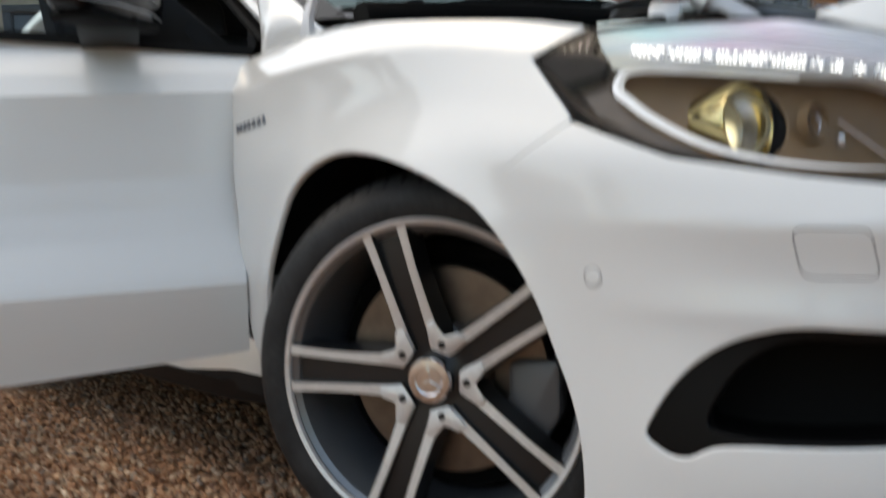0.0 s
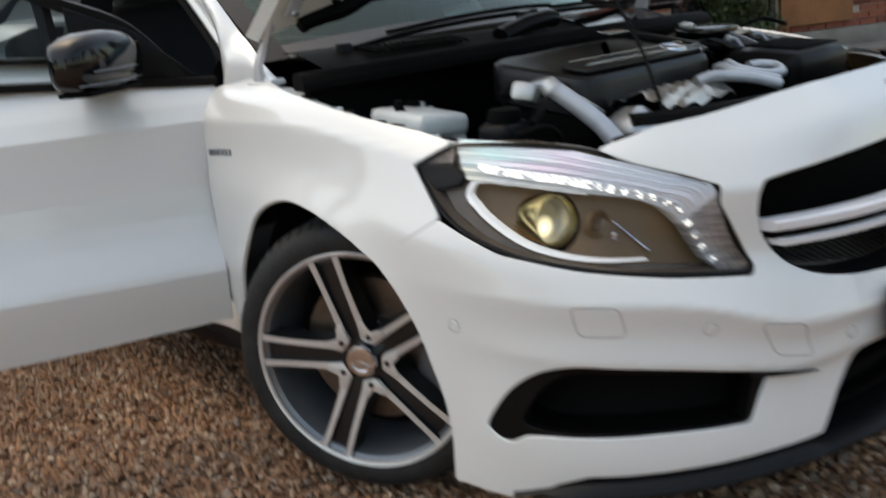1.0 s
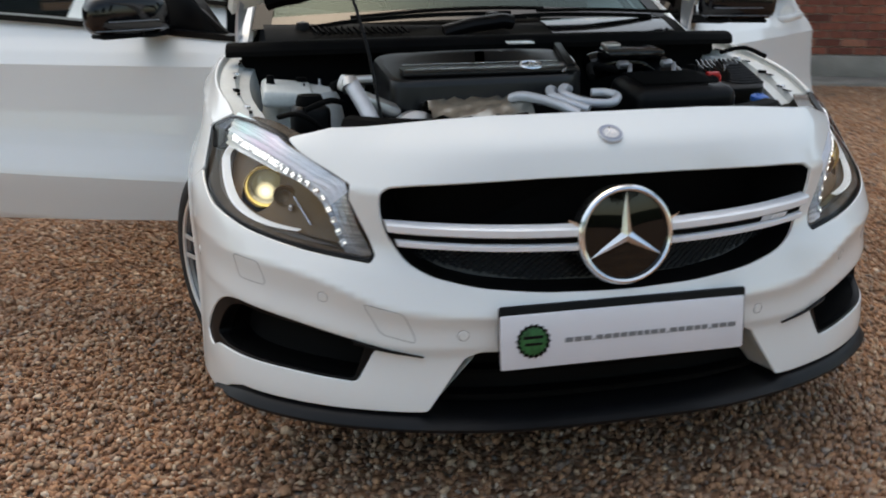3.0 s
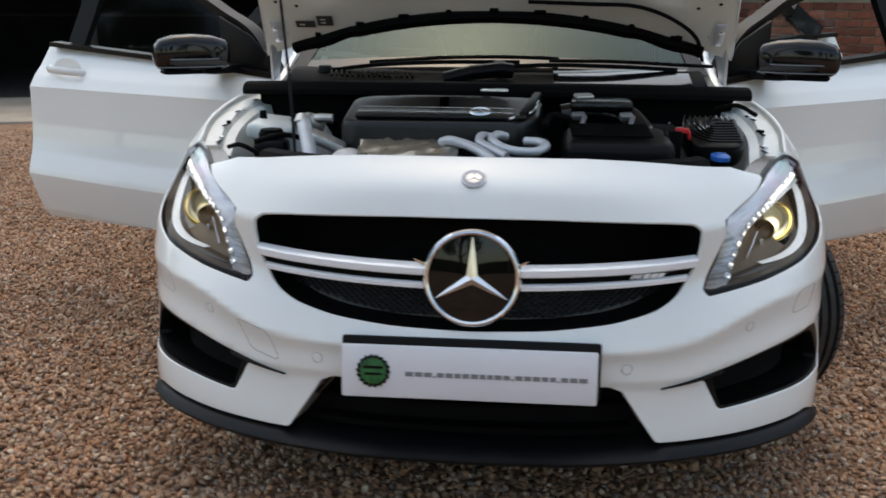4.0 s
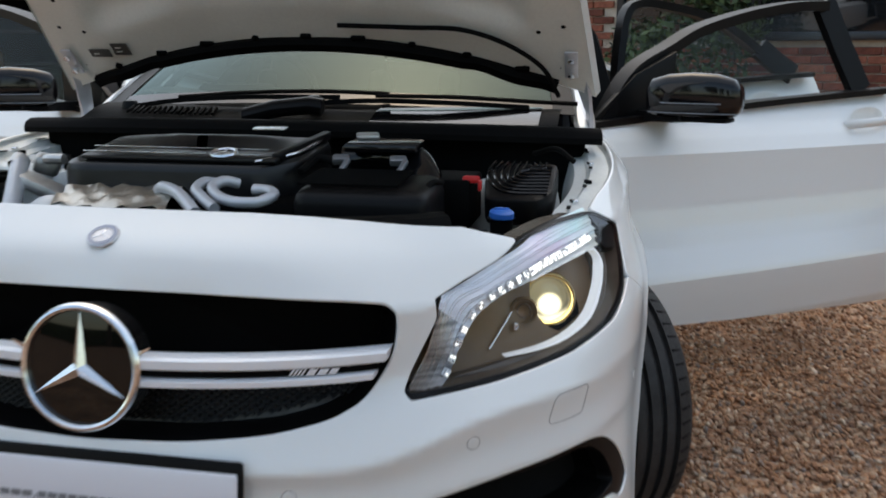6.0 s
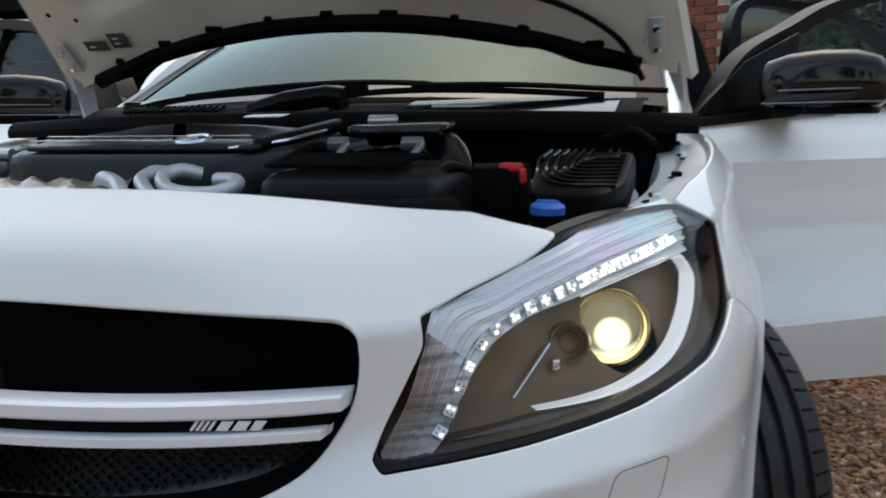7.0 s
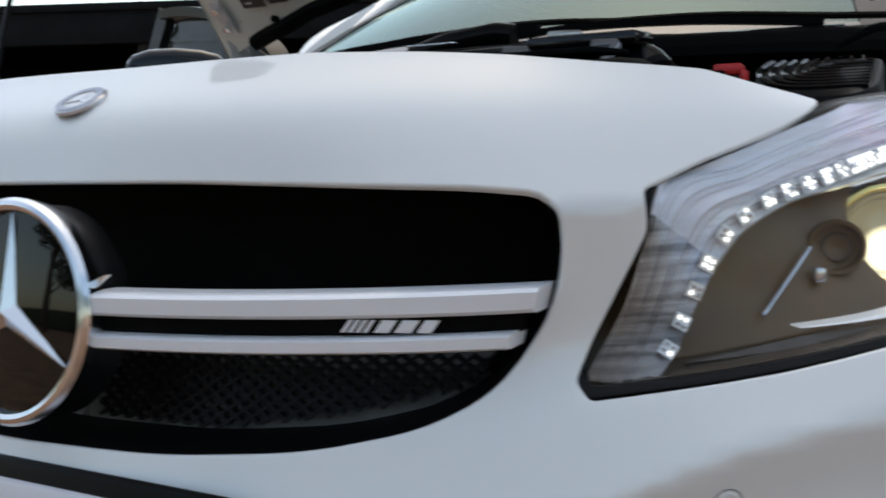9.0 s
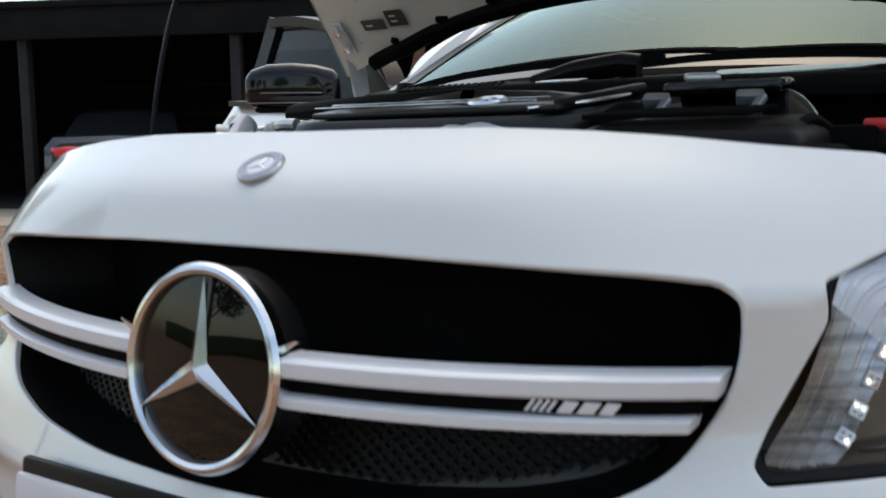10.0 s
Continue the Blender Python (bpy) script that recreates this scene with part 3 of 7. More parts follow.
# small round emblem on the nose panel
_c = skin(0.0, 0.794, 0.0025)[0]
_nn = (Vector(skin_normal(0.0, 0.796)[0]) + Vector((0, 0, 0.16))).normalized()
EMB = Matrix.Translation(_c) @ _nn.to_track_quat("Z", "Y").to_matrix().to_4x4()
emblem = part("nose_emblem", lathe([(0.0, 0.0015), (0.0150, 0.002), (0.0156, 0.0008), (0.0162, 0.0022), (0.0240, 0.0026), (0.0258, 0.0012), (0.0262, -0.002)], EMB, 40), material("grey_enamel", (0.60, 0.61, 0.64), 0.3, metal=0.6), car, "small round silver emblem")
for k in range(3):
    part("emblem_arm", box((0.0022, 0.0150, 0.0012), (0, 0, 0), 0.0004), CHROME, emblem).matrix_local = EMB @ pose(0, 0, 0.0022, 0, 0, 120 * k) @ pose(0, 0.0075, 0)
part("wreath_ring", lathe([(0.0170, 0.0027), (0.0234, 0.0031)], EMB, 40), material("blue_grey_enamel", (0.28, 0.31, 0.39), 0.3, metal=0.4), emblem)

# number plate with a green round mark and a line of print
plate = part("number_plate", box((0.52, 0.010, 0.111), (0, 0.044, 0.4135), 0.006, (-6, 0, 0)), PLATE_WHITE, car, "white show plate with a green mark and grey print")
part("plate_backing", box((0.527, 0.012, 0.122), (0.003, 0.0535, 0.4235), 0.006, (-6, 0, 0)), SATIN_BLACK, plate)
PL = pose(0, 0.0385, 0.4135, 90 - 6, 0, 0)
mark = part("green_mark", lathe([(0.0, 0.0012), (0.028, 0.0012), (0.030, 0.0004)], PL @ pose(-0.194, 0.002, 0), 36), GREEN_PRINT, plate, "round green mark")
own = bmesh.new()
for k in range(18):
    a = 2 * math.pi * k / 18
    box((0.006, 0.010, 0.001), (0.031 * math.cos(a), 0.031 * math.sin(a), 0.0009), 0, (0, 0, math.degrees(a) + 30), own)
box((0.040, 0.006, 0.0012), (0, 0.008, 0.0012), 0, (0, 0, 0), own)
box((0.036, 0.005, 0.0012), (0, -0.006, 0.0012), 0, (0, 0, 0), own)
own.transform(PL @ pose(-0.194, 0.002, 0.0004))
part("mark_wreath", own, SATIN_BLACK, mark)
x = -0.128
for k, w in enumerate((0.016, 0.016, 0.016, 0.004, 0.014, 0.015, 0.013, 0.014, 0.015, 0.012, 0.011, 0.015, 0.013, 0.004, 0.015, 0.014, 0.015, 0.013, 0.012, 0.004, 0.014, 0.015, 0.017)):
    part("print_bar", box((w, 0.0095 if w > 0.005 else 0.004, 0.0008), PL @ Vector((x + w / 2, -0.002 if w > 0.005 else -0.006, 0.0006)), 0, (84, 0, 0)), INK, plate)
    x += w + 0.0032

# side intakes: black trim round a deep opening
for side in (-1, 1):
    out_loop = INTAKE
    own = bmesh.new()
    hole = rounded([(0.522, 0.388), (0.640, 0.410), (0.825, 0.430), (0.865, 0.421), (0.900, 0.394), (0.925, 0.352), (0.928, 0.332), (0.88, 0.322), (0.70, 0.317), (0.548, 0.309)],
                   (0.006, 0.04, 0.03, 0.03, 0.03, 0.02, 0.012, 0.03, 0.05, 0.01))
    trim = skin_panel("intake_trim", rounded([(0.404, 0.3670), (0.54, 0.3975), (0.70, 0.4275), (0.835, 0.4425), (0.899, 0.4285), (0.944, 0.399), (0.974, 0.361), (0.995, 0.321), (0.967, 0.301), (0.946, 0.298), (0.921, 0.314), (0.88, 0.317), (0.70, 0.314), (0.542, 0.305), (0.505, 0.3775)],
                                             (0.004, 0.05, 0.05, 0.05, 0.03, 0.03, 0.03, 0.012, 0.012, 0.012, 0.012, 0.03, 0.05, 0.012, 0.010)), [hole], SATIN_BLACK, car, "black plastic air intake trim", out=-0.004, rim=0.03, lip=0.002, mirror_side=side)
    shell([[Vector(p) for p in on_skin([(side * a, b) for a, b in hole], o)] for o in (-0.02, -0.05, -0.085)], own, closed_u=True)
    part("duct_wall", own, MATT_BLACK, trim)
    part("trim_tip", skin_band([(side * a, b) for a, b in ((0.545, 0.3920), (0.50, 0.3835), (0.455, 0.3765), (0.403, 0.3680))], lambda t: 0.0115 * (1 - t) + 0.0015, 0.006, 0.0012, 5), SATIN_BLACK, trim)
    # near-black sheet that paints the shade inside the duct
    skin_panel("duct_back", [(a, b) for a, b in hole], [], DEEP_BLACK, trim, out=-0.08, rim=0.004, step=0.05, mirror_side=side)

# lower centre grille with fins, and the dark lip below
_lower = sym([(0.0, 0.395), (0.15, 0.394), (0.30, 0.39), (0.335, 0.37), (0.415, 0.235), (0.30, 0.225), (0.0, 0.225)])
# near-black sheet in place of the shaded depth behind the fins
lower = skin_panel("lower_grille", _lower, [], DEEP_BLACK, car, "lower grille over a near-black sheet for its shaded depth", out=-0.085, rim=0.004, step=0.04)
for z in (0.262, 0.315):
    part("fin", skin_band([(a, z) for a in np.linspace(-0.36, 0.36, 13)], 0.010, 0.03, -0.078, 2), MATT_BLACK, lower)
for side in (-1, 1):
    own = bmesh.new()
    pts = [(side * a, b) for a, b in ((0.29, 0.381), (0.322, 0.366), (0.398, 0.252))]
    shell([[Vector(p) for p in on_skin(rounded(pts, (0, 0.01, 0), 0.01)[:-1], o)] for o in (-0.005, -0.05, -0.09)], own)
    part("opening_wall", own, WHITE, lower)

rows = []
for s in np.linspace(-0.95, 0.95, 97):
    a = abs(s)
    end = max(0.0, (a - 0.86) / 0.09)
    drop = 0.030 * max(0, (a - 0.80) / 0.15) ** 1.5
    top = (0.2445 if a > 0.40 else 0.236) - drop * 1.15
    bot = 0.208 - drop * 0.4
    prof = [(-0.03, top - 0.003), (-0.004, top - 0.005), (0.008, top - 0.014), (0.016 - 0.02 * end, bot + 0.010), (0.013 - 0.02 * end, bot + 0.002), (0.004 - 0.02 * end, bot), (-0.14, bot + 0.004), (-0.14, top)]
    rows.append([Vector(skin(s, 0.24 if a < 0.85 else 0.235, o)[0]) * 1.0 for o, _ in prof])
    for v, (_, z) in zip(rows[-1], prof):
        v.z = z
own = shell(rows, None, closed_u=True, caps=True)
bmesh.ops.recalc_face_normals(own, faces=own.faces[:])
part("front_lip", own, LIP_GREY, car, "dark grey front splitter lip")

# parking sensors, tow-eye and washer covers
def disc_on_skin(name, s, z, r, mat, label="", raise_by=0.0012):
    c, nn = skin(s, z)[0], Vector(skin_normal(s, z)[0])
    m = Matrix.Translation(c) @ nn.to_track_quat("Z", "Y").to_matrix().to_4x4()
    return part(name, lathe([(0.0, raise_by), (r * 0.86, raise_by), (r, 0.0), (r * 1.02, -0.004), (r * 1.12, -0.004), (r * 1.13, 0.0003)], m, 24), mat, car, label)


for side in (-1, 1):
    for s, z in ((0.324, 0.417), (0.611, 0.483), (1.049, 0.495)):
        disc_on_skin("parking_sensor", side * s, z, 0.0095, WHITE, "white painted parking sensor")
GAP = material("panel_gap", (0.23, 0.23, 0.23), 0.8)


def seam(name, points, closed=True, width=0.0015):
    q = list(points) + ([points[0]] if closed else [])
    part(name, skin_band(q, width, 0.0006, -0.0002, 1), GAP, car)


for side in (-1, 1):
    seam("washer_cover_gap", rounded([(side * a, b) for a, b in ((0.760, 0.539), (0.836, 0.544), (0.826, 0.492), (0.748, 0.487))], 0.012, 0.008))
for side in (-1, 1):
    for s, z in ((0.324, 0.417), (0.611, 0.483), (1.049, 0.495)):
        seam("sensor_gap", [(side * s + 0.0112 * math.cos(k * math.pi / 12), z + 0.0112 * math.sin(k * math.pi / 12)) for k in range(24)], True, 0.0012)
seam("tow_cover_gap", rounded([(-0.524, 0.480), (-0.441, 0.464), (-0.415, 0.398), (-0.490, 0.415)], 0.012, 0.008))

# ---- headlights ----
GUIDE = ((0.796, 0.703), (0.900, 0.715), (0.972, 0.7245), (1.018, 0.731), (1.042, 0.727), (1.046, 0.712), (1.022, 0.690), (0.974, 0.660), (0.915, 0.632), (0.848, 0.614), (0.776, 0.603), (0.728, 0.599), (0.696, 0.597))
LEDS = ((1.030, 0.752), (0.935, 0.738), (0.830, 0.725), (0.735, 0.709), (0.672, 0.693), (0.640, 0.675), (0.622, 0.652), (0.610, 0.632), (0.598, 0.608), (0.582, 0.584), (0.572, 0.574))
BAND_TOP = ((1.096, 0.789), (0.985, 0.782), (0.814, 0.765), (0.722, 0.746), (0.649, 0.725), (0.579, 0.7055), (0.572, 0.6915), (0.561, 0.649), (0.542, 0.6005), (0.518, 0.5645))
BAND_LOW = ((1.050, 0.731), (0.978, 0.7245), (0.885, 0.713), (0.780, 0.701), (0.690, 0.685), (0.655, 0.667), (0.632, 0.643), (0.612, 0.612), (0.588, 0.576), (0.568, 0.560))
RIBS = ((0.02, 0.17), (0.20, 0.05), (0.26, 0.13), (0.40, 0.05), (0.46, 0.18), (0.65, 0.05), (0.71, 0.12), (0.84, 0.05), (0.90, 0.09))
PROJ = (0.680, 0.440, 0.657)
LAMP_MID = (0.80, 0.69)


def shrink(loop, k):
    return [(LAMP_MID[0] + (x - LAMP_MID[0]) * (1 - k * 0.6), LAMP_MID[1] + (y - LAMP_MID[1]) * (1 - k * 1.6)) for x, y in loop]


def along(points, n):
    """n points at even steps along a smooth line in (s, z)."""
    q = smooth_path([(a, b, 0) for a, b in points], 8)
    u = np.linspace(0, len(q) - 1, n)
    return [(float(np.interp(k, range(len(q)), q[:, 0])), float(np.interp(k, range(len(q)), q[:, 1]))) for k in u]


def lit_ball(name, centre, peak):
    """Warm lit lens, brightest at its core."""
    mat = material(name, (0.55, 0.50, 0.34), 0.05, coat=1.0, emit=(1.0, 0.94, 0.74), emit_strength=1.0)
    n, l = mat.node_tree.nodes, mat.node_tree.links
    co, mp, gr, rp = (n.new("ShaderNode" + k) for k in ("TexCoord", "Mapping", "TexGradient", "MapRange"))
    gr.gradient_type = "SPHERICAL"
    mp.inputs["Scale"].default_value = (42, 42, 42)
    mp.inputs["Location"].default_value = [-42 * c for c in centre]
    l.new(co.outputs["Object"], mp.inputs["Vector"])
    l.new(mp.outputs["Vector"], gr.inputs["Vector"])
    l.new(gr.outputs["Fac"], rp.inputs["Value"])
    rp.inputs["From Min"].default_value, rp.inputs["From Max"].default_value = 0.0, 0.75
    rp.inputs["To Min"].default_value, rp.inputs["To Max"].default_value = 0.03 * peak, peak
    l.new(rp.outputs["Result"], n["Principled BSDF"].inputs["Emission Strength"])
    return mat


for side in (-1, 1):
    lp = [(side * x, y) for x, y in HEADLIGHT]
    # black seal and side wall, then the brown inner bezel
    own = bmesh.new()
    inner = [(side * x, y) for x, y in shrink(HEADLIGHT, 0.03)]
    shell([[Vector(p) for p in on_skin(a, o)] for a, o in ((lp, -0.012), (lp, -0.003), (inner, -0.004), (inner, -0.010))], own, closed_u=True)
    headlight = part("headlight", own, SATIN_BLACK, car, "clear-lens headlight with brown bezel, lit projector")
    part("inner_wall", shell([[Vector(p) for p in on_skin(inner, o)] for o in (-0.010, -0.058)], None, closed_u=True), LAMP_DARK, headlight)
    back = skin_panel("bezel", [(min(x, 1.065 + 0.02 * (y - 0.7)), y) for x, y in shrink(HEADLIGHT, 0.045) if x < 1.12], [[(0.884 + 0.073 * math.cos(k * math.pi / 14), 0.6555 + 0.050 * math.sin(k * math.pi / 14)) for k in range(28)]], LAMP_BROWN, headlight, "brown inner bezel", out=-0.056, rim=0.003, step=0.03, mirror_side=side)
    skin_panel("outer_bezel", [(1.056, 0.742), (1.058, 0.708), (1.030, 0.680), (0.978, 0.650), (0.917, 0.6225), (0.848, 0.605), (0.776, 0.5945), (0.70, 0.589), (0.60, 0.5725), (0.70, 0.582), (0.776, 0.5895), (0.848, 0.5995), (0.93, 0.616), (0.975, 0.632), (1.068, 0.682), (1.144, 0.755), (1.10, 0.772)], [], LAMP_DARK, headlight, "dark smoky outer bezel", out=-0.030, rim=0.022, lip=0.001, mirror_side=side)
    # pale ribbed reflector band under the upper edge and down the inner side
    rows = []
    for (a, b), (c, d) in zip(along(BAND_LOW, 61), along(BAND_TOP, 61)):
        r = [Vector(skin(side * (a + (c - a) * -0.04), b + (d - b) * -0.04, -0.040)[0])]
        for w, wide in RIBS:
            r += [Vector(skin(side * (a + (c - a) * q), b + (d - b) * q, o)[0]) for q, o in ((w, -0.019 + 0.009 * w), (w + wide * 0.3, -0.019 + 0.03 * wide + 0.009 * w), (w + wide * 0.9, -0.019 + 0.009 * w))]
        r.append(Vector(skin(side * c, d + 0.007, -0.006)[0]))
        rows.append(r)
    for name, lo, hi, mat, label in (("lower_reflector", 0, 11, SHEENS["lower", side], "clear ribbed strip over silver"), ("violet_strip", 10, 17, SHEENS["middle", side], "strip with a painted violet sheen"), ("upper_reflector", 16, len(rows[0]), SHEENS["upper", side], "pale reflector with painted iridescence, violet to sea-green")):
        part(name, shell([r[lo:hi] for r in rows[:49]]), mat, headlight, label, sharp=18)
    part("inner_reflector", shell(rows[48:]), SHEENS["inner", side], headlight, "ribbed grey reflector along the inner side", sharp=18)
    # faceted optics over the running lights, in clusters
    line = along(LEDS, 200)
    run = np.concatenate([[0], np.cumsum([math.hypot(q[0] - p[0], q[1] - p[1]) for p, q in zip(line, line[1:])])])
    led_rng = random.Random(5)
    for k in range(21):
        i = int(np.argmin(abs(run - run[-1] * (k + 0.4) / 21)))
        (a, b), (a2, b2) = line[i], line[min(i + 3, 199)]
        cc, nn = Vector(skin(side * a, b, -0.0115)[0]), Vector(skin_normal(side * a, b)[0])
        go = (Vector(skin(side * a2, b2, -0.0115)[0]) - cc).normalized()
        over = nn.cross(go).normalized()
        turn = nn.to_track_quat("Z", "Y").to_matrix().to_4x4()
        wide, deep, pitch = (4, 3, 0.0046) if k < 10 else (3, 3, 0.0042) if k < 14 else (2, 2, 0.0052)
        q = bmesh.new()
        bmesh.ops.create_cube(q, size=1.0, matrix=Matrix.Translation(cc) @ Matrix((go.to_4d(), over.to_4d(), nn.to_4d(), (0, 0, 0, 0))).transposed().to_3x3().to_4x4() @ Matrix.Diagonal((wide * pitch + 0.002, deep * pitch + 0.002, 0.003, 1)))
        optic = part("led_optic", q, SHEENS["lower", side], headlight, "faceted clear running-light optic", sharp=5)
        for i in range(wide):
            for j in range(deep):
                r = pitch * led_rng.uniform(0.34, 0.52)
                q = cc + go * (i - (wide - 1) / 2) * pitch + over * (j - (deep - 1) / 2) * pitch + nn * 0.0022
                part("led_bead", lathe([(r, -0.002), (r * 0.9, 0.0004), (r * 0.4, 0.0010), (0.0, 0.0011)], Matrix.Translation(q) @ turn @ pose(0, 0, 0, led_rng.uniform(-12, 12), led_rng.uniform(-12, 12), 45 + led_rng.uniform(-20, 20)), 4), LED_LIT if led_rng.random() < 0.7 else LAMP_SILVER, optic, "small lit diode" if i + j == 0 else "")
    # white light guide in a C
    part("light_guide", skin_band([(side * a, b) for a, b in GUIDE], lambda t: (0.0022 + 0.0078 * min(1.0, max(0.0, (t - 0.25) / 0.08))) * (1 - 0.88 * max(0.0, t - 0.25) ** 2 / 0.56), 0.014, -0.034, 6), LAMP_WHITE, headlight, "white C-shaped light guide")
    # black outer corner beyond the reflector
    skin_panel("outer_corner", rounded([(1.060, 0.742), (1.085, 0.757), (1.157, 0.757), (1.110, 0.722), (1.064, 0.730)], 0.004), [], SATIN_BLACK, headlight, "black outer corner", out=-0.009, rim=0.02, mirror_side=side)
    skin_panel("tip_reflector", rounded([(1.088, 0.7585), (1.096, 0.786), (1.104, 0.786), (1.154, 0.7595)], 0.002), [], SATIN_BLACK, headlight, "black tip behind the lens", out=-0.012, rim=0.02, mirror_side=side)
    for k in range(6):
        a = 1.094 + 0.0095 * k
        part("hatch_line", skin_band([(side * a, 0.7615), (side * (a + 0.004), 0.784 - 0.0042 * k)], 0.0011, 0.0012, -0.0115, 2), LAMP_SILVER, headlight)
    # projector: ring, bowl and ball lens, lit
    cc = (side * PROJ[0], PROJ[1], PROJ[2])
    aim = Vector((side * 0.12, -1.0, 0.08)).normalized()
    m = Matrix.Translation(cc) @ aim.to_track_quat("Z", "Y").to_matrix().to_4x4()
    proj = part("projector", lathe([(0.046, -0.05), (0.0475, 0.002), (0.0455, 0.006), (0.0425, 0.006), (0.0395, 0.0), (0.0385, -0.03)], m, 48), GOLD_RING, headlight, "projector lamp in a thin gold ring")
    ball = m @ Vector((side * 0.003, -0.013, -0.028))
    part("lamp_bowl", lathe([(0.0386, -0.012), (0.036, -0.024), (0.029, -0.036), (0.020, -0.042)], m, 32), LAMP_SILVER, proj)
    part("lit_core", lathe([(0.035, -0.030), (0.026, -0.026), (0.013, -0.0235), (0.0, -0.023)], m, 32), lit_ball("lit_lamp_core", ball, 2.4 if side > 0 else 0.9), proj, "bright warm-white lamp core")
    part("ball_lens", lathe([(0.0384, -0.012), (0.037, -0.002), (0.033, 0.008), (0.026, 0.016), (0.018, 0.021), (0.009, 0.0238), (0.0, 0.0245)], m, 40), BALL_GLASS, proj, "clear ball lens").visible_shadow = False
    # small side lamp in concentric rings, a straight chrome rod and a bright cap on the bezel
    m = Matrix.Translation(skin(side * 0.775, 0.652, -0.046)[0]) @ aim.to_track_quat("Z", "Y").to_matrix().to_4x4()
    part("side_lamp", lathe([(0.024, -0.008), (0.0225, 0.004), (0.0195, 0.003), (0.017, -0.004), (0.0125, -0.006), (0.0115, -0.002), (0.0085, -0.004), (0.0, -0.006)], m, 28), LAMP_BROWN, headlight, "small brown side lamp in concentric rings", sharp=20)
    part("side_lamp_ring", lathe([(0.0118, -0.003), (0.0108, -0.0005), (0.0098, -0.003)], m, 24), LAMP_SILVER, headlight)
    part("chrome_rod", tube([skin(side * a, b, -0.048)[0] for a, b in ((0.744, 0.653), (0.714, 0.629), (0.682, 0.602))], 0.0020, n=8), LAMP_SILVER, headlight, "thin chrome rod")
    part("bulb_cap", box((0.009, 0.009, 0.013), Vector(skin(side * 0.746, 0.631, -0.048)[0]), 0.002, (0, 0, side * 35)), LAMP_SILVER, headlight, "small bright cap")
    lens = skin_panel("lens", shrink(HEADLIGHT, 0.012), [], LENS, headlight, "clear plastic headlight lens", out=-0.0015, rim=0.003, lip=0.001, step=0.02, mirror_side=side)
    lens.visible_shadow = False

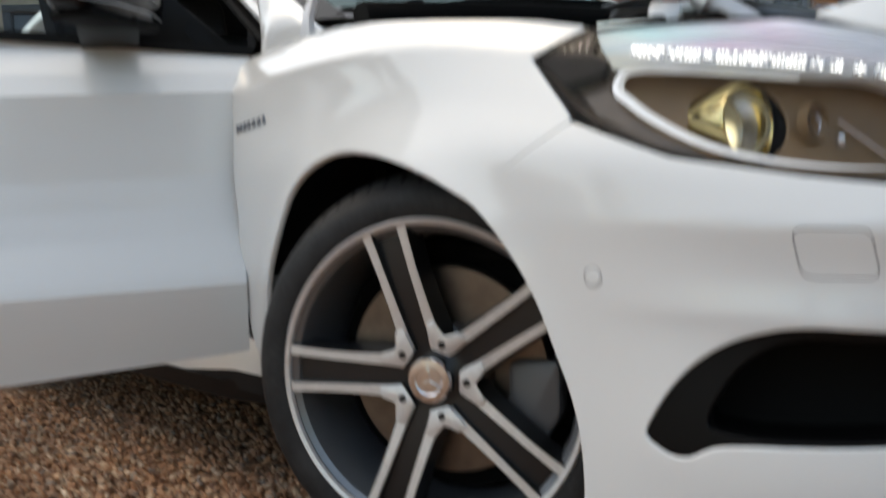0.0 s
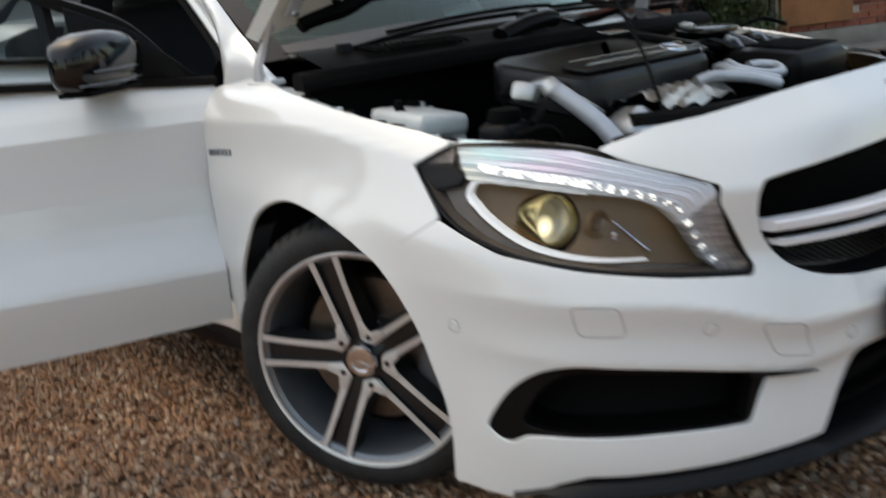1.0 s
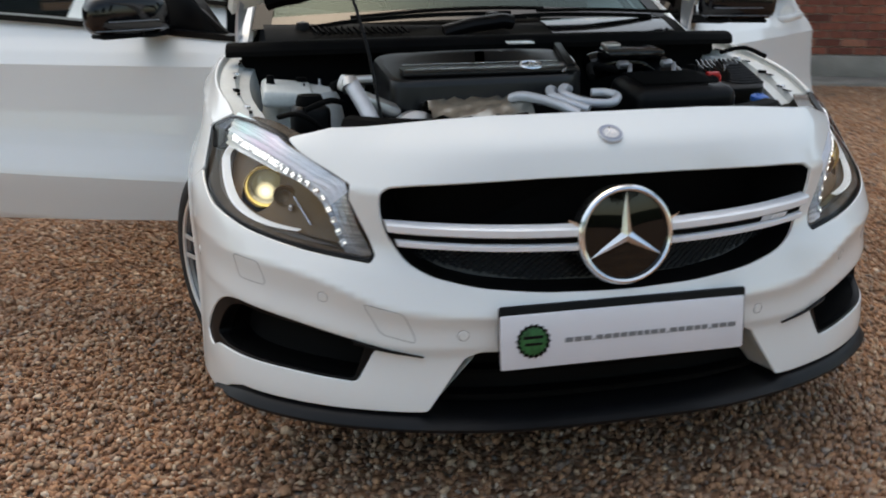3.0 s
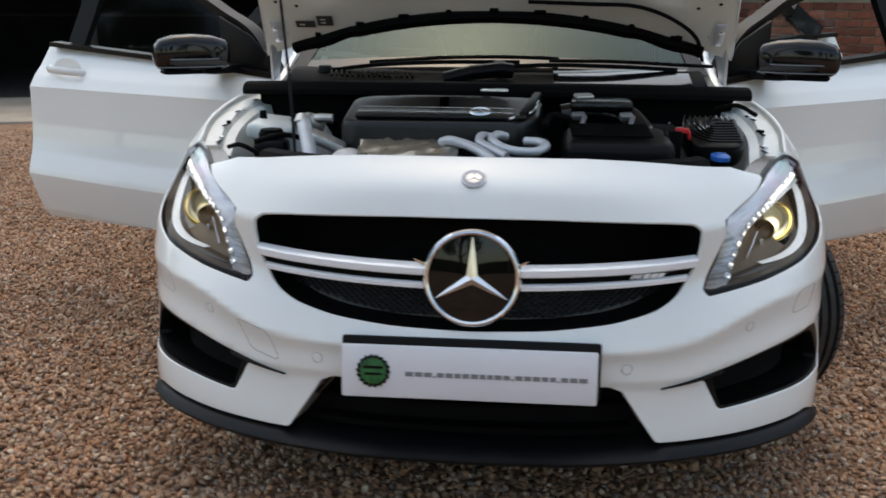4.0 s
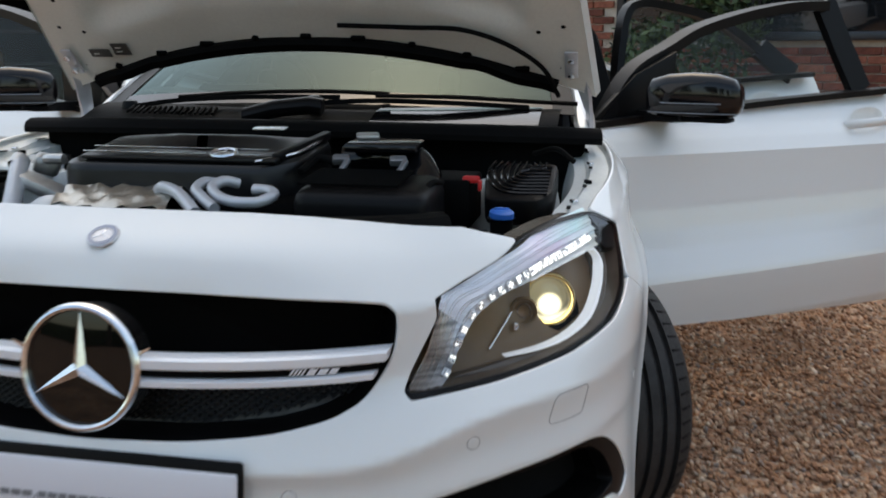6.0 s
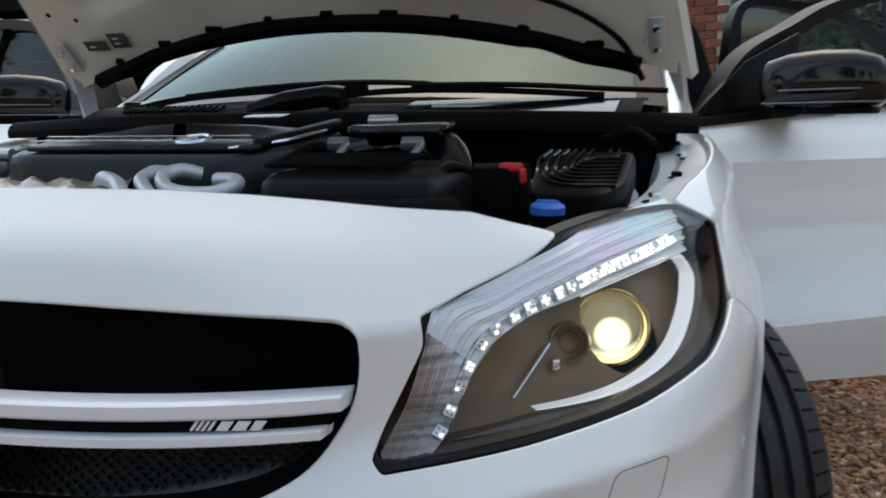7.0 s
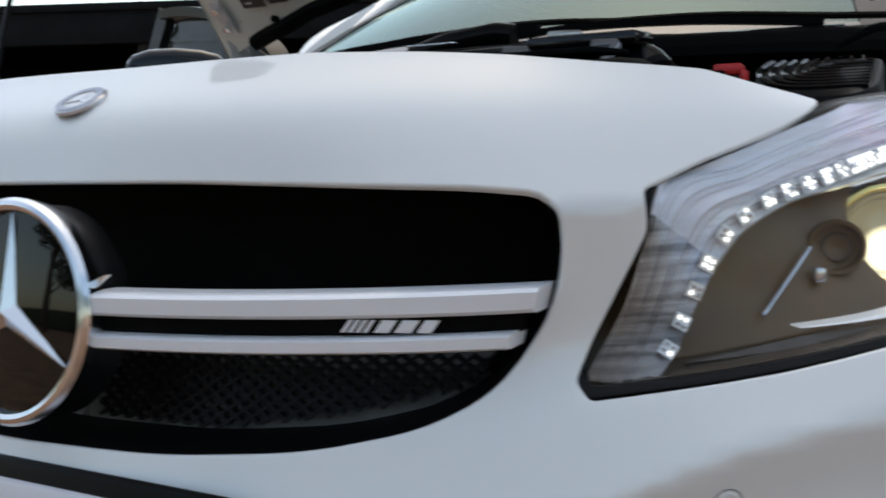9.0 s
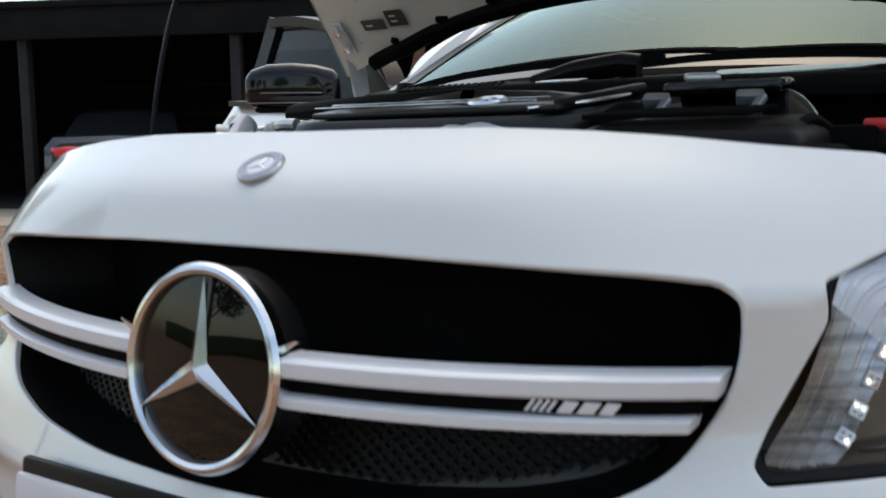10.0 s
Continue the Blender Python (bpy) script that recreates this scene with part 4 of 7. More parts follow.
# ---- wheels: low tyre, five twin spokes with machined faces ----
def wheel(side, y, steer, spin, parent, detail=True, hub_x=0.690):
    n = Vector((side * math.cos(radians(steer)), (-1 if side < 0 else 1) * math.sin(radians(steer)), 0))
    up = Vector((0, 0, 1))
    xa = up.cross(n)
    m = Matrix((( xa.x, up.x, n.x, side * hub_x), (xa.y, up.y, n.y, y), (xa.z, up.z, n.z, 0.322), (0, 0, 0, 1)))
    # tyre with four grooves and shoulder cuts
    prof = [(0.230, 0.090), (0.240, 0.100), (0.252, 0.1045), (0.270, 0.104), (0.284, 0.098), (0.2935, 0.0875), (0.2985, 0.078)]
    tread = []
    for z in (0.046, 0.014, -0.020, -0.054):
        tread += [(0.3085, z + 0.0070), (0.298, z + 0.0055), (0.298, z - 0.0055), (0.3085, z - 0.0070)]
    prof += [(0.3045, 0.062)] + tread + [(0.3080, -0.076), (0.3055, -0.094), (0.300, -0.105), (0.290, -0.113), (0.275, -0.117), (0.255, -0.116), (0.242, -0.108), (0.230, -0.092)]
    w = part("wheel", lathe(prof, m, 96), TYRE, parent, "low-profile tyre on a dark twin-spoke alloy wheel", sharp=30)
    if detail:
        own = bmesh.new()
        for k in range(64):
            a = 360 / 64 * k
            for r, z, tilt, wide, long in ((0.2985, 0.071, 26, 0.0042, 0.030), (0.3045, -0.086, -10, 0.0042, 0.034)):
                q = bmesh.new()
                bmesh.ops.create_cube(q, size=1.0, matrix=pose(0, 0, 0, 0, 0, a) @ pose(r, 0, z, 4, -tilt, 0) @ Matrix.Diagonal((0.0060, wide, long, 1)))
                merge(own, q)
        own.transform(m)
        part("tread", own, DEEP_BLACK, w)["kind"] = "stuff"
    m = m @ Matrix.Diagonal((0.978, 0.978, 0.978, 1))
    rim = part("rim", lathe([(0.2405, 0.088), (0.2475, 0.098), (0.2475, 0.103), (0.243, 0.1055), (0.2385, 0.103), (0.2365, 0.096), (0.228, 0.090), (0.222, 0.072), (0.214, 0.0), (0.214, -0.09), (0.236, -0.10)], m, 96), ALLOY_GREY, w, "grey alloy rim")
    part("rim_lip", lathe([(0.2474, 0.1035), (0.2445, 0.1068), (0.2385, 0.1045), (0.2365, 0.099), (0.2372, 0.0985)], m, 96), ALLOY, w, "machined bright rim edge")
    for k in range(5):
        base = spin + 72 * k
        # dark channel between each pair of arms
        a = base + 36
        own = bmesh.new()
        rows = []
        for r, z, h, d in ((0.030, 0.072, 0.022, 0.05), (0.07, 0.078, 0.021, 0.045), (0.14, 0.084, 0.020, 0.035), (0.20, 0.086, 0.021, 0.03), (0.232, 0.085, 0.024, 0.03)):
            rows.append([Vector((r, -h, z)), Vector((r, h, z)), Vector((r, h * 1.1, z - d)), Vector((r, -h * 1.1, z - d))])
        shell(rows, own, closed_u=True, caps=True)
        bmesh.ops.recalc_face_normals(own, faces=own.faces[:])
        own.transform(m @ pose(0, 0, 0, 0, 0, a))
        part("spoke_channel", own, ALLOY_DARK, w)
        for lr in (-1, 1):
            own = bmesh.new()
            side_rows, face_rows = [], []
            for r, z, c, h in ((0.050, 0.083, 0.024, 0.012), (0.075, 0.0875, 0.0245, 0.0098), (0.12, 0.092, 0.0250, 0.0082), (0.17, 0.097, 0.0262, 0.0074), (0.215, 0.100, 0.0285, 0.0078), (0.2385, 0.102, 0.0305, 0.0090)):
                side_rows.append([Vector((r, lr * (c - h), z - 0.001)), Vector((r, lr * (c + h), z - 0.001)), Vector((r, lr * (c + h * 1.6), z - 0.045)), Vector((r, lr * (c - h), z - 0.045))])
                face_rows.append([Vector((r, lr * (c - h * 0.95), z - 0.002)), Vector((r, lr * (c - h * 0.85), z)), Vector((r, lr * (c + h * 0.85), z)), Vector((r, lr * (c + h * 0.95), z - 0.002))])
            shell(side_rows, own, closed_u=True, caps=True)
            bmesh.ops.recalc_face_normals(own, faces=own.faces[:])
            own.transform(m @ pose(0, 0, 0, 0, 0, a))
            part("spoke_arm", own, ALLOY_DARK, w)
            own = shell(face_rows)
            bmesh.ops.recalc_face_normals(own, faces=own.faces[:])
            own.transform(m @ pose(0, 0, 0, 0, 0, a))
            part("machined_face", own, ALLOY, w)
        # joining face at the root of each V, and its bolt
        own = prism(rounded([(0.046, -0.016), (0.080, -0.034), (0.088, -0.022), (0.072, 0.0), (0.088, 0.022), (0.080, 0.034), (0.046, 0.016)], 0.004, 0.004), 0.004, m @ pose(0, 0, 0.0828, 0, -4, base) , 0.001)
        part("spoke_root", own, ALLOY, w)
        part("wheel_bolt", lathe([(0.0, 0.093), (0.0055, 0.093), (0.0075, 0.088), (0.0075, 0.080)], m @ pose(0, 0, 0, 0, 0, base) @ pose(0.058, 0, 0), 12), ALLOY_DARK, w)
    part("hub", lathe([(0.0, 0.07), (0.060, 0.076), (0.064, 0.040), (0.064, 0.0)], m, 40), ALLOY_DARK, w)
    cap = part("hub_cap", lathe([(0.0, 0.099), (0.020, 0.0985), (0.0225, 0.1005), (0.033, 0.0995), (0.0355, 0.096), (0.036, 0.07)], m, 40), SATIN_CHROME, w, "round silver hub cap")
    for k in range(3):
        a = radians(90 + 120 * k)
        part("cap_star", box((0.0035, 0.020, 0.0015), (0, 0, 0), 0.0005), CHROME, cap).matrix_local = m @ pose(0.010 * math.cos(a), 0.010 * math.sin(a), 0.0998, 0, 0, 120 * k)
    part("brake_disc", lathe([(0.07, 0.02), (0.165, 0.02), (0.167, 0.015), (0.165, -0.008), (0.07, -0.008)], m, 64), DISC_STEEL, w, "vented steel brake disc")
    part("disc_bell", lathe([(0.06, 0.05), (0.078, 0.044), (0.08, 0.02)], m, 40), ALLOY_DARK, w)
    own = bmesh.new()
    q = [(r, a) for r, a in ((0.108, -30), (0.19, -26), (0.197, 0), (0.19, 26), (0.108, 30), (0.112, 0))]
    prism(rounded([(r * math.cos(radians(a)), r * math.sin(radians(a))) for r, a in q], 0.015), 0.05, Matrix(), 0.008, own)
    own.transform(m @ pose(0, 0, -0.012, 0, 0, -20 if side < 0 else 200))
    part("brake_caliper", own, CALIPER, w, "grey brake caliper")
    part("brake_shield", lathe([(0.05, -0.02), (0.205, -0.03), (0.21, -0.09)], m, 40), DEEP_BLACK, w)
    return w


wheel(-1, 0.947, 28, 68, car, True, 0.711)
wheel(1, 0.90, 32, 20, car, True, 0.730)
wheel(-1, 3.60, 0, 30, car, False)
wheel(1, 3.60, 0, 50, car, False)
# dark liners over the front wheels
for side in (-1, 1):
    rows = []
    for a in np.linspace(-30, 215, 26):
        y, z = 0.90 + 0.375 * math.cos(radians(a)), 0.335 + 0.372 * math.sin(radians(a))
        rows.append([(side * x, y, max(z, 0.12)) for x in (0.44, 0.58, 0.79 - 0.06 * max(0, -math.cos(radians(a))))])
    own = shell(rows)
    shell([[(side * 0.44, 0.5, 0.1), (side * 0.44, 1.3, 0.1)], [(side * 0.44, 0.5, 0.72), (side * 0.44, 1.3, 0.72)]], own)
    part("wheel_arch_liner", own, DEEP_BLACK, car, "black wheel arch liner")

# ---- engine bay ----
# near-black sheet painted as the bay's shaded depth, and side aprons
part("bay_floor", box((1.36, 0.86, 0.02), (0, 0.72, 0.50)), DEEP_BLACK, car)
part("underbody", prism(rounded([(-0.60, 0.34), (0.60, 0.34), (0.74, 0.48), (0.50, 0.60), (0.50, 1.24), (0.74, 1.30), (0.74, 3.20), (0.50, 3.25), (0.50, 3.95), (-0.50, 3.95), (-0.50, 3.25), (-0.74, 3.20), (-0.74, 1.30), (-0.50, 1.24), (-0.50, 0.60), (-0.74, 0.48)], 0.03), 0.03, pose(0, 0, 0.20), 0.004), MATT_BLACK, car, "black underbody panel")
part("bulkhead", box((1.42, 0.03, 0.42), (0, 1.10, 0.69), 0.004), MATT_BLACK, car)
part("slam_panel", skin_band([(s, 0.80) for s in np.linspace(-0.66, 0.66, 15)], 0.02, 0.03, -0.10, 2), MATT_BLACK, car, "black slam panel behind the nose")
_rows = []
for s in np.linspace(-0.70, 0.70, 29):
    z = 0.826 - 0.022 * (abs(s) / 0.6) ** 2
    p = Vector(skin(s, z)[0])
    _rows.append([p + Vector((0, 0.004, -0.004)), p + Vector((0, 0.03, -0.012)), p + Vector((0, 0.05, -0.05)), p + Vector((0, 0.05, -0.25))])
part("nose_seal", shell(_rows), RUBBER, car, "black rubber seal along the nose panel")
for side in (-1, 1):
    rows = []
    for t in np.linspace(0, 1, 15):
        s = 1.10 + t * 0.66
        z = float(np.interp(s, (1.10, 1.183, 1.263, 1.376, 1.522, 1.634, 1.764), (0.791, 0.81, 0.823, 0.841, 0.864, 0.877, 0.893)))
        p = Vector(skin(side * s, z)[0])
        wob = 0.004 * math.sin(t * 29)
        rows.append([p + Vector((0, 0, -0.001)), p + Vector((-side * 0.012, 0, -0.016)), p + Vector((-side * 0.050, 0, -0.019 + wob)), p + Vector((-side * 0.060, 0, -0.030)), p + Vector((-side * 0.085, 0, -0.034)), p + Vector((-side * 0.10, 0, -0.10)), p + Vector((-side * 0.12, 0, -0.30))])
    apron = part("inner_wing", shell(rows), WHITE_INNER, car, "pale painted inner wing apron", sharp=25)
    for k in range(4):
        p = rows[2 + 3 * k][2]
        part("clip", box((0.012, 0.022, 0.008), p + Vector((0, 0, 0.004)), 0.002, (0, 0, 20)), MATT_BLACK if k % 2 else SATIN_CHROME, apron)
        part("slot", box((0.008, 0.035, 0.002), rows[1 + 3 * k][2] + Vector((0, 0, 0.002))), DEEP_BLACK, apron)
    # strut tower
    tower = part("strut_tower", lathe([(0.0, 0.802), (0.05, 0.806), (0.085, 0.798), (0.10, 0.775), (0.115, 0.70)], pose(side * 0.56, 0.93, 0), 32), WHITE_INNER, car, "pale painted strut tower")
    part("strut_nut", lathe([(0.0, 0.832), (0.014, 0.830), (0.016, 0.806)], pose(side * 0.56, 0.93, 0), 16), MATT_BLACK, tower)
    for k in range(3):
        a = radians(30 + 120 * k)
        part("stud", lathe([(0.0, 0.822), (0.006, 0.822), (0.006, 0.80)], pose(side * 0.56 + 0.06 * math.cos(a), 0.93 + 0.06 * math.sin(a), 0), 8), SATIN_CHROME, tower)

# engine cover
_cov = [(-0.365, 0.635), (-0.33, 0.615), (0.08, 0.625), (0.135, 0.70), (0.145, 0.885), (0.10, 0.905), (-0.33, 0.90), (-0.375, 0.87)]
own = bmesh.new()
rows = []
out = rounded(_cov, 0.03, 0.02)
cx, cy = -0.115, 0.765
for k, z in ((1.02, 0.775), (1.02, 0.835), (1.0, 0.848), (0.965, 0.853)):
    rows.append([Vector((cx + (x - cx) * k, cy + (y - cy) * k, z + (y - 0.62) * 0.13)) for x, y in out])
for k, dz in ((0.93, 0.852), (0.5, 0.862), (0.05, 0.865)):
    rows.append([Vector((cx + (x - cx) * k, cy + (y - cy) * k, dz + (y - 0.62) * 0.13)) for x, y in out])
shell(rows, own, closed_u=True)
cover = part("engine_cover", own, COVER_PLASTIC, car, "satin black plastic engine cover with raised bands")
part("raised_band", box((0.44, 0.070, 0.010), (-0.115, 0.676, 0.866), 0.004, (8, 0, 0)), COVER_PLASTIC, cover)
part("side_rib", box((0.022, 0.23, 0.02), (0.115, 0.775, 0.882), 0.005, (8, 0, -10)), SATIN_BLACK, cover)
part("top_plate", box((0.075, 0.035, 0.003), (0.015, 0.845, 0.914), 0.001, (7, 0, 0)), SATIN_CHROME, cover)
part("edge_strip", tube([(0.062, 0.632, 0.862), (0.118, 0.705, 0.872), (0.132, 0.80, 0.884), (0.134, 0.878, 0.894)], 0.0035, n=8), SATIN_CHROME, cover, "bright edge strip")
part("cover_emblem", lathe([(0.022, 0.002), (0.0245, 0.005), (0.027, 0.005), (0.029, 0.001)], pose(-0.014, 0.655, 0.875, 12, 0, 0), 32), SATIN_CHROME, cover, "round silver emblem")
for k in range(3):
    a = radians(90 + 120 * k)
    part("emblem_arm", box((0.004, 0.022, 0.003), (0, 0, 0), 0.001), SATIN_CHROME, cover).matrix_local = pose(-0.014, 0.655, 0.878, 12, 0, 0) @ pose(0.011 * math.cos(a), 0.011 * math.sin(a), 0, 0, 0, 120 * k)
for k, (x, w) in enumerate(((-0.30, 0.006), (-0.29, 0.006), (-0.28, 0.006), (-0.262, 0.016), (-0.24, 0.02), (-0.216, 0.014), (-0.185, 0.03), (-0.14, 0.03), (-0.10, 0.025), (-0.065, 0.018))):
    part("lettering_bar", box((w, 0.010, 0.002), (x, 0.655, 0.8765), 0.0005, (8, 0, 0)), ALLOY_GREY, cover)
for z in (0.645, 0.690):
    part("cover_line", box((0.40, 0.0018, 0.002), (-0.13, z, 0.877 + (z - 0.66) * 0.14), 0.001, (8, 0, 0)), SATIN_CHROME, cover)

# foil heat shield with silver clamp parts
rows = []
for i in range(13):
    rows.append([Vector((-0.30 + 0.022 * j, 0.47 + 0.012 * i, 0.785 + 0.028 * math.sin(i / 12 * math.pi) + 0.006 * math.sin(j * 2.1 + i * 1.3) + 0.004 * math.sin(j * 0.9 - i * 2.2))) for j in range(12)])
part("heat_shield", shell(rows), FOIL, car, "crinkled silver foil heat shield", sharp=60)
part("turbo_housing", lathe([(0.0, 0.05), (0.03, 0.048), (0.055, 0.03), (0.062, 0.0), (0.055, -0.03), (0.0, -0.04)], pose(-0.33, 0.53, 0.735, 70, 20, 0), 32), ALUMINIUM, car, "cast aluminium turbo housing")
# pale pipes
for k, pts in enumerate((((-0.10, 0.535, 0.818), (-0.085, 0.52, 0.829), (-0.045, 0.495, 0.823), (-0.005, 0.455, 0.806), (0.03, 0.42, 0.78)),
                         ((0.012, 0.56, 0.838), (-0.004, 0.535, 0.845), (-0.008, 0.51, 0.832), (0.02, 0.475, 0.812), (0.06, 0.44, 0.79)),
                         ((0.055, 0.565, 0.838), (0.035, 0.545, 0.849), (0.022, 0.52, 0.838), (0.042, 0.49, 0.818), (0.09, 0.468, 0.804), (0.135, 0.475, 0.806), (0.152, 0.50, 0.820), (0.135, 0.525, 0.828), (0.10, 0.535, 0.828)))):
    part("pale_pipe", tube([(x, y, 0.806 + (z - 0.806) * 0.62) for x, y, z in pts], (0.0118, 0.0108, 0.0108)[k], n=14), PALE_PIPE, car, "pale silver charge pipe")
part("pale_hose", tube([(-0.466, 0.625, 0.852), (-0.445, 0.575, 0.812), (-0.425, 0.52, 0.76), (-0.42, 0.47, 0.70)], 0.0185, n=14), PALE_PIPE, car, "pale grey straight hose")
part("hose_end", lathe([(0.0, 0.006), (0.019, 0.005), (0.0205, -0.006), (0.0205, -0.02)], pose(-0.466, 0.627, 0.853, -48, 0, 0), 20), ALUMINIUM, car)
# black air box with a ribbed front, clips and duct
airbox = part("air_box", box((0.26, 0.20, 0.13), (0.325, 0.57, 0.775), 0.03, (4, 0, 0), None, 3), SATIN_BLACK, car, "black ribbed air filter box")
for k in range(12):
    part("rib", box((0.19, 0.004, 0.006), (0.305, 0.478 + 0.012 * k, 0.8435 + 0.0009 * k), 0.001), MATT_BLACK, airbox)
for x in (0.235, 0.355):
    part("spring_clip", box((0.034, 0.020, 0.016), (x, 0.665, 0.868), 0.004, (30, 0, 15)), ALLOY_GREY, airbox, "grey steel spring clip")
    part("clip_tab", box((0.012, 0.036, 0.010), (x + 0.012, 0.650, 0.858), 0.003, (40, 0, -20)), ALLOY_GREY, airbox)
part("air_duct", tube([(0.20, 0.82, 0.845), (0.28, 0.82, 0.858), (0.36, 0.79, 0.852), (0.40, 0.72, 0.82), (0.41, 0.64, 0.77)], 0.036, n=18), GLOSS_BLACK, car, "gloss black intake duct")
part("duct_lid", box((0.16, 0.09, 0.02), (0.30, 0.77, 0.888), 0.008, (4, 0, 0)), GLOSS_BLACK, car)
part("foil_patch", box((0.05, 0.03, 0.012), (0.255, 0.80, 0.905), 0.005, (10, 0, 20)), ALUMINIUM, car)
# battery and fuse box
FUSE = pose(0, 0.675, 0.768, 17, 0, 0) @ pose(0, -0.675, 0)
fuse = part("fuse_box", prism(rounded([(0.530, 0.675), (0.640, 0.675), (0.665, 0.72), (0.665, 0.865), (0.54, 0.865), (0.515, 0.80)], 0.02), 0.06, FUSE @ pose(0, 0, -0.03), 0.010), SATIN_BLACK, car, "ribbed black fuse box")
for k in range(9):
    r = 0.018 + 0.0155 * k
    pts = [(0.653, 0.855 - r * 1.05, 0.031), (0.60 - r * 0.25, 0.855 - r * 1.02, 0.032), (0.655 - r * 0.95, 0.83 - r * 0.15, 0.032), (0.655 - r * 0.88, 0.860, 0.031)]
    part("lid_rib", tube([FUSE @ Vector(q) for q in pts], 0.0034, n=6, steps=8), GLOSS_BLACK, fuse)
battery = part("battery", box((0.11, 0.16, 0.10), (0.445, 0.755, 0.782), 0.006), MATT_BLACK, car, "black battery with a red terminal cap")
part("terminal_cap", box((0.034, 0.020, 0.014), (0.500, 0.690, 0.832), 0.004), RED_PLASTIC, battery, "red terminal cap")
part("cap_flap", box((0.007, 0.020, 0.022), (0.518, 0.690, 0.820), 0.003), RED_PLASTIC, battery)
reservoir = part("washer_neck", lathe([(0.022, -0.08), (0.022, -0.01), (0.028, -0.006)], pose(0.577, 0.580, 0.781), 24), MATT_BLACK, car, "black washer filler with a blue cap")
part("blue_cap", lathe([(0.0, 0.014), (0.020, 0.013), (0.0285, 0.006), (0.029, -0.010), (0.026, -0.014)], pose(0.577, 0.580, 0.783, 6, 4, 0) @ Matrix.Diagonal((0.82, 0.82, 0.62, 1)), 24), BLUE_PLASTIC, reservoir, "blue filler cap")
part("cap_grip", box((0.030, 0.006, 0.006), (0.577, 0.580, 0.7915), 0.002, (6, 4, 25)), BLUE_PLASTIC, reservoir)
# right-hand side clutter: reservoir, brackets, hoses
part("coolant_tank", box((0.09, 0.08, 0.09), (-0.56, 0.66, 0.755), 0.02, (0, 0, 8), None, 3), SATIN_BLACK, car, "black coolant tank")
part("tank_cap", lathe([(0.0, 0.026), (0.028, 0.024), (0.033, 0.012), (0.033, 0.0)], pose(-0.56, 0.66, 0.798), 24), MATT_BLACK, car)
part("apron_bolt", lathe([(0.0, 0.024), (0.009, 0.023), (0.0105, 0.006), (0.013, 0.0)], pose(-0.642, 0.875, 0.822), 14), MATT_BLACK, car)
part("white_tray", box((0.13, 0.17, 0.045), (-0.602, 0.865, 0.797), 0.014, (4, 6, 0), None, 3), WHITE_INNER, car, "pale painted tray")
for k, pts in enumerate((((-0.64, 0.55, 0.79), (-0.60, 0.52, 0.80), (-0.55, 0.53, 0.77), (-0.52, 0.56, 0.72)), ((-0.50, 0.72, 0.83), (-0.44, 0.74, 0.845), (-0.40, 0.70, 0.83)), ((-0.58, 0.57, 0.80), (-0.52, 0.60, 0.815), (-0.48, 0.66, 0.80)),
                         ((0.42, 0.52, 0.80), (0.44, 0.56, 0.835), (0.45, 0.64, 0.83)), ((0.61, 0.86, 0.87), (0.66, 0.82, 0.885), (0.70, 0.77, 0.865)), ((0.24, 0.70, 0.85), (0.17, 0.72, 0.862), (0.15, 0.66, 0.84)))):
    part("hose", tube(pts, (0.006, 0.012, 0.007, 0.006, 0.006, 0.009)[k], n=8), RUBBER, car)
part("valve_block", box((0.055, 0.05, 0.04), (-0.455, 0.70, 0.835), 0.010, (10, 20, 30)), ALUMINIUM, car, "cast aluminium valve block")
part("valve_stub", tube([(-0.47, 0.70, 0.84), (-0.43, 0.68, 0.85), (-0.40, 0.68, 0.85)], 0.012, n=10), ALUMINIUM, car)
part("bracket", box((0.10, 0.05, 0.03), (-0.40, 0.60, 0.80), 0.01, (10, 25, 10)), ALUMINIUM, car)
part("motor_block", box((0.55, 0.30, 0.22), (-0.10, 0.75, 0.68), 0.03), MATT_BLACK, car)
part("front_shroud", box((1.15, 0.10, 0.10), (0, 0.42, 0.70), 0.02), MATT_BLACK, car, "black radiator shroud")
for side in (-1, 1):
    part("lamp_back", box((0.16, 0.20, 0.14), (side * 0.57, 0.66, 0.62), 0.03, (0, 0, side * 35)), MATT_BLACK, car)

# ---- cowl, seal, wipers ----
def arc(y0, rise, x1=0.72, z=0.9, n=21, dz=0.0):
    return [(x, y0 + rise * (x / 0.72) ** 2, z - dz * (x / 0.72) ** 2) for x in np.linspace(-x1, x1, n)]


part("bonnet_seal", sweep(arc(0.985, 0.085, 0.745, 0.905, 31, 0.012), [(-0.032, -0.018), (-0.033, 0.004), (-0.024, 0.014), (-0.010, 0.019), (0.008, 0.018), (0.024, 0.010), (0.032, -0.004), (0.030, -0.018)]), RUBBER, car, "thick black bonnet seal across the bulkhead")
rows = []
for x in np.linspace(-0.64, 0.64, 29):
    c = (x / 0.72) ** 2
    rows.append([Vector((x, 1.01 + 0.085 * c, 0.900 - 0.01 * c)), Vector((x, 1.06 + 0.085 * c, 0.915 - 0.01 * c)), Vector((x, 1.13 + 0.10 * c, 0.935)), Vector((x, 1.20 + 0.09 * c, 0.945)), Vector((x, 1.23 + 0.09 * c, 0.940))])
cowl = part("cowl_panel", shell(rows), MATT_BLACK, car, "gloss black scuttle panel below the windscreen")
part("cowl_cover", shell([[p + Vector((0, 0, 0.004)) for p in r[1:4]] for r in rows if 0.16 < r[0].x < 0.62]), GLOSS_BLACK, cowl, "glossy black cover reflecting the sky")
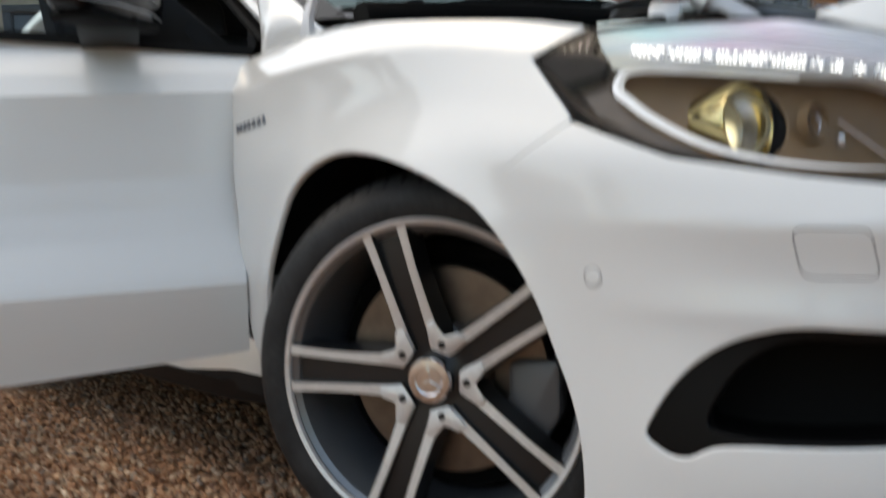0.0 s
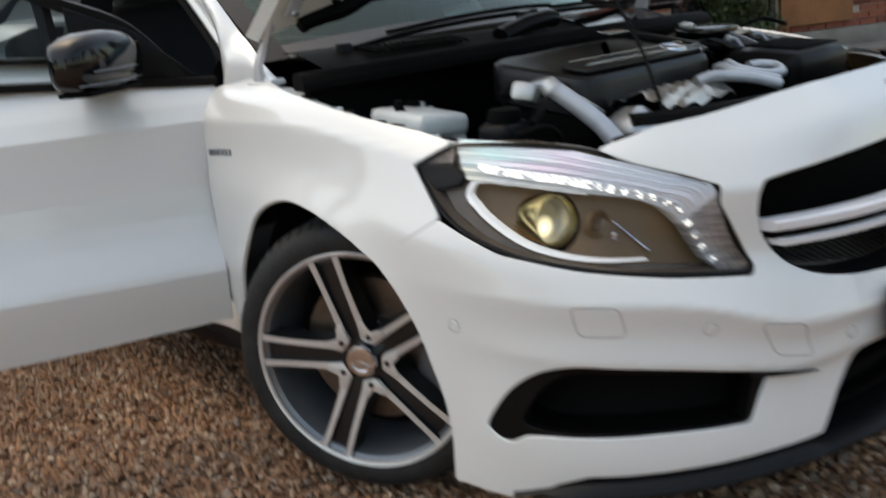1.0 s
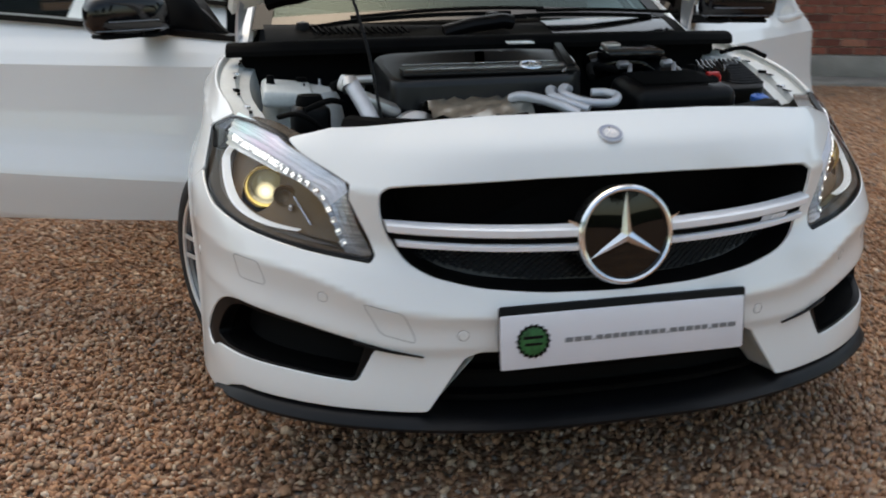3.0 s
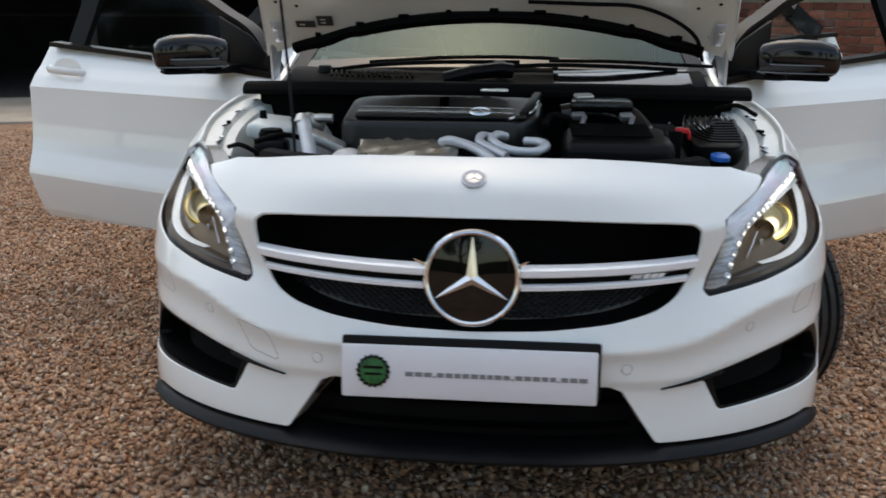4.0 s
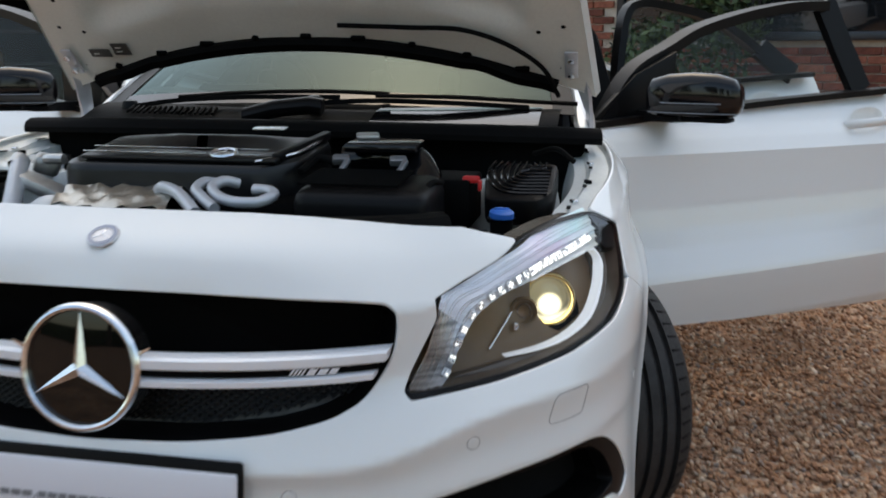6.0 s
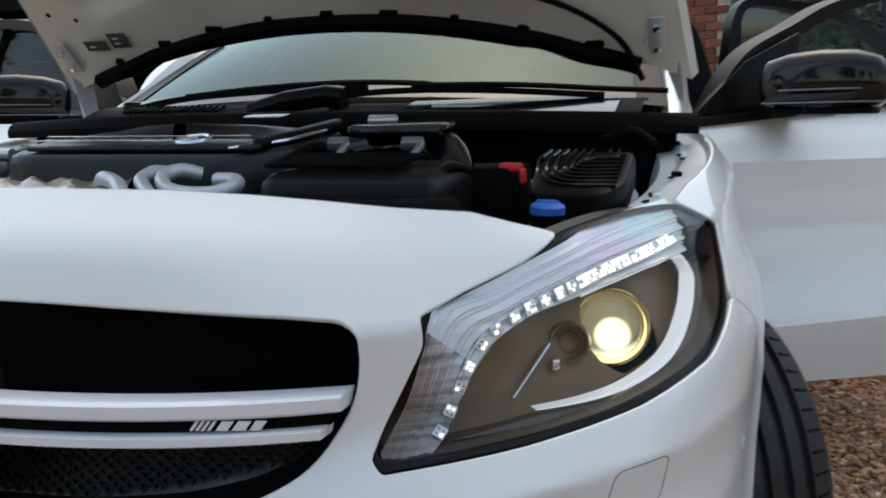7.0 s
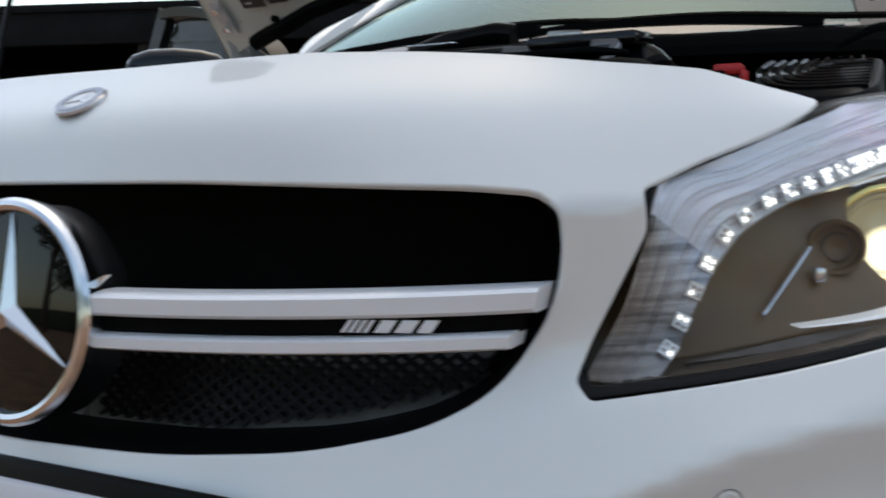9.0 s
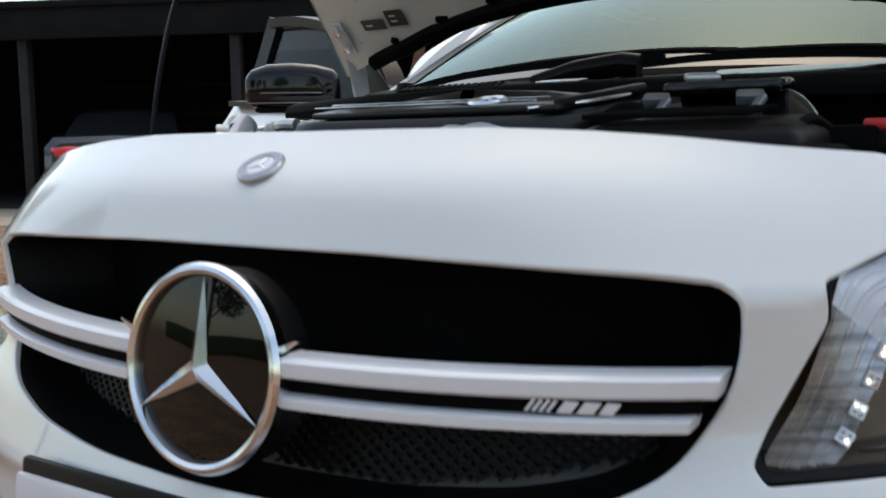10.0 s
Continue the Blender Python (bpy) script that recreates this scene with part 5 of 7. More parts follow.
for k in range(16):
    x = -0.50 + 0.017 * k
    part("vent_slat", box((0.006, 0.060, 0.006), (x, 1.105 + 0.09 * (x / 0.72) ** 2, 0.934), 0.001, (12, 0, 12)), MATT_BLACK, cowl)
for pv, pts in (((-0.53, 1.19), ((-0.53, 1.20, 0.935), (-0.42, 1.175, 0.952), (-0.20, 1.160, 0.968), (0.08, 1.155, 0.972))), ((0.02, 1.15), ((0.02, 1.14, 0.957), (0.14, 1.145, 0.964), (0.34, 1.165, 0.962), (0.56, 1.225, 0.950)))):
    wiper = part("wiper", sweep(smooth_path(pts, 6), [(-0.010, -0.006), (-0.008, 0.006), (0.008, 0.006), (0.010, -0.006)]), MATT_BLACK, car, "black wiper arm and blade")
    part("pivot_cap", lathe([(0.0, 0.022), (0.018, 0.018), (0.024, 0.0), (0.024, -0.03)], pose(*pts[0]), 20), SATIN_BLACK, wiper)
    part("blade", tube([(a + 0.03, b + 0.035, c + 0.012) for a, b, c in pts[1:]] + [(pts[-1][0] + 0.12, pts[-1][1] + 0.055, pts[-1][2] + 0.008)], 0.006, n=6), RUBBER, wiper)
part("wiper_motor_cover", sweep([(-0.14, 1.075, 0.925), (-0.06, 1.07, 0.945), (0.03, 1.075, 0.955), (0.06, 1.08, 0.95)], ring(0.028, 12, 0.022)), SATIN_BLACK, cowl)

# ---- bonnet, propped open ----
BON = radians(43.5)
def bonnet_point(x, u, out=0.0):
    w = 1 - (x / 0.74) ** 2
    y = 1.262 - u * math.cos(BON) + out * math.sin(BON)
    z = 0.985 + u * math.sin(BON) + out * math.cos(BON)
    bulge = 0.045 * w
    return Vector((x, y + bulge * math.sin(BON), z + bulge * math.cos(BON)))


def bonnet_grid(u_of, half, out, nx=33, nu=25):
    rows = []
    for j in range(nu):
        v = j / (nu - 1)
        r = []
        for i in range(nx):
            t = -1 + 2 * i / (nx - 1)
            h = half(v)
            x = t * h
            u0 = u_of(t)
            u1 = 1.06 - 0.10 * t * t
            r.append(bonnet_point(x, u0 + (u1 - u0) * v, out(t, v)))
        rows.append(r)
    return rows


edge_u = lambda t: 0.142 * (1 - t * t) - 0.02 * max(0, abs(t) - 0.8)
_top = bonnet_grid(edge_u, lambda v: 0.738 - 0.11 * v, lambda t, v: 0.014)
bonnet = part("bonnet", shell(_top), WHITE, car, "white bonnet propped open, cream underside")


def under(t, v):
    frame_in = max(0.0, min(1.0, (v - 0.16) / 0.05)) * max(0.0, min(1.0, (0.80 - abs(t)) / 0.05))
    spar = 0.6 * math.exp(-((abs(t) - 0.42) / 0.06) ** 2)
    return -0.020 + 0.022 * frame_in * (1 - spar) - 0.004 * math.cos(abs(t) * 9) * (1 - frame_in)


inner = part("inner_panel", shell(bonnet_grid(lambda t: edge_u(t) + 0.012, lambda v: 0.727 - 0.11 * v, under, 65, 49)), CREAM, bonnet, "cream painted bonnet underside with pressed frame")
rows_a = bonnet_grid(edge_u, lambda v: 0.738 - 0.11 * v, lambda t, v: 0.014)
rows_b = bonnet_grid(lambda t: edge_u(t) + 0.012, lambda v: 0.727 - 0.11 * v, lambda t, v: -0.02)
own = shell([rows_a[0], rows_b[0]])
shell([[r[0] for r in rows_a], [r[0] for r in rows_b]], own)
shell([[r[-1] for r in rows_a], [r[-1] for r in rows_b]], own)
part("hem", own, CREAM, bonnet)
# thick dark strip and cable along the rear edge of the underside
pts = [bonnet_point(t * 0.70, edge_u(t) + 0.020, -0.034 - 0.006 * math.cos(t * 25) * (abs(t) > 0.6)) for t in np.linspace(-0.90, 0.90, 61)]
own = sweep(pts, [(-0.014, -0.014), (-0.018, 0.0), (-0.012, 0.014), (0.010, 0.016), (0.020, 0.0), (0.012, -0.016)], None, (0, -math.sin(BON), -math.cos(BON)))
part("insulation_strip", own, MATT_BLACK, bonnet, "black insulation strip along the bonnet's rear edge")
for k, t in enumerate(np.linspace(-0.78, 0.78, 9)):
    p = bonnet_point(t * 0.70, edge_u(t) + 0.044, -0.030)
    part("strip_clip", box((0.018 + 0.01 * (k % 3), 0.012, 0.012), p, 0.004, (-43, 0, 20 * (k % 4))), MATT_BLACK, bonnet)
part("washer_hose", tube([bonnet_point(x, edge_u(x / 0.66) + d, -0.045) for x, d in ((0.10, 0.10), (0.28, 0.12), (0.42, 0.15), (0.52, 0.14), (0.60, 0.10), (0.635, 0.02))], 0.006, n=8), RUBBER, bonnet)
part("warning_label", box((0.060, 0.028, 0.001), bonnet_point(-0.575, 0.150, -0.030), 0, (-43, 0, 0)), material("dark_label", (0.045, 0.040, 0.035), 0.5), bonnet, "dark printed label")
part("warning_label", box((0.048, 0.042, 0.001), bonnet_point(-0.515, 0.158, -0.029), 0, (-43, 0, 0)), bpy.data.materials["dark_label"], bonnet)
for k, (x, u) in enumerate(((-0.585, 0.150), (-0.56, 0.155), (-0.52, 0.166), (-0.52, 0.152))):
    part("label_print", box((0.016, 0.004, 0.0008), bonnet_point(x, u, -0.0315), 0, (-43, 0, 0)), CREAM, bonnet)
for side in (-1, 1):
    hinge = part("hinge", sweep([(side * 0.716, 1.285, 0.885), (side * 0.712, 1.28, 0.93), (side * 0.700, 1.25, 0.985), (side * 0.685, 1.21, 1.04), (side * 0.672, 1.165, 1.085)], [(-0.005, -0.020), (-0.005, 0.020), (0.005, 0.020), (0.005, -0.020)], None, (0, -0.7, 0.7)), PALE_PIPE, bonnet, "pale painted steel bonnet hinge")
    part("hinge_plate", box((0.032, 0.09, 0.006), bonnet_point(side * 0.668, 0.125, -0.028), 0.003, (-43, 0, 0)), PALE_PIPE, hinge)
    for k in range(2):
        q = bonnet_point(side * 0.668, 0.10 + 0.05 * k, -0.036)
        part("hinge_bolt", lathe([(0.0, 0.008), (0.008, 0.007), (0.009, 0.0)], Matrix.Translation(q) @ pose(0, 0, 0, 137, 0, 0), 10), SATIN_CHROME, hinge)
    part("hinge_base", box((0.05, 0.09, 0.012), (side * 0.705, 1.27, 0.885), 0.004, (0, side * 8, 0)), WHITE_INNER, hinge)
    for k, (x, u) in enumerate(((0.655, 0.10), (0.60, 0.22), (0.66, 0.24), (0.56, 0.10), (0.63, 0.33))):
        q = bonnet_point(side * x * 0.985, u, under(x / 0.69, u * 0.9) - 0.0015)
        part("panel_hole", lathe([(0.0, 0.0), (0.006, 0.0)], Matrix.Translation(q) @ pose(0, 0, 0, 137, 0, 0), 10), DEEP_BLACK, inner)
part("prop_rod", tube([(-0.428, 0.385, 0.79), (-0.445, 0.43, 0.93), (-0.488, 0.536, 1.13), (-0.545, 0.68, 1.40), (-0.570, 0.735, 1.525)], 0.0036, n=8), SATIN_BLACK, car, "black bonnet prop rod")
part("rod_clip", box((0.02, 0.02, 0.03), (-0.430, 0.39, 0.79), 0.005), MATT_BLACK, car)

# ---- cabin: windscreen, pillars, roof, sills, rear body ----
RAIL = [(0.694, 1.24, 0.872), (0.678, 1.31, 0.902), (0.672, 1.39, 0.942), (0.657, 1.48, 0.990), (0.634, 1.60, 1.060), (0.613, 1.75, 1.154), (0.596, 1.90, 1.232), (0.568, 2.12, 1.275), (0.560, 2.45, 1.298), (0.560, 2.85, 1.290), (0.565, 3.25, 1.245), (0.58, 3.60, 1.17), (0.60, 3.95, 1.06)]
rail = smooth_path(RAIL, 8)
PROF = [(-0.034, -0.010), (-0.028, 0.014), (-0.008, 0.026), (0.018, 0.024), (0.032, 0.004), (0.030, -0.020), (0.0, -0.032), (-0.025, -0.028)]
for side in (-1, 1):
    pts = [Vector((side * x, y, z)) for x, y, z in rail]
    prof = [(a * side, b) for a, b in PROF]
    own = sweep(pts, prof, None, (0, 0, 1), True, [min(0.62 if k < 52 else 1.0, 0.12 + 0.03 * k) for k in range(len(pts))])
    bmesh.ops.recalc_face_normals(own, faces=own.faces[:])
    pillar = part("roof_rail", own, WHITE, car, "white windscreen pillar and roof rail", sharp=50)
    part("aperture_trim", tube([Vector((side * (x + 0.004), y + 0.02, z - 0.032)) for x, y, z in RAIL[2:10]], 0.018, n=8), WHITE, pillar)
    part("aperture_seal", tube([Vector((side * (x - 0.002), y + 0.05, z - 0.068)) for x, y, z in RAIL[2:10]], 0.013, n=8), RUBBER, pillar)
    # shoulder that runs from the wing up into the pillar, with a turned-down edge along the bonnet gap
    low = [Vector(skin(side * s, z)[0]) for s, z in ((1.735, 0.886), (1.81, 0.894), (1.88, 0.893), (1.95, 0.881))]
    low += [Vector((side * x, y, z)) for x, y, z in ((0.706, 1.465, 0.900), (0.700, 1.474, 0.940), (0.688, 1.500, 0.997), (0.659, 1.600, 1.069), (0.622, 1.72, 1.136))]
    high = [Vector((side * x, y, z)) for x, y, z in ((0.694, 1.237, 0.893), (0.684, 1.285, 0.910), (0.678, 1.330, 0.936), (0.672, 1.365, 0.962), (0.662, 1.43, 0.996), (0.654, 1.49, 1.036), (0.643, 1.56, 1.080), (0.630, 1.63, 1.118), (0.614, 1.72, 1.163))]
    rows = []
    for k, (p, q) in enumerate(zip(smooth_path(low, 4), smooth_path(high, 4))):
        p, q = Vector(p), Vector(q)
        t = k / 32
        o = Vector((side * 0.014, -0.010, 0.012)) * (math.sin(math.pi * min(1.0, t * 1.1)) + 0.25)
        rows.append([p + (q - p) * w + o * math.sin(math.pi * w) for w in (0, 0.15, 0.3, 0.5, 0.7, 0.85, 1)] + [q + Vector((-side * 0.008, 0.004, -0.022))])
    own = shell(rows)
    bmesh.ops.recalc_face_normals(own, faces=own.faces[:])
    part("scuttle_corner", own, WHITE, car, "white scuttle corner beside the screen", sharp=50)
    # B pillar, sill, rear quarter
    part("b_pillar", sweep([(side * 0.72, 2.33, 0.30), (side * 0.72, 2.33, 0.70), (side * 0.70, 2.34, 0.98), (side * 0.645, 2.36, 1.14), (side * 0.575, 2.37, 1.235)], [(-0.05, -0.06), (-0.05, 0.06), (0.05, 0.06), (0.05, -0.06)], None, (0, 1, 0)), SATIN_BLACK, car, "black trimmed door pillar")
    own = sweep([(side * 0.715, 1.32, 0.275), (side * 0.725, 1.45, 0.270), (side * 0.735, 2.4, 0.27), (side * 0.75, 3.25, 0.28)], [(-0.05, -0.05), (-0.055, 0.0), (-0.035, 0.05), (0.035, 0.05), (0.05, 0.0), (0.035, -0.05)])
    sill = part("sill", own, WHITE, car, "white sill")
    part("sill_step", box((0.06, 1.7, 0.006), (side * 0.725, 2.3, 0.324), 0.002), SATIN_CHROME, sill)
    part("skirt", sweep([(side * 0.745, 1.38, 0.225), (side * 0.765, 1.6, 0.215), (side * 0.775, 2.4, 0.215), (side * 0.79, 3.2, 0.22)], [(-0.02, -0.02), (-0.02, 0.02), (0.012, 0.02), (0.02, 0.0), (0.012, -0.02)]), SATIN_BLACK, sill)
    rows = []
    for y, x, top in ((3.10, 0.86, 0.99), (3.30, 0.885, 1.00), (3.6, 0.89, 1.01), (3.9, 0.875, 1.01), (4.15, 0.82, 0.99), (4.32, 0.70, 0.97), (4.40, 0.40, 0.96), (4.42, 0.0, 0.96)):
        rows.append([Vector((side * (x - 0.01), y, 0.22)), Vector((side * x, y, 0.5)), Vector((side * x, y, 0.80)), Vector((side * (x - 0.03), y, top)), Vector((side * (x * 0.70), y - 0.10, top + 0.08))])
    quarter = part("rear_quarter", shell(rows), WHITE, car, "white rear quarter panel")
rows = []
for k in range(0, len(rail), 4):
    x, y, z = rail[k]
    if y < 1.9:
        continue
    rows.append([Vector((t * (x - 0.02), y, z + 0.012 + 0.115 * (1 - abs(t) ** 2.6))) for t in np.linspace(-1, 1, 13)])
part("roof", shell(rows), WHITE, car, "white roof")
part("headliner", shell([[p - Vector((0, 0, 0.03)) for p in r] for r in rows]), INTERIOR, car, "dark headliner")
rows = []
for v in np.linspace(0, 1, 13):
    r = []
    for t in np.linspace(-1, 1, 25):
        x = t * (0.675 - 0.115 * v)
        c = 1 - t * t
        r.append(Vector((x, 1.315 - 0.13 * c * (1 - 0.5 * v) + 0.60 * v, 0.926 + 0.027 * c + (0.294 + 0.026 * c) * v + 0.012 * math.sin(math.pi * v))))
    rows.append(r)
screen = part("windscreen", shell(rows), SCREEN, car, "greenish laminated windscreen")
screen.visible_shadow = False
part("screen_band", shell([[p + Vector((0, -0.0015, 0.0015)) for p in rows[0]], [p + Vector((0, -0.0015, 0.0015)) for p in rows[1]]]), GLOSS_BLACK, screen)
for k in (0, -1):
    part("screen_edge", shell([[r[k] + Vector((0, -0.002, 0.002)) for r in rows], [r[1 if k == 0 else -2] + Vector((0, -0.002, 0.002)) for r in rows]]), SATIN_BLACK, screen)
part("rear_glass", shell([[Vector((t * 0.52, 3.62, 1.20)) for t in (-1, 0, 1)], [Vector((t * 0.58, 4.28, 1.00)) for t in (-1, 0, 1)]]), SIDE_GLASS, car)
part("cabin_floor", box((1.56, 3.2, 0.04), (0, 2.75, 0.24)), INTERIOR, car)
part("tail_panel", box((1.4, 0.06, 0.6), (0, 4.30, 0.58), 0.02), WHITE, car)

# interior: dashboard, wheel, seats
rows = []
for t in np.linspace(-1, 1, 17):
    x = t * 0.62
    c = 1 - t * t
    rows.append([Vector((x, 1.31 - 0.12 * c, 0.92)), Vector((x, 1.45, 0.955 + 0.02 * c)), Vector((x, 1.62, 0.945 + 0.01 * c)), Vector((x, 1.68, 0.90)), Vector((x, 1.66, 0.72)), Vector((x, 1.58, 0.50))])
dash = part("dashboard", shell(rows), INTERIOR, car, "dark dashboard")
part("paper_sheet", box((0.21, 0.14, 0.0015), (-0.50, 1.47, 0.972), 0, (4, 3, 12)), PLATE_WHITE, dash, "white paper lying on the dashboard")
part("instrument_hood", lathe([(0.0, 0.05), (0.10, 0.045), (0.15, 0.0)], pose(-0.37, 1.56, 0.945) @ Matrix.Diagonal((1.1, 0.7, 1, 1)), 24), INTERIOR, dash)
sw = part("steering_wheel", lathe([(0.182, -0.014), (0.196, 0.0), (0.182, 0.014), (0.168, 0.0)], pose(-0.37, 1.76, 0.92, 65, 0, 0), 40, closed=True), INTERIOR, car, "dark steering wheel")
part("wheel_boss", box((0.16, 0.05, 0.12), (-0.37, 1.75, 0.92), 0.03, (-25, 0, 0)), INTERIOR, sw)
for a in (-20, 200, 90):
    part("spoke", box((0.12, 0.03, 0.02), (-0.37 + 0.11 * math.cos(radians(a)), 1.75, 0.92 - 0.11 * math.sin(radians(a)) * 0.9), 0.01, (0, a, 0)), INTERIOR, sw)
for x in (-0.37, 0.37):
    seat = part("front_seat", box((0.50, 0.52, 0.16), (x, 2.10, 0.50), 0.06, (6, 0, 0), None, 4), SEAT, car, "dark leather front seat")
    part("backrest", box((0.48, 0.16, 0.62), (x, 2.40, 0.80), 0.06, (-18, 0, 0), None, 4), SEAT, seat)
    part("headrest", box((0.28, 0.09, 0.17), (x, 2.51, 1.14), 0.04, (-12, 0, 0), None, 4), SEAT, seat)
    for s in (-1, 1):
        part("bolster", box((0.09, 0.14, 0.50), (x + s * 0.23, 2.36, 0.78), 0.04, (-18, 0, 0), None, 3), SEAT, seat)
part("rear_bench", box((1.25, 0.2, 0.60), (0, 3.30, 0.76), 0.06, (-18, 0, 0), None, 3), SEAT, car, "dark rear bench")
part("mirror_inside", box((0.22, 0.04, 0.06), (0.0, 1.72, 1.205), 0.018), INTERIOR, car)

# ---- doors, swung open ----
def door_profile(z, u):
    """Outward offset of the door's skin by height: shoulder, crease, hollow, swage and tuck."""
    zs = np.array([0.26, 0.31, 0.40, 0.445, 0.46, 0.475, 0.505, 0.55, 0.60, 0.66, 0.74, 0.79, 0.81, 0.85, 0.89, 0.93, 1.02])
    ds = np.array([-0.040, -0.012, 0.012, 0.022, 0.0245, 0.0215, 0.0095, -0.009, -0.022, -0.031, -0.0365, -0.0385, -0.0390, -0.0655, -0.101, -0.129, -0.190])
    tilt = 0.02 * (u - 0.5) * np.clip((0.9 - z) / 0.4, 0.3, 1)
    return np.interp(z - tilt, zs, ds)


def door(side, hinge, theta, length, rear=False, mu=0.15, mo=0.05):
    th = radians(theta)
    X, Y = Vector((side * math.sin(th), math.cos(th), 0)), Vector((side * math.cos(th), -math.sin(th), 0))
    m = Matrix(((X.x, Y.x, 0, hinge[0] * side), (X.y, Y.y, 0, hinge[1]), (0, 0, 1, 0), (0, 0, 0, 1)))

    def place(own):
        bmesh.ops.recalc_face_normals(own, faces=own.faces[:])
        own.transform(m)
        if side > 0:
            bmesh.ops.reverse_faces(own, faces=own.faces[:])
        return own

    belt = lambda u: float(np.interp(u, (0, 0.30, 0.50, 1.0, 1.1), (0.885, 0.917, 0.934, 0.968, 0.972))) + (0.055 if rear else 0)
    foot = lambda u: 0.318 - 0.028 * u
    x_of = lambda u, z: u + float(np.interp(z, (0.3, 0.6, 0.74, 0.81, 0.89), (-0.024, -0.029, -0.043, -0.046, -0.085))) * max(0.0, 1 - u / 0.5) + (0.045 * math.sin((z - 0.3) * 3.2) if u > length * 0.9 else 0)
    nu, nz = 23, 89
    outer = []
    for j in range(nz):
        r = []
        for i in range(nu):
            u = length * i / (nu - 1)
            # rows follow the lower swage and the shoulder crease
            z = float(np.interp(j, (0, 24, 64, nz - 1), (foot(u), 0.46 + 0.02 * (u - 0.5), 0.81 + 0.006 * (u - 0.5), belt(u))))
            bow = -0.016 * (2 * u / length - 1) ** 2
            r.append(Vector((x_of(u, z), float(door_profile(z, u)) + bow + 0.01, z)))
        outer.append(r)
    own = shell(outer)
    ins = [[Vector((p.x * 0.985 + 0.008, -0.055 + 0.85 * p.y - 0.03 * min(1.0, (0.97 - p.z) * 4), p.z)) for p in r] for r in outer]
    shell([outer[0], ins[0]], own)
    shell([[r[0] for r in outer], [r[0] for r in ins]], own)
    shell([[r[-1] for r in outer], [r[-1] for r in ins]], own)
    shell([outer[-1], ins[-1]], own)
    bmesh.ops.remove_doubles(own, verts=own.verts[:], dist=0.0005)
    d = part("rear_door" if rear else "front_door", place(own), WHITE, car, "white door swung open", sharp=14)
    part("door_card", place(shell([[p + Vector((0, -0.002, 0)) for p in r[1:-1]] for r in ins[2:]])), DOOR_CARD, d, "black inner door card")
    # black window frame with glass
    if rear:
        path = [(0.03, belt(0)), (0.05, 1.12), (0.10, 1.275), (0.30, 1.275), (0.50, 1.215), (0.66, 1.11), (length - 0.03, belt(length))]
    else:
        path = [(0.03, belt(0)), (0.158, 1.040), (0.288, 1.104), (0.379, 1.148), (0.52, 1.190), (0.65, 1.218), (0.80, 1.240), (0.925, 1.246), (length - 0.075, belt(length))]
    pts = [Vector((a - 0.05, -0.150 - 0.20 * max(0, b - 0.93), b)) for a, b in path]
    curve = smooth_path(pts[:-1], 6)
    own = sweep([Vector(p) for p in curve], [(-0.018, -0.034), (-0.018, 0.030), (0.012, 0.032), (0.016, -0.028)], None, (0, 1, 0))
    part("window_frame", place(own), SATIN_BLACK, d, "satin black window frame")
    own = sweep([pts[-2] + Vector((0, 0, 0.01)), pts[-2].lerp(pts[-1], 0.5), pts[-1]], [(-0.012, -0.040), (-0.012, 0.045), (0.014, 0.045), (0.014, -0.040)], None, (1, 0, 0))
    part("window_post", place(own), SATIN_BLACK, d)
    own = sweep([Vector((-0.085, -0.125, belt(0) + 0.006)), Vector((length * 0.3, -0.126, belt(length * 0.3) + 0.006)), Vector((length / 2, -0.128, belt(length / 2) + 0.006)), Vector((length - 0.005, -0.150, belt(length) + 0.006))], [(-0.03, -0.010), (-0.03, 0.008), (0.022, 0.010), (0.026, -0.008)])
    part("belt_strip", place(own), SATIN_BLACK, d, "black waist strip")
    poly = [Vector(p) for p in curve] + [pts[-1]]
    own = bmesh.new()
    own.faces.new([own.verts.new(Vector((p.x, p.y - 0.002, p.z))) for p in poly])
    g = part("window_glass", place(own), SIDE_GLASS, d, "clear side window glass")
    g.visible_shadow = False
    # handle with its hollow
    hu = 0.60 if rear else 0.97
    hz = 0.905 if rear else 0.882
    y0 = float(door_profile(hz, hu)) + 0.006
    own = sweep(smooth_path([(hu - 0.095, y0 + 0.006, hz - 0.010), (hu - 0.075, y0 + 0.034, hz - 0.006), (hu, y0 + 0.044, hz), (hu + 0.075, y0 + 0.034, hz + 0.004), (hu + 0.095, y0 + 0.006, hz + 0.004)], 5), ring(0.008, 10, 0.0145))
    part("door_handle", place(own), WHITE, d, "white pull handle")
    own = lathe([(0.0, -0.002), (0.040, 0.0), (0.055, 0.0035), (0.062, 0.0022)], pose(hu, y0 + 0.002, hz + 0.010, -90, 0, 0) @ Matrix.Diagonal((1.2, 0.62, 1, 1)), 28)
    part("handle_hollow", place(own), WHITE, d)
    if rear:
        return d
    # mirror, folded back along the door: sail, foot, shell and lines
    own = prism([(0.000, 0.895), (0.285, 0.920), (0.290, 1.095), (0.15, 1.030)], 0.022, Matrix(((1, 0, 0, -0.06), (0, 0, 1, -0.150), (0, 1, 0, 0), (0, 0, 0, 1))), 0.003)
    part("mirror_sail", place(own), SATIN_BLACK, d, "black corner panel")
    own = sweep([(mu, -0.13, 0.915), (mu, mo * 0.5, 0.918), (mu, mo, 0.928)], [(-0.05, -0.014), (-0.045, 0.014), (0.045, 0.014), (0.05, -0.014)])
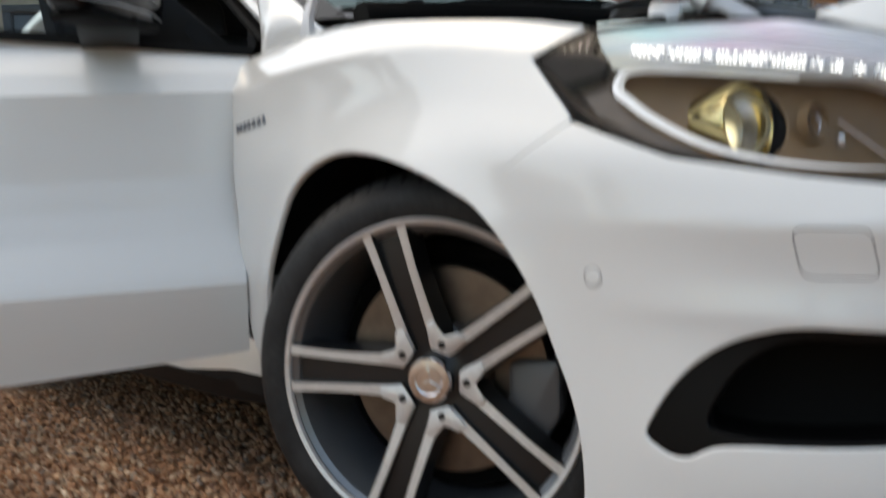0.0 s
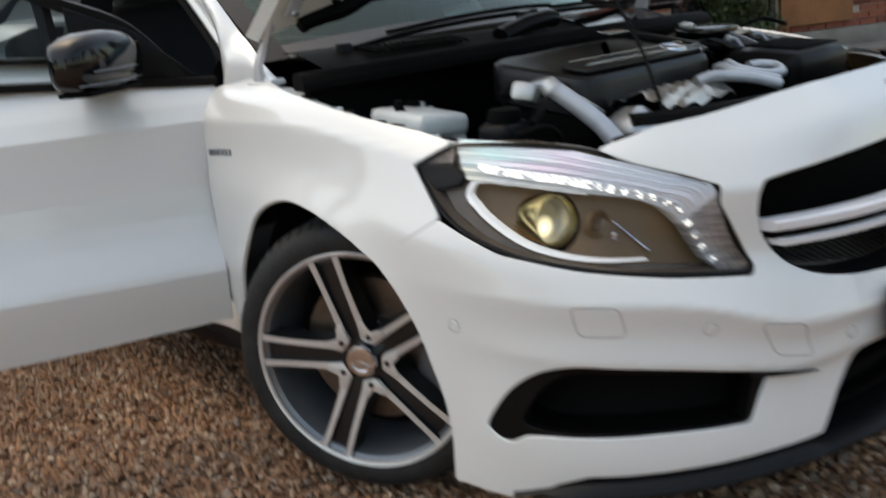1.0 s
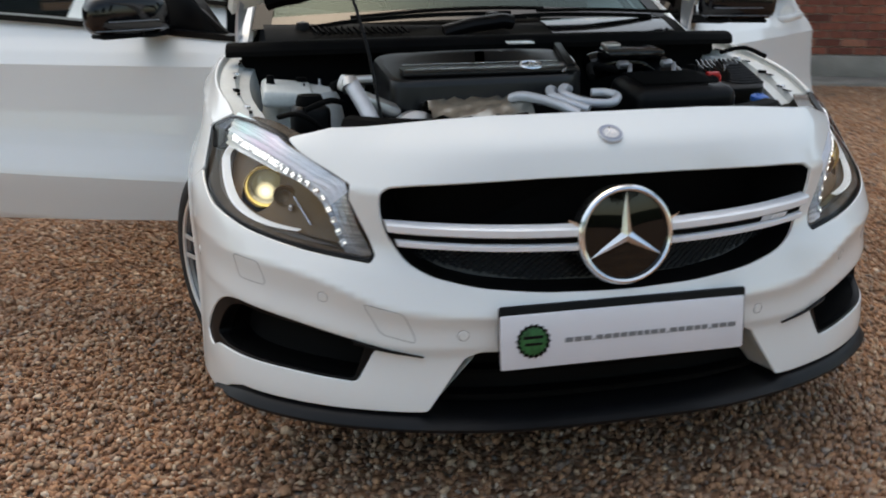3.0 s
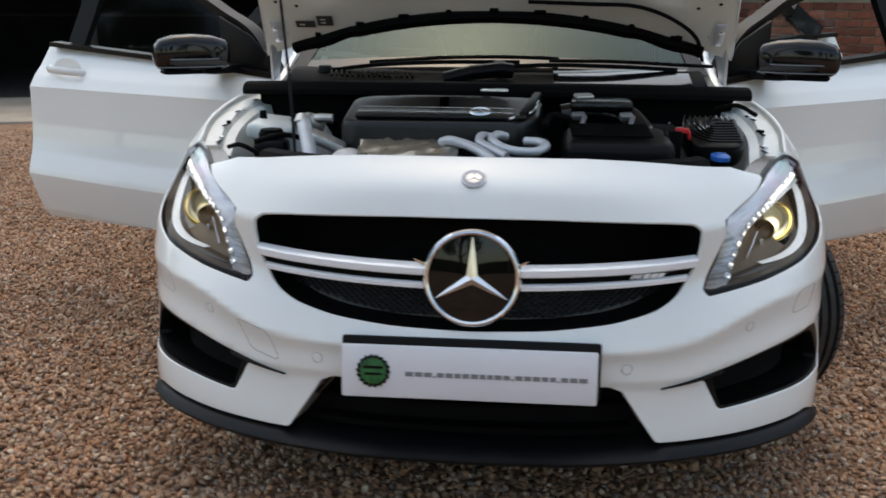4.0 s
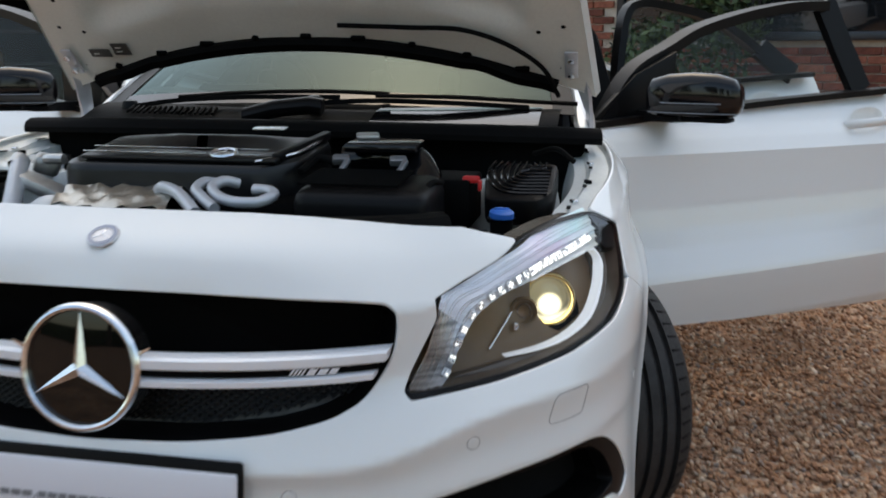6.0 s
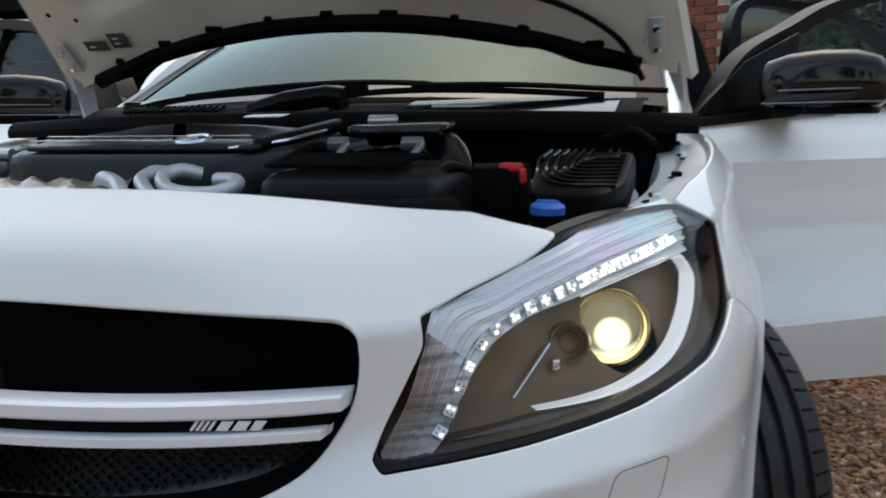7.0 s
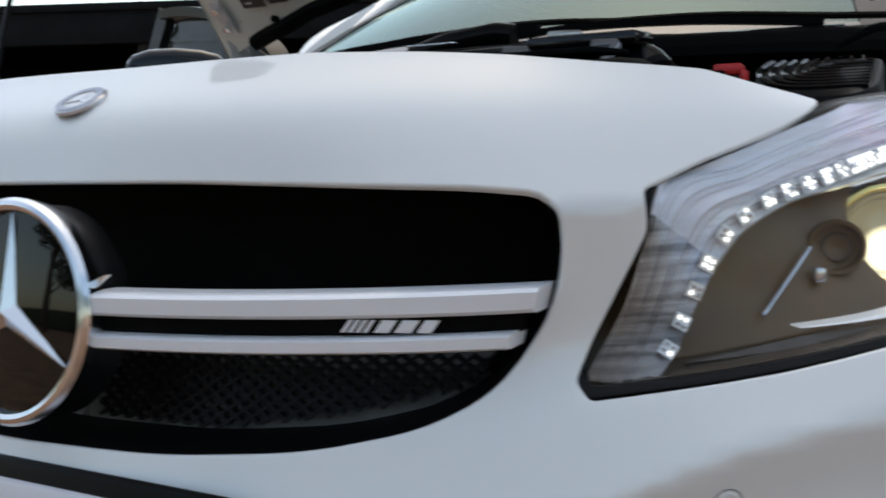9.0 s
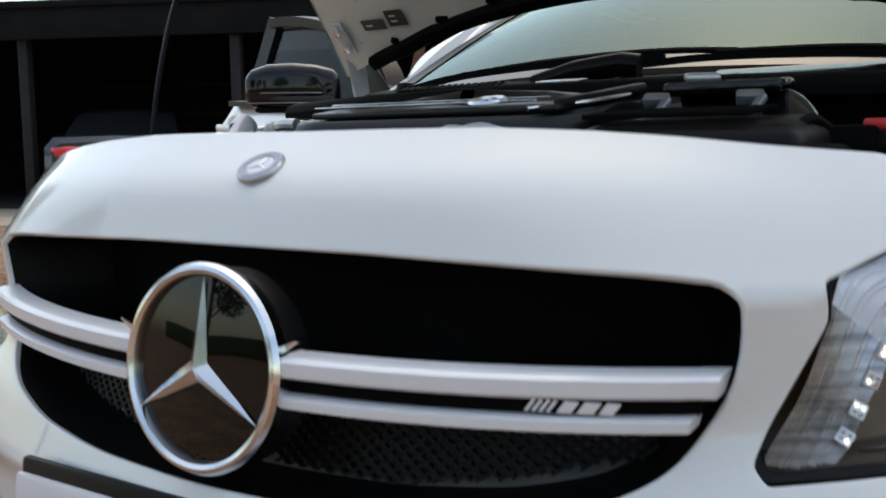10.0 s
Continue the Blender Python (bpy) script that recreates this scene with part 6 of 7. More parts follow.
    part("mirror_foot", place(own), SATIN_BLACK, d)
    turn = pose(mu, mo, 0.974, 0, 0, 58)
    rows = []
    for o, w, h, dz in ((-0.128, 0.018, 0.020, -0.004), (-0.124, 0.034, 0.036, -0.003), (-0.110, 0.044, 0.050, -0.001), (-0.065, 0.050, 0.060, 0.001), (0.0, 0.053, 0.064, 0.002), (0.065, 0.050, 0.061, 0.001), (0.108, 0.042, 0.050, -0.002), (0.123, 0.030, 0.034, -0.004), (0.128, 0.016, 0.018, -0.005)):
        r = []
        for k in range(28):
            a = 2 * math.pi * k / 28
            c, s = math.cos(a), math.sin(a)
            r.append(turn @ Vector((o, w * abs(c) ** 0.6 * (1 if c > 0 else -1), dz + h * abs(s) ** 0.6 * (1 if s > 0 else -1))))
        rows.append(r)
    own = shell(rows, None, closed_u=True, caps=True)
    mir = part("mirror_shell", place(own), GLOSS_BLACK, d, "gloss black door mirror", sharp=60)
    for z, e in ((-0.016, 0.0535), (-0.042, 0.050)):
        own = sweep([turn @ Vector(v) for v in smooth_path([(-0.12, 0.030, z), (-0.065, e - 0.003, z), (0, e, z), (0.065, e - 0.003, z), (0.12, 0.030, z)], 4)], ring(0.0016, 8))
        part("trim_line", place(own), ALLOY_GREY, mir, "thin grey line")
    own = box((0.20, 0.08, 0.012), (0, 0, -0.060), 0.005)
    own.transform(turn)
    part("mirror_base", place(own), MATT_BLACK, mir)
    own = box((0.165, 0.004, 0.078), (0, -0.0500, 0.002), 0.0015)
    own.transform(turn)
    part("mirror_glass", place(own), CHROME, mir)
    return d


door(-1, (0.840, 1.41), 68.0, 1.11, False, 0.175, 0.085)
door(1, (0.832, 1.41), 54.0, 1.14, False, 0.145, 0.060)
door(-1, (0.840, 2.44), 52.0, 0.84, True)
door(1, (0.850, 2.44), 66.0, 0.84, True)

# wing badges: short slanted bars
for side in (-1, 1):
    for k, (s, w) in enumerate(((1.915, 0.010), (1.902, 0.010), (1.886, 0.014), (1.868, 0.014), (1.848, 0.014), (1.828, 0.014), (1.808, 0.010))):
        part("wing_badge_bar", skin_band([(side * (s - 0.002), 0.727 + 0.0014 * k), (side * (s + 0.002), 0.741 + 0.0012 * k)], w * 0.75, 0.003, 0.0003, 1), BADGE_GREY, car, "small dark chrome badge bar")

# ---- the yard ----
def palette(mat, stops, source="island", scale=1.0):
    """Drives a material's colour by a random value a piece (or by cells of a texture) through a ramp."""
    n, l = mat.node_tree.nodes, mat.node_tree.links
    ramp = n.new("ShaderNodeValToRGB")
    ramp.color_ramp.interpolation = "LINEAR"
    while len(ramp.color_ramp.elements) < len(stops):
        ramp.color_ramp.elements.new(0.5)
    for e, (p, c) in zip(ramp.color_ramp.elements, stops):
        e.position, e.color = p, (*c, 1)
    if source == "island":
        l.new(n.new("ShaderNodeNewGeometry").outputs["Random Per Island"], ramp.inputs["Fac"])
    elif source == "object":
        l.new(n.new("ShaderNodeObjectInfo").outputs["Random"], ramp.inputs["Fac"])
    return ramp


STONES = [(0.0, (0.138, 0.067, 0.038)), (0.15, (0.338, 0.165, 0.086)), (0.3, (0.450, 0.250, 0.138)), (0.42, (0.250, 0.120, 0.066)), (0.55, (0.475, 0.323, 0.210)), (0.66, (0.312, 0.189, 0.126)), (0.76, (0.413, 0.213, 0.106)), (0.86, (0.213, 0.177, 0.156)), (0.94, (0.525, 0.366, 0.240)), (1.0, (0.625, 0.500, 0.384))]
GRAVEL_STONE = material("gravel_stone", (0.3, 0.2, 0.12), 0.72, bump=0.3, bump_scale=300)


def tint_by(mat, ramp, fine=0.25, scale=140.0, gain=1.0):
    n, l = mat.node_tree.nodes, mat.node_tree.links
    b = n["Principled BSDF"]
    co = n.new("ShaderNodeTexCoord")
    t = n.new("ShaderNodeTexNoise")
    t.inputs["Scale"].default_value = scale
    l.new(co.outputs["Object"], t.inputs["Vector"])
    r = n.new("ShaderNodeMapRange")
    r.inputs["From Min"].default_value, r.inputs["From Max"].default_value = 0.3, 0.7
    r.inputs["To Min"].default_value, r.inputs["To Max"].default_value = gain - fine, gain + fine
    l.new(t.outputs["Fac"], r.inputs["Value"])
    m = n.new("ShaderNodeVectorMath")
    m.operation = "SCALE"
    l.new(ramp.outputs["Color"], m.inputs[0])
    l.new(r.outputs["Result"], m.inputs["Scale"])
    l.new(m.outputs["Vector"], b.inputs["Base Color"])


tint_by(GRAVEL_STONE, palette(GRAVEL_STONE, STONES))

# ground sheet with the same stones as cells
GROUND = material("gravel_ground", (0.25, 0.17, 0.1), 0.85)
_n, _l = GROUND.node_tree.nodes, GROUND.node_tree.links
_co = _n.new("ShaderNodeTexCoord")
_v = _n.new("ShaderNodeTexVoronoi")
_v.inputs["Scale"].default_value = 58.0
_l.new(_co.outputs["Object"], _v.inputs["Vector"])
_ramp = palette(GROUND, STONES, "none")
_sep = _n.new("ShaderNodeSeparateColor")
_l.new(_v.outputs["Color"], _sep.inputs["Color"])
_l.new(_sep.outputs["Red"], _ramp.inputs["Fac"])
tint_by(GROUND, _ramp, 0.28, 3.0, 0.84)
_b = _n.new("ShaderNodeBump")
_b.inputs["Strength"].default_value, _b.inputs["Distance"].default_value = 1.0, 0.012
_b.invert = True
_l.new(_v.outputs["Distance"], _b.inputs["Height"])
_l.new(_b.outputs["Normal"], _n["Principled BSDF"].inputs["Normal"])
_xs = sorted(set([-400, -120, -40, -15] + list(np.linspace(-6, 6, 25)) + [15, 40, 120, 400]))
own = shell([[(x, y, 0.004 * math.sin(x * 1.7 + y) + 0.004 * math.sin(y * 2.3 - x * 0.6) if abs(x) < 7 and abs(y) < 7 else 0.0) for x in _xs] for y in _xs])
ground = part("ground", own, GROUND, None)
tagged(ground, "brown and buff gravel yard", "ground", kind="structure")

# loose stones, thickest where the yard is seen closest
_rng = np.random.default_rng(7)
_ico = bmesh.new()
bmesh.ops.create_icosphere(_ico, subdivisions=1, radius=1.0)
_iv = np.array([v.co[:] for v in _ico.verts])
_if = np.array([[v.index for v in f.verts] for f in _ico.faces])
_ico.free()
_bands = ((-2.9, -0.9, -0.2, 2.6, 32000), (-0.9, 1.0, -0.75, 0.5, 10000), (0.7, 3.4, -0.3, 2.2, 25000), (-3.0, 3.2, -1.3, -0.3, 14000), (-0.9, 0.9, 0.5, 1.6, 2000), (-0.92, -0.4, 0.5, 3.0, 4200), (0.4, 0.72, 0.5, 3.0, 2600))
_c = []
for x0, x1, y0, y1, k in _bands:
    _c.append(np.stack([_rng.uniform(x0, x1, k), _rng.uniform(y0, y1, k)], 1))
# thinning out with distance
for x0, x1, y0, y1, k in ((0.7, 5.5, 2.2, 6.5, 26000), (-5.0, -0.9, 2.6, 6.5, 20000)):
    _c.append(np.stack([_rng.uniform(x0, x1, k), y0 + (y1 - y0) * (1 - np.sqrt(_rng.random(k)))], 1))
_c = np.concatenate(_c)
_r = _rng.uniform(0.0048, 0.0100, len(_c)) * np.where(_rng.random(len(_c)) < 0.06, 1.45, 1.0)
_sc = np.stack([_rng.uniform(0.8, 1.5, len(_c)), _rng.uniform(0.7, 1.1, len(_c)), _rng.uniform(0.45, 0.8, len(_c))], 1) * _r[:, None]
_q = _rng.normal(size=(len(_c), 4))
_q[:, 1:3] *= 0.45
_q /= np.linalg.norm(_q, axis=1)[:, None]
w, x, y, z = _q.T
_R = np.stack([np.stack([1 - 2 * (y * y + z * z), 2 * (x * y - z * w), 2 * (x * z + y * w)], 1), np.stack([2 * (x * y + z * w), 1 - 2 * (x * x + z * z), 2 * (y * z - x * w)], 1), np.stack([2 * (x * z - y * w), 2 * (y * z + x * w), 1 - 2 * (x * x + y * y)], 1)], 1)
_jit = _iv[None] * (1 + _rng.normal(0, 0.16, (len(_c), len(_iv), 1)))
_pv = np.einsum("nij,nkj->nki", _R, _jit * _sc[:, None, :])
_pv[:, :, 0] += _c[:, 0:1]
_pv[:, :, 1] += _c[:, 1:2]
_pv[:, :, 2] += (_rng.uniform(0.0, 0.009, len(_c)) + 0.005)[:, None]
_me = bpy.data.meshes.new("loose_stones")
_nv, _nf = len(_c) * len(_iv), len(_c) * len(_if)
_me.vertices.add(_nv)
_me.vertices.foreach_set("co", _pv.reshape(-1))
_faces = (_if[None] + (np.arange(len(_c)) * len(_iv))[:, None, None]).reshape(-1, 3)
_me.loops.add(_nf * 3)
_me.loops.foreach_set("vertex_index", _faces.reshape(-1).astype(np.int32))
_me.polygons.add(_nf)
_me.polygons.foreach_set("loop_start", (np.arange(_nf) * 3).astype(np.int32))
_me.update(calc_edges=True)
_me.materials.append(GRAVEL_STONE)
tagged(new("loose_stones", _me), "loose brown, buff and grey pea gravel", "gravel", kind="stuff")

# brick building with a concrete plinth, set slightly askew behind the car
WALL = pose(2.2, 7.5, 0, 0, 0, math.degrees(math.atan2(-0.447, 0.894)))
BRICK = material("red_brick", (0.30, 0.10, 0.06), 0.85, bump=0.5, bump_scale=90)
tint_by(BRICK, palette(BRICK, [(0.0, (0.12, 0.035, 0.022)), (0.3, (0.25, 0.075, 0.045)), (0.6, (0.32, 0.105, 0.06)), (0.85, (0.20, 0.06, 0.04)), (1.0, (0.38, 0.15, 0.09))], "object"), 0.3, 30.0)
BRICKS = material("red_brick_far", (0.30, 0.10, 0.06), 0.85, bump=0.5, bump_scale=90)
tint_by(BRICKS, palette(BRICKS, [(0.0, (0.12, 0.035, 0.022)), (0.3, (0.25, 0.075, 0.045)), (0.6, (0.32, 0.105, 0.06)), (0.85, (0.20, 0.06, 0.04)), (1.0, (0.38, 0.15, 0.09))]), 0.3, 30.0)
MORTAR = material("pale_mortar", (0.52, 0.46, 0.38), 0.95, vary=0.2, vary_scale=8, bump=0.5)
CONCRETE = material("grey_concrete", (0.25, 0.23, 0.20), 0.9, vary=0.2, vary_scale=4, fine=0.2, bump=0.4, bump_scale=70)
WOOD = material("orange_timber", (0.33, 0.145, 0.06), 0.6, vary=0.25, vary_scale=3, fine=0.15, fine_scale=50)
# black timber, darkened further so that the carport's shaded bays go black
BLACK_TIMBER = material("darkened_black_timber", (0.006, 0.006, 0.0065), 0.85, spec=0.2, vary=0.4, vary_scale=3, bump=0.3)
BROWN_TIMBER = material("brown_timber", (0.16, 0.075, 0.035), 0.7, vary=0.3, vary_scale=6)
DARK_FRAME = material("dark_blue_grey_frame", (0.018, 0.020, 0.026), 0.4, coat=0.3, vary=0.2)
DARK_GLASS = material("dark_window_glass", (0.010, 0.012, 0.014), 0.05, coat=1.0)
house = thing("brick_building", "low red brick building with a concrete plinth", "building", WALL)
part("wall", box((14.0, 0.24, 2.9), (4.0, 0.135, 1.45)), MORTAR, house, "pale mortar behind the bricks")
part("plinth", box((14.1, 0.10, 0.22), (4.0, -0.035, 0.11), 0.01), CONCRETE, house, "grey concrete plinth")
part("footing", box((14.3, 0.5, 0.06), (4.0, -0.30, 0.0), 0.01), CONCRETE, house)
part("roof_slab", box((15.0, 6.0, 0.12), (4.0, 2.4, 2.95), 0.02), BLACK_TIMBER, house, "dark roof edge")
part("side_wall", box((0.24, 5.0, 2.9), (-3.0, 2.6, 1.45)), MORTAR, house)
# openings along the wall: dark window over the bricks, dark door, timber board
for a, b, z0, z1, nm in ((-1.6, 1.05, 1.28, 2.3, "window"), (5.0, 6.15, 0.25, 2.3, "door")):
    w = part(nm, box((b - a, 0.06, z1 - z0), ((a + b) / 2, -0.005, (z0 + z1) / 2), 0.01), DARK_GLASS, house, "dark glazed " + nm)
    for x in (a, (a + b) / 2, b):
        part("frame_post", box((0.07, 0.09, z1 - z0), (x, -0.02, (z0 + z1) / 2), 0.008), DARK_FRAME, w)
    for z in (z0, z1):
        part("frame_rail", box((b - a + 0.07, 0.09, 0.07), ((a + b) / 2, -0.022, z), 0.008), DARK_FRAME, w)
# timber board with a green shield mark
board = part("timber_board", box((0.92, 0.05, 2.0), (6.72, -0.03, 1.30), 0.006), WOOD, house, "orange timber board with a green shield")
part("shield", prism(rounded([(-0.16, 0.15), (0.16, 0.15), (0.16, -0.02), (0.0, -0.18), (-0.16, -0.02)], 0.03), 0.012, pose(6.74, -0.058, 1.36, 90, 0, 0), 0.002), material("green_sign_paint", (0.02, 0.14, 0.085), 0.4, vary=0.3, vary_scale=12), board, "green shield with pale leaves")
own = bmesh.new()
for k in range(15):
    a = radians(200 + 140 * k / 14)
    box((0.035, 0.010, 0.055), (6.74 + 0.205 * math.cos(a) * 1.05, -0.062, 1.38 + 0.205 * math.sin(a)), 0.004, (0, -math.degrees(a) + 40, 0), own)
part("leaf_wreath", own, material("pale_sign_paint", (0.42, 0.42, 0.34), 0.5), board)
for k in range(3):
    part("sign_bar", box((0.20 - 0.03 * k, 0.008, 0.028), (6.74, -0.073, 1.45 - 0.07 * k), 0.002), bpy.data.materials["pale_sign_paint"], board)
# bricks: those nearest the car as pieces of their own, the rest in one
_bm = bmesh.new()
bmesh.ops.create_cube(_bm, size=1.0, matrix=Matrix.Diagonal((0.214, 0.03, 0.064, 1)))
bmesh.ops.bevel(_bm, geom=_bm.edges[:], offset=0.004, segments=1, affect="EDGES")
_brick = bpy.data.meshes.new("brick")
_bm.to_mesh(_brick)
_bm.free()
_brick.materials.append(BRICK)
_half = _brick
_bv = np.array([v.co[:] for v in _brick.vertices])
_bf = [tuple(p.vertices) for p in _brick.polygons]
_verts, _fcs, _count = [], [], 0
for row in range(36):
    z = 0.2575 + 0.075 * row
    for col in range(-14, 50):
        x = col * 0.225 + (0.1125 if row % 2 else 0.0)
        blocked = (-1.75 < x < 1.2 and 1.22 < z < 2.36) or (4.85 < x < 6.3 and z < 2.36) or (6.2 < x < 7.24 and 0.28 < z < 2.33)
        if blocked or z > 2.85:
            continue
        if _count < 290 and -0.6 < x < 1.75 and 0.2 < z < 1.9:
            o = new("brick", _brick)
            o.parent = house
            o.matrix_local = pose(x, 0.004 + _rng.uniform(-0.002, 0.002), z, 0, _rng.uniform(-0.4, 0.4), 0)
            _count += 1
        else:
            k = len(_verts)
            _verts += [tuple(p) for p in (_bv + np.array([x, 0.004 + _rng.uniform(-0.002, 0.002), z]))]
            _fcs += [tuple(i + k for i in f) for f in _bf]
_rest = raw("brickwork", _verts, _fcs, BRICKS, house)
_rest.data.polygons.foreach_set("use_smooth", [False] * len(_rest.data.polygons))
_rest["kind"] = "stuff"

# open black timber carport with a concrete apron
CAR_M = pose(-8.0, 8.2, 0, 0, 0, math.degrees(math.atan2(0.40, 0.917)))
carport = thing("carport", "open-fronted black timber carport with dark bays", "carport", CAR_M)
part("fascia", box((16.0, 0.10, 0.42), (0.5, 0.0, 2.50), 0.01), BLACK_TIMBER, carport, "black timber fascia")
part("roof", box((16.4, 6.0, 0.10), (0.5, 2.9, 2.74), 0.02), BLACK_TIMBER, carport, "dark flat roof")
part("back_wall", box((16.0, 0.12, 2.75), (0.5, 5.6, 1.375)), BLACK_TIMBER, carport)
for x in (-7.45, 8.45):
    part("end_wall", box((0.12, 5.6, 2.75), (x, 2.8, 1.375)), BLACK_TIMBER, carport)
for x in (-6.0, -3.0, 0.0, 3.0, 6.0):
    part("post", box((0.14, 0.14, 2.35), (x, 0.12, 1.17), 0.01), material("dark_post", (0.014, 0.013, 0.013), 0.8, vary=0.3) if x == -6.0 else bpy.data.materials["dark_post"], carport, "dark timber post")
for k in range(3):
    part("cross_rail", box((16.0, 0.06, 0.05), (0.5, 5.5, 0.95 + 0.55 * k), 0.005), bpy.data.materials["dark_post"], carport)
for k in range(10):
    part("slat", box((1.3, 0.03, 0.10), (6.35, 0.9, 0.55 + 0.125 * k), 0.006), BROWN_TIMBER, carport, "brown timber slat")
part("brace", box((0.12, 0.10, 0.9), (2.4, 0.2, 1.95), 0.01, (0, 14, 0)), BROWN_TIMBER, carport)
part("crate", box((0.5, 0.35, 0.45), (1.05, 1.2, 0.90), 0.01), BROWN_TIMBER, carport)
apron = part("apron", box((17.0, 2.6, 0.05), (0.5, -1.2, -0.005), 0.008), material("pale_concrete_apron", (0.36, 0.31, 0.25), 0.9, vary=0.2, vary_scale=1.5, fine=0.15, bump=0.3), None)
apron.matrix_world = CAR_M
tagged(apron, "pale worn concrete apron before the carport", "apron", kind="structure")
# floor colour holds the shade under the roof
part("bay_floor", box((15.8, 5.4, 0.04), (0.5, 2.8, 0.0)), material("floor_with_bay_shade", (0.025, 0.022, 0.02), 0.9, vary=0.3), carport)

# dark grey saloon parked in the carport, seen from behind
parked = thing("parked_saloon", "dark grey saloon with red rear lamps, parked", "car", pose(-8.72, 6.85, 0, 0, 0, 42))
GREY_PAINT = material("dark_grey_car_paint", (0.05, 0.052, 0.058), 0.25, metal=0.6, coat=1.0, vary=0.05)
RED_LAMP = material("red_lamp_plastic", (0.42, 0.01, 0.015), 0.2, coat=1.0, vary=0.5, vary_scale=9, emit=(1.0, 0.02, 0.03), emit_strength=0.06)


def saloon():
    secs = ((0.0, 0.74, 0.35, 0.90, 0.80), (0.06, 0.84, 0.25, 0.97, 0.86), (0.35, 0.90, 0.22, 1.00, 0.90), (0.9, 0.92, 0.2, 1.00, 0.90), (2.2, 0.93, 0.2, 0.97, 0.90), (3.6, 0.92, 0.2, 0.92, 0.88), (4.3, 0.86, 0.22, 0.82, 0.80), (4.6, 0.70, 0.3, 0.70, 0.70))
    rows = []
    for y, w, lo, hi, _ in secs:
        rows.append([Vector((x * w, y, z)) for x, z in ((-0.96, lo), (-1.0, 0.5), (-0.985, hi - 0.12), (-0.86, hi), (0, hi + 0.02), (0.86, hi), (0.985, hi - 0.12), (1.0, 0.5), (0.96, lo))])
    own = shell(rows)
    own.faces.new([own.verts.new(p) for p in rows[0]])
    part("body", own, GREY_PAINT, parked, "dark grey painted body")
    rows = []
    for y, w, z in ((0.50, 0.72, 1.0), (0.95, 0.62, 1.30), (1.6, 0.60, 1.42), (2.3, 0.62, 1.40), (3.2, 0.74, 0.97)):
        rows.append([Vector((x * w, y, zz)) for x, zz in ((-1.12, 0.97), (-1.0, z - 0.05), (0, z), (1.0, z - 0.05), (1.12, 0.97))])
    part("cabin_glass", shell(rows), DARK_GLASS, parked)
    for s in (-1, 1):
        part("tail_lamp", box((0.36, 0.10, 0.15), (s * 0.58, 0.02, 0.79), 0.045, (0, 0, s * 14), None, 3), RED_LAMP, parked, "red tail lamp")
        part("wheel", lathe([(0.0, 0.10), (0.22, 0.10), (0.31, 0.09), (0.33, 0.05), (0.33, -0.1)], pose(s * 0.80, 0.85, 0.33, 0, 90 * s, 0), 32), TYRE, parked)
        part("wheel", lathe([(0.0, 0.10), (0.22, 0.10), (0.31, 0.09), (0.33, 0.05), (0.33, -0.1)], pose(s * 0.80, 3.65, 0.33, 0, 90 * s, 0), 32), TYRE, parked)
    part("rear_bumper", box((1.70, 0.12, 0.20), (0, -0.01, 0.46), 0.05, (0, 0, 0), None, 3), GREY_PAINT, parked)
    part("bumper_insert", box((1.5, 0.06, 0.14), (0, -0.02, 0.30), 0.03), MATT_BLACK, parked)
    part("rear_plate", box((0.52, 0.012, 0.11), (0, -0.03, 0.76), 0.002), material("yellow_plate", (0.65, 0.42, 0.03), 0.4), parked, "yellow rear plate")
    part("plate_bar", box((0.40, 0.004, 0.06), (0, -0.038, 0.76)), INK, parked)


saloon()

# shrubs and trees of many leaves
def leaf_cloud(rng, blobs, n, size, mat, name, parent, label=""):
    blobs = np.array(blobs)
    k = rng.integers(0, len(blobs), n)
    d = rng.normal(size=(n, 3))
    d /= np.linalg.norm(d, axis=1)[:, None]
    c = blobs[k, :3] + d * (blobs[k, 3] * rng.uniform(0.45, 1.05, n))[:, None]
    u = rng.normal(size=(n, 3))
    u /= np.linalg.norm(u, axis=1)[:, None]
    v = np.cross(u, d)
    v /= np.linalg.norm(v, axis=1)[:, None]
    s = (rng.uniform(0.6, 1.3, n) * size)[:, None]
    q = np.stack([c - u * s, c + v * s * 0.45, c + u * s, c - v * s * 0.45], 1).reshape(-1, 3)
    return raw(name, q, [(4 * i, 4 * i + 1, 4 * i + 2, 4 * i + 3) for i in range(n)], mat, parent, label)


LEAF = material("green_leaves", (0.05, 0.09, 0.025), 0.65)
tint_by(LEAF, palette(LEAF, [(0.0, (0.012, 0.026, 0.008)), (0.5, (0.032, 0.062, 0.018)), (1.0, (0.06, 0.10, 0.03))]), 0.3, 3.0)
BARK = material("grey_bark", (0.10, 0.08, 0.06), 0.9, vary=0.3, bump=0.6, bump_scale=40)
shrub = thing("shrub", "dense dark green shrub against the wall", "shrub", pose(1.35, 7.0, 0))
for k in range(5):
    part("stem", tube([(0.05 * k - 0.1, 0, 0.0), (0.12 * k - 0.25, 0.05 * k - 0.1, 0.5), (0.22 * k - 0.45, 0.08 * k - 0.15, 1.0)], 0.018, n=6), BARK, shrub)
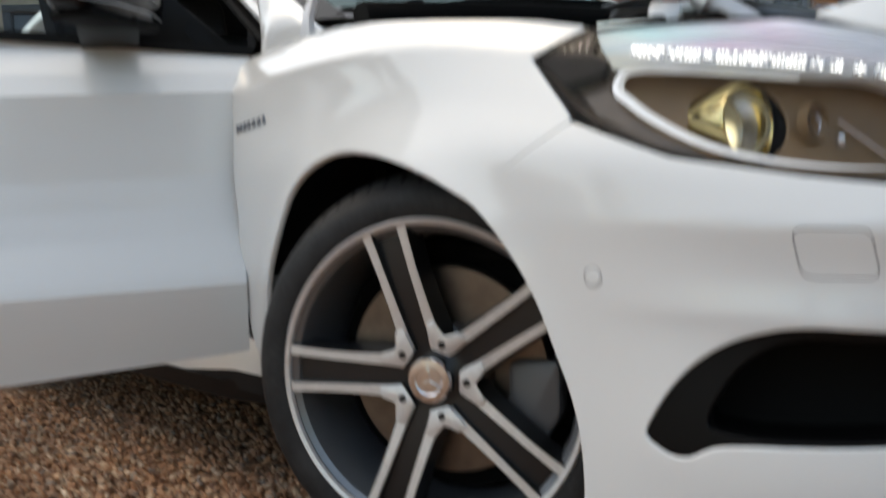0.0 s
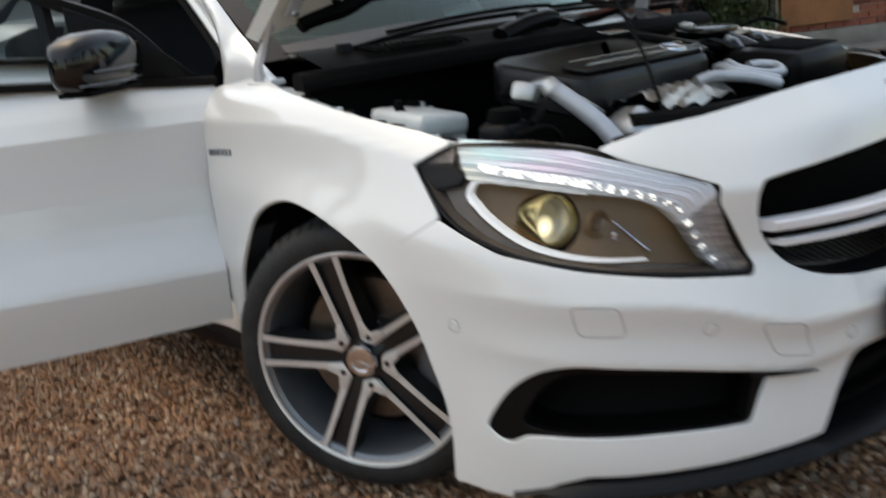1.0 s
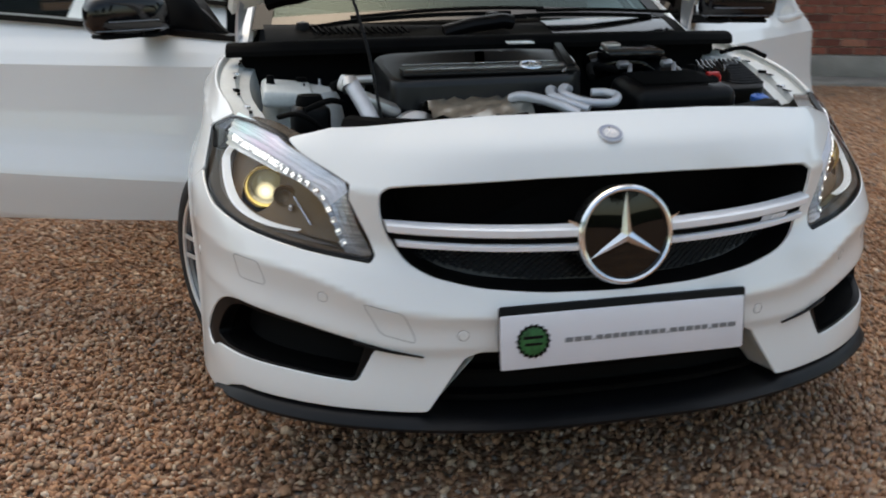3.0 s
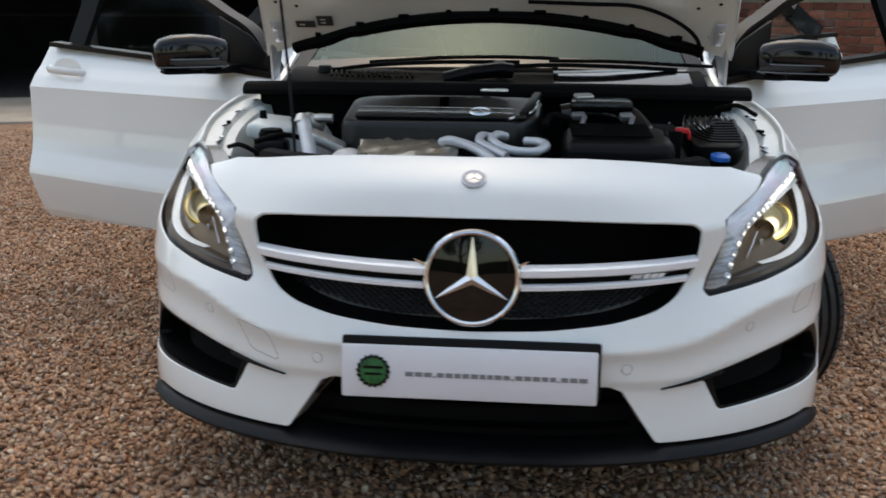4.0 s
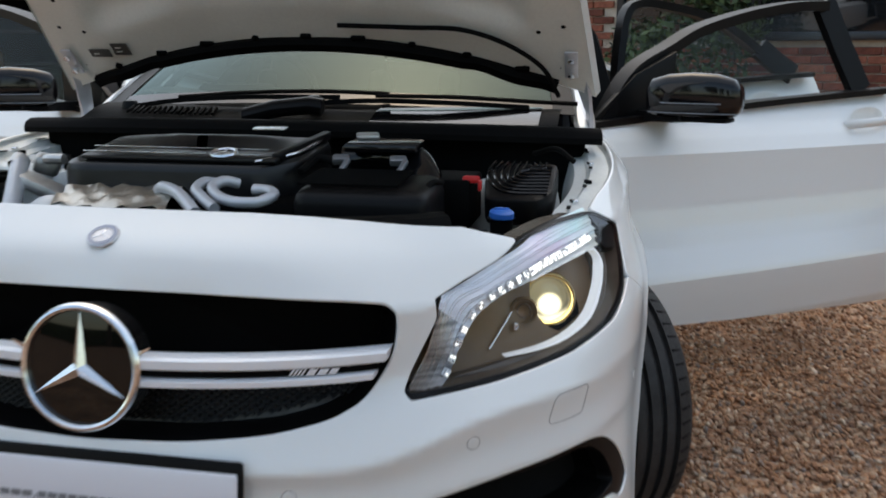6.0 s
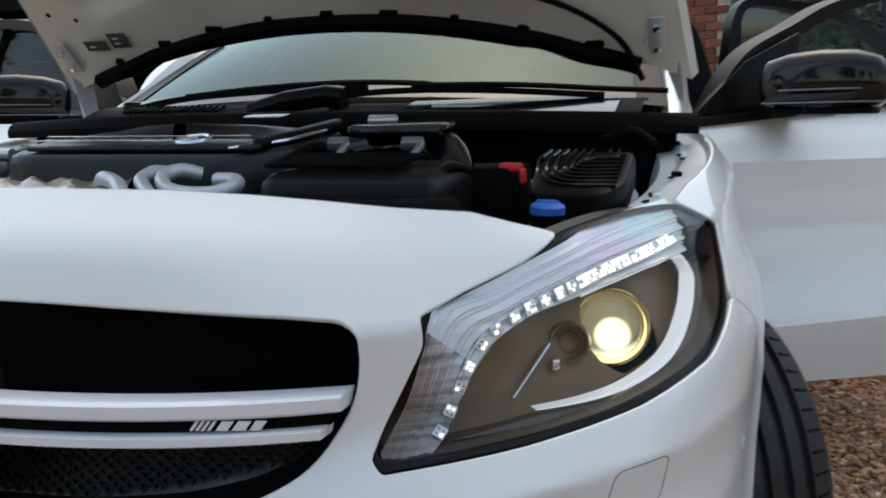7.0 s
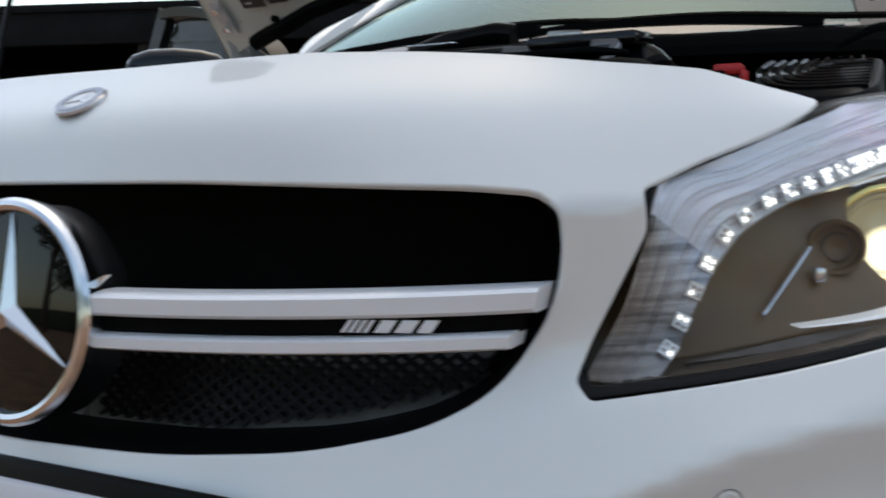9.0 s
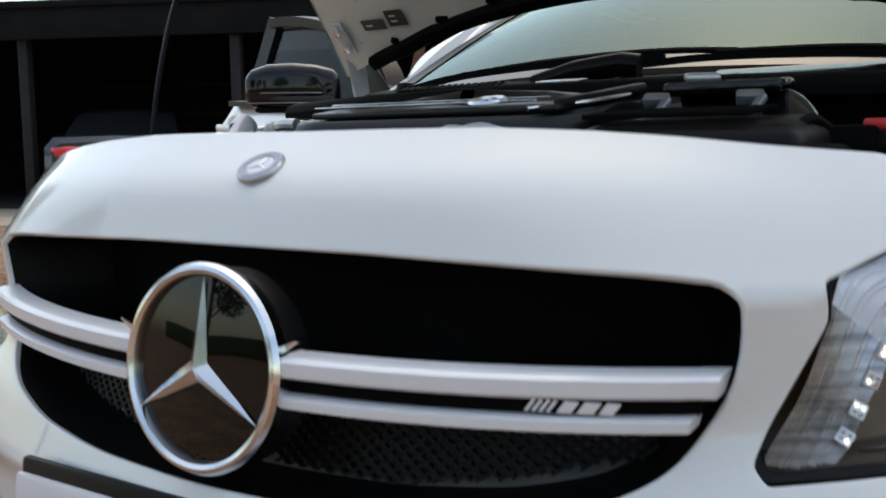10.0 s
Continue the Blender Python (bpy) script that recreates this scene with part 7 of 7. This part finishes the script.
leaf_cloud(np.random.default_rng(3), [(-0.35, 0, 0.55, 0.42), (0.1, 0.05, 0.7, 0.48), (0.45, 0, 0.6, 0.40), (-0.1, 0.1, 1.25, 0.42), (0.3, 0.0, 1.35, 0.36), (-0.4, 0.1, 1.1, 0.34), (0.1, 0, 1.75, 0.30)], 5200, 0.040, LEAF, "foliage", shrub, "small dark green leaves")
low = copy_thing(shrub, pose(7.0, 4.75, 0, 0, 0, 60))
low.scale = (0.9, 0.9, 0.62)


def tree(seed):
    rng = np.random.default_rng(seed)
    t = thing("tree", "broad leafy tree out of view, added for reflections", "tree", pose(0, 0, 0), "trees beyond the yard")
    h = 7.5
    part("trunk", sweep(smooth_path([(0, 0, -0.1), (0.1, 0.05, h * 0.3), (-0.05, 0.1, h * 0.6), (0.1, 0, h * 0.9)], 5), ring(0.28, 10), None, (0, 1, 0.1), True, list(np.linspace(1, 0.25, 16))), BARK, t)
    blobs = []
    for k in range(11):
        a, z, r = rng.uniform(0, 6.28), h * rng.uniform(0.42, 1.0), rng.uniform(0.8, 2.4)
        e = Vector((r * math.cos(a), r * math.sin(a), z))
        part("limb", sweep(smooth_path([(0.03, 0.06, z * 0.62), (e.x * 0.5, e.y * 0.5, z * 0.82), e], 4), ring(0.075, 7), None, (0.1, 0.2, 1), True, list(np.linspace(1, 0.3, 9))), BARK, t)
        blobs.append((e.x, e.y, e.z, rng.uniform(0.9, 1.6)))
    blobs.append((0, 0, h, 1.6))
    leaf_cloud(rng, blobs, 5200, 0.16, LEAF, "crown", t, "green leafy crown")
    return t


# unseen ring of trees, added for the car's paint and glass to reflect
_t0, _t1 = tree(11), tree(23)
_t0.matrix_world, _t1.matrix_world = pose(-9, -24, 0), pose(4, -30, 0, 0, 0, 40)
for k, (x, y, s, a) in enumerate(((-20, -20, 1.15, 10), (-14, -30, 1.3, 80), (-3, -27, 1.0, 150), (11, -25, 1.1, 200), (19, -19, 1.25, 260), (27, -10, 1.2, 300), (-27, -8, 1.2, 20), (32, 3, 1.3, 120), (-32, 6, 1.3, 90))):
    c = copy_thing(_t0 if k % 2 else _t1, pose(x, y, 0, 0, 0, a))
    c.scale = (s, s, s)
# unseen hedge, added to close the horizon behind these trees
HEDGE = part("hedge", box((90, 1.6, 2.0), (0, -33.5, 1.0), 0.3), material("dark_hedge", (0.03, 0.05, 0.018), 0.9, vary=0.5, vary_scale=1.5, bump=1.0, bump_scale=8), None)
tagged(HEDGE, "long dark green hedge out of view, added behind the trees", "hedge", kind="structure")
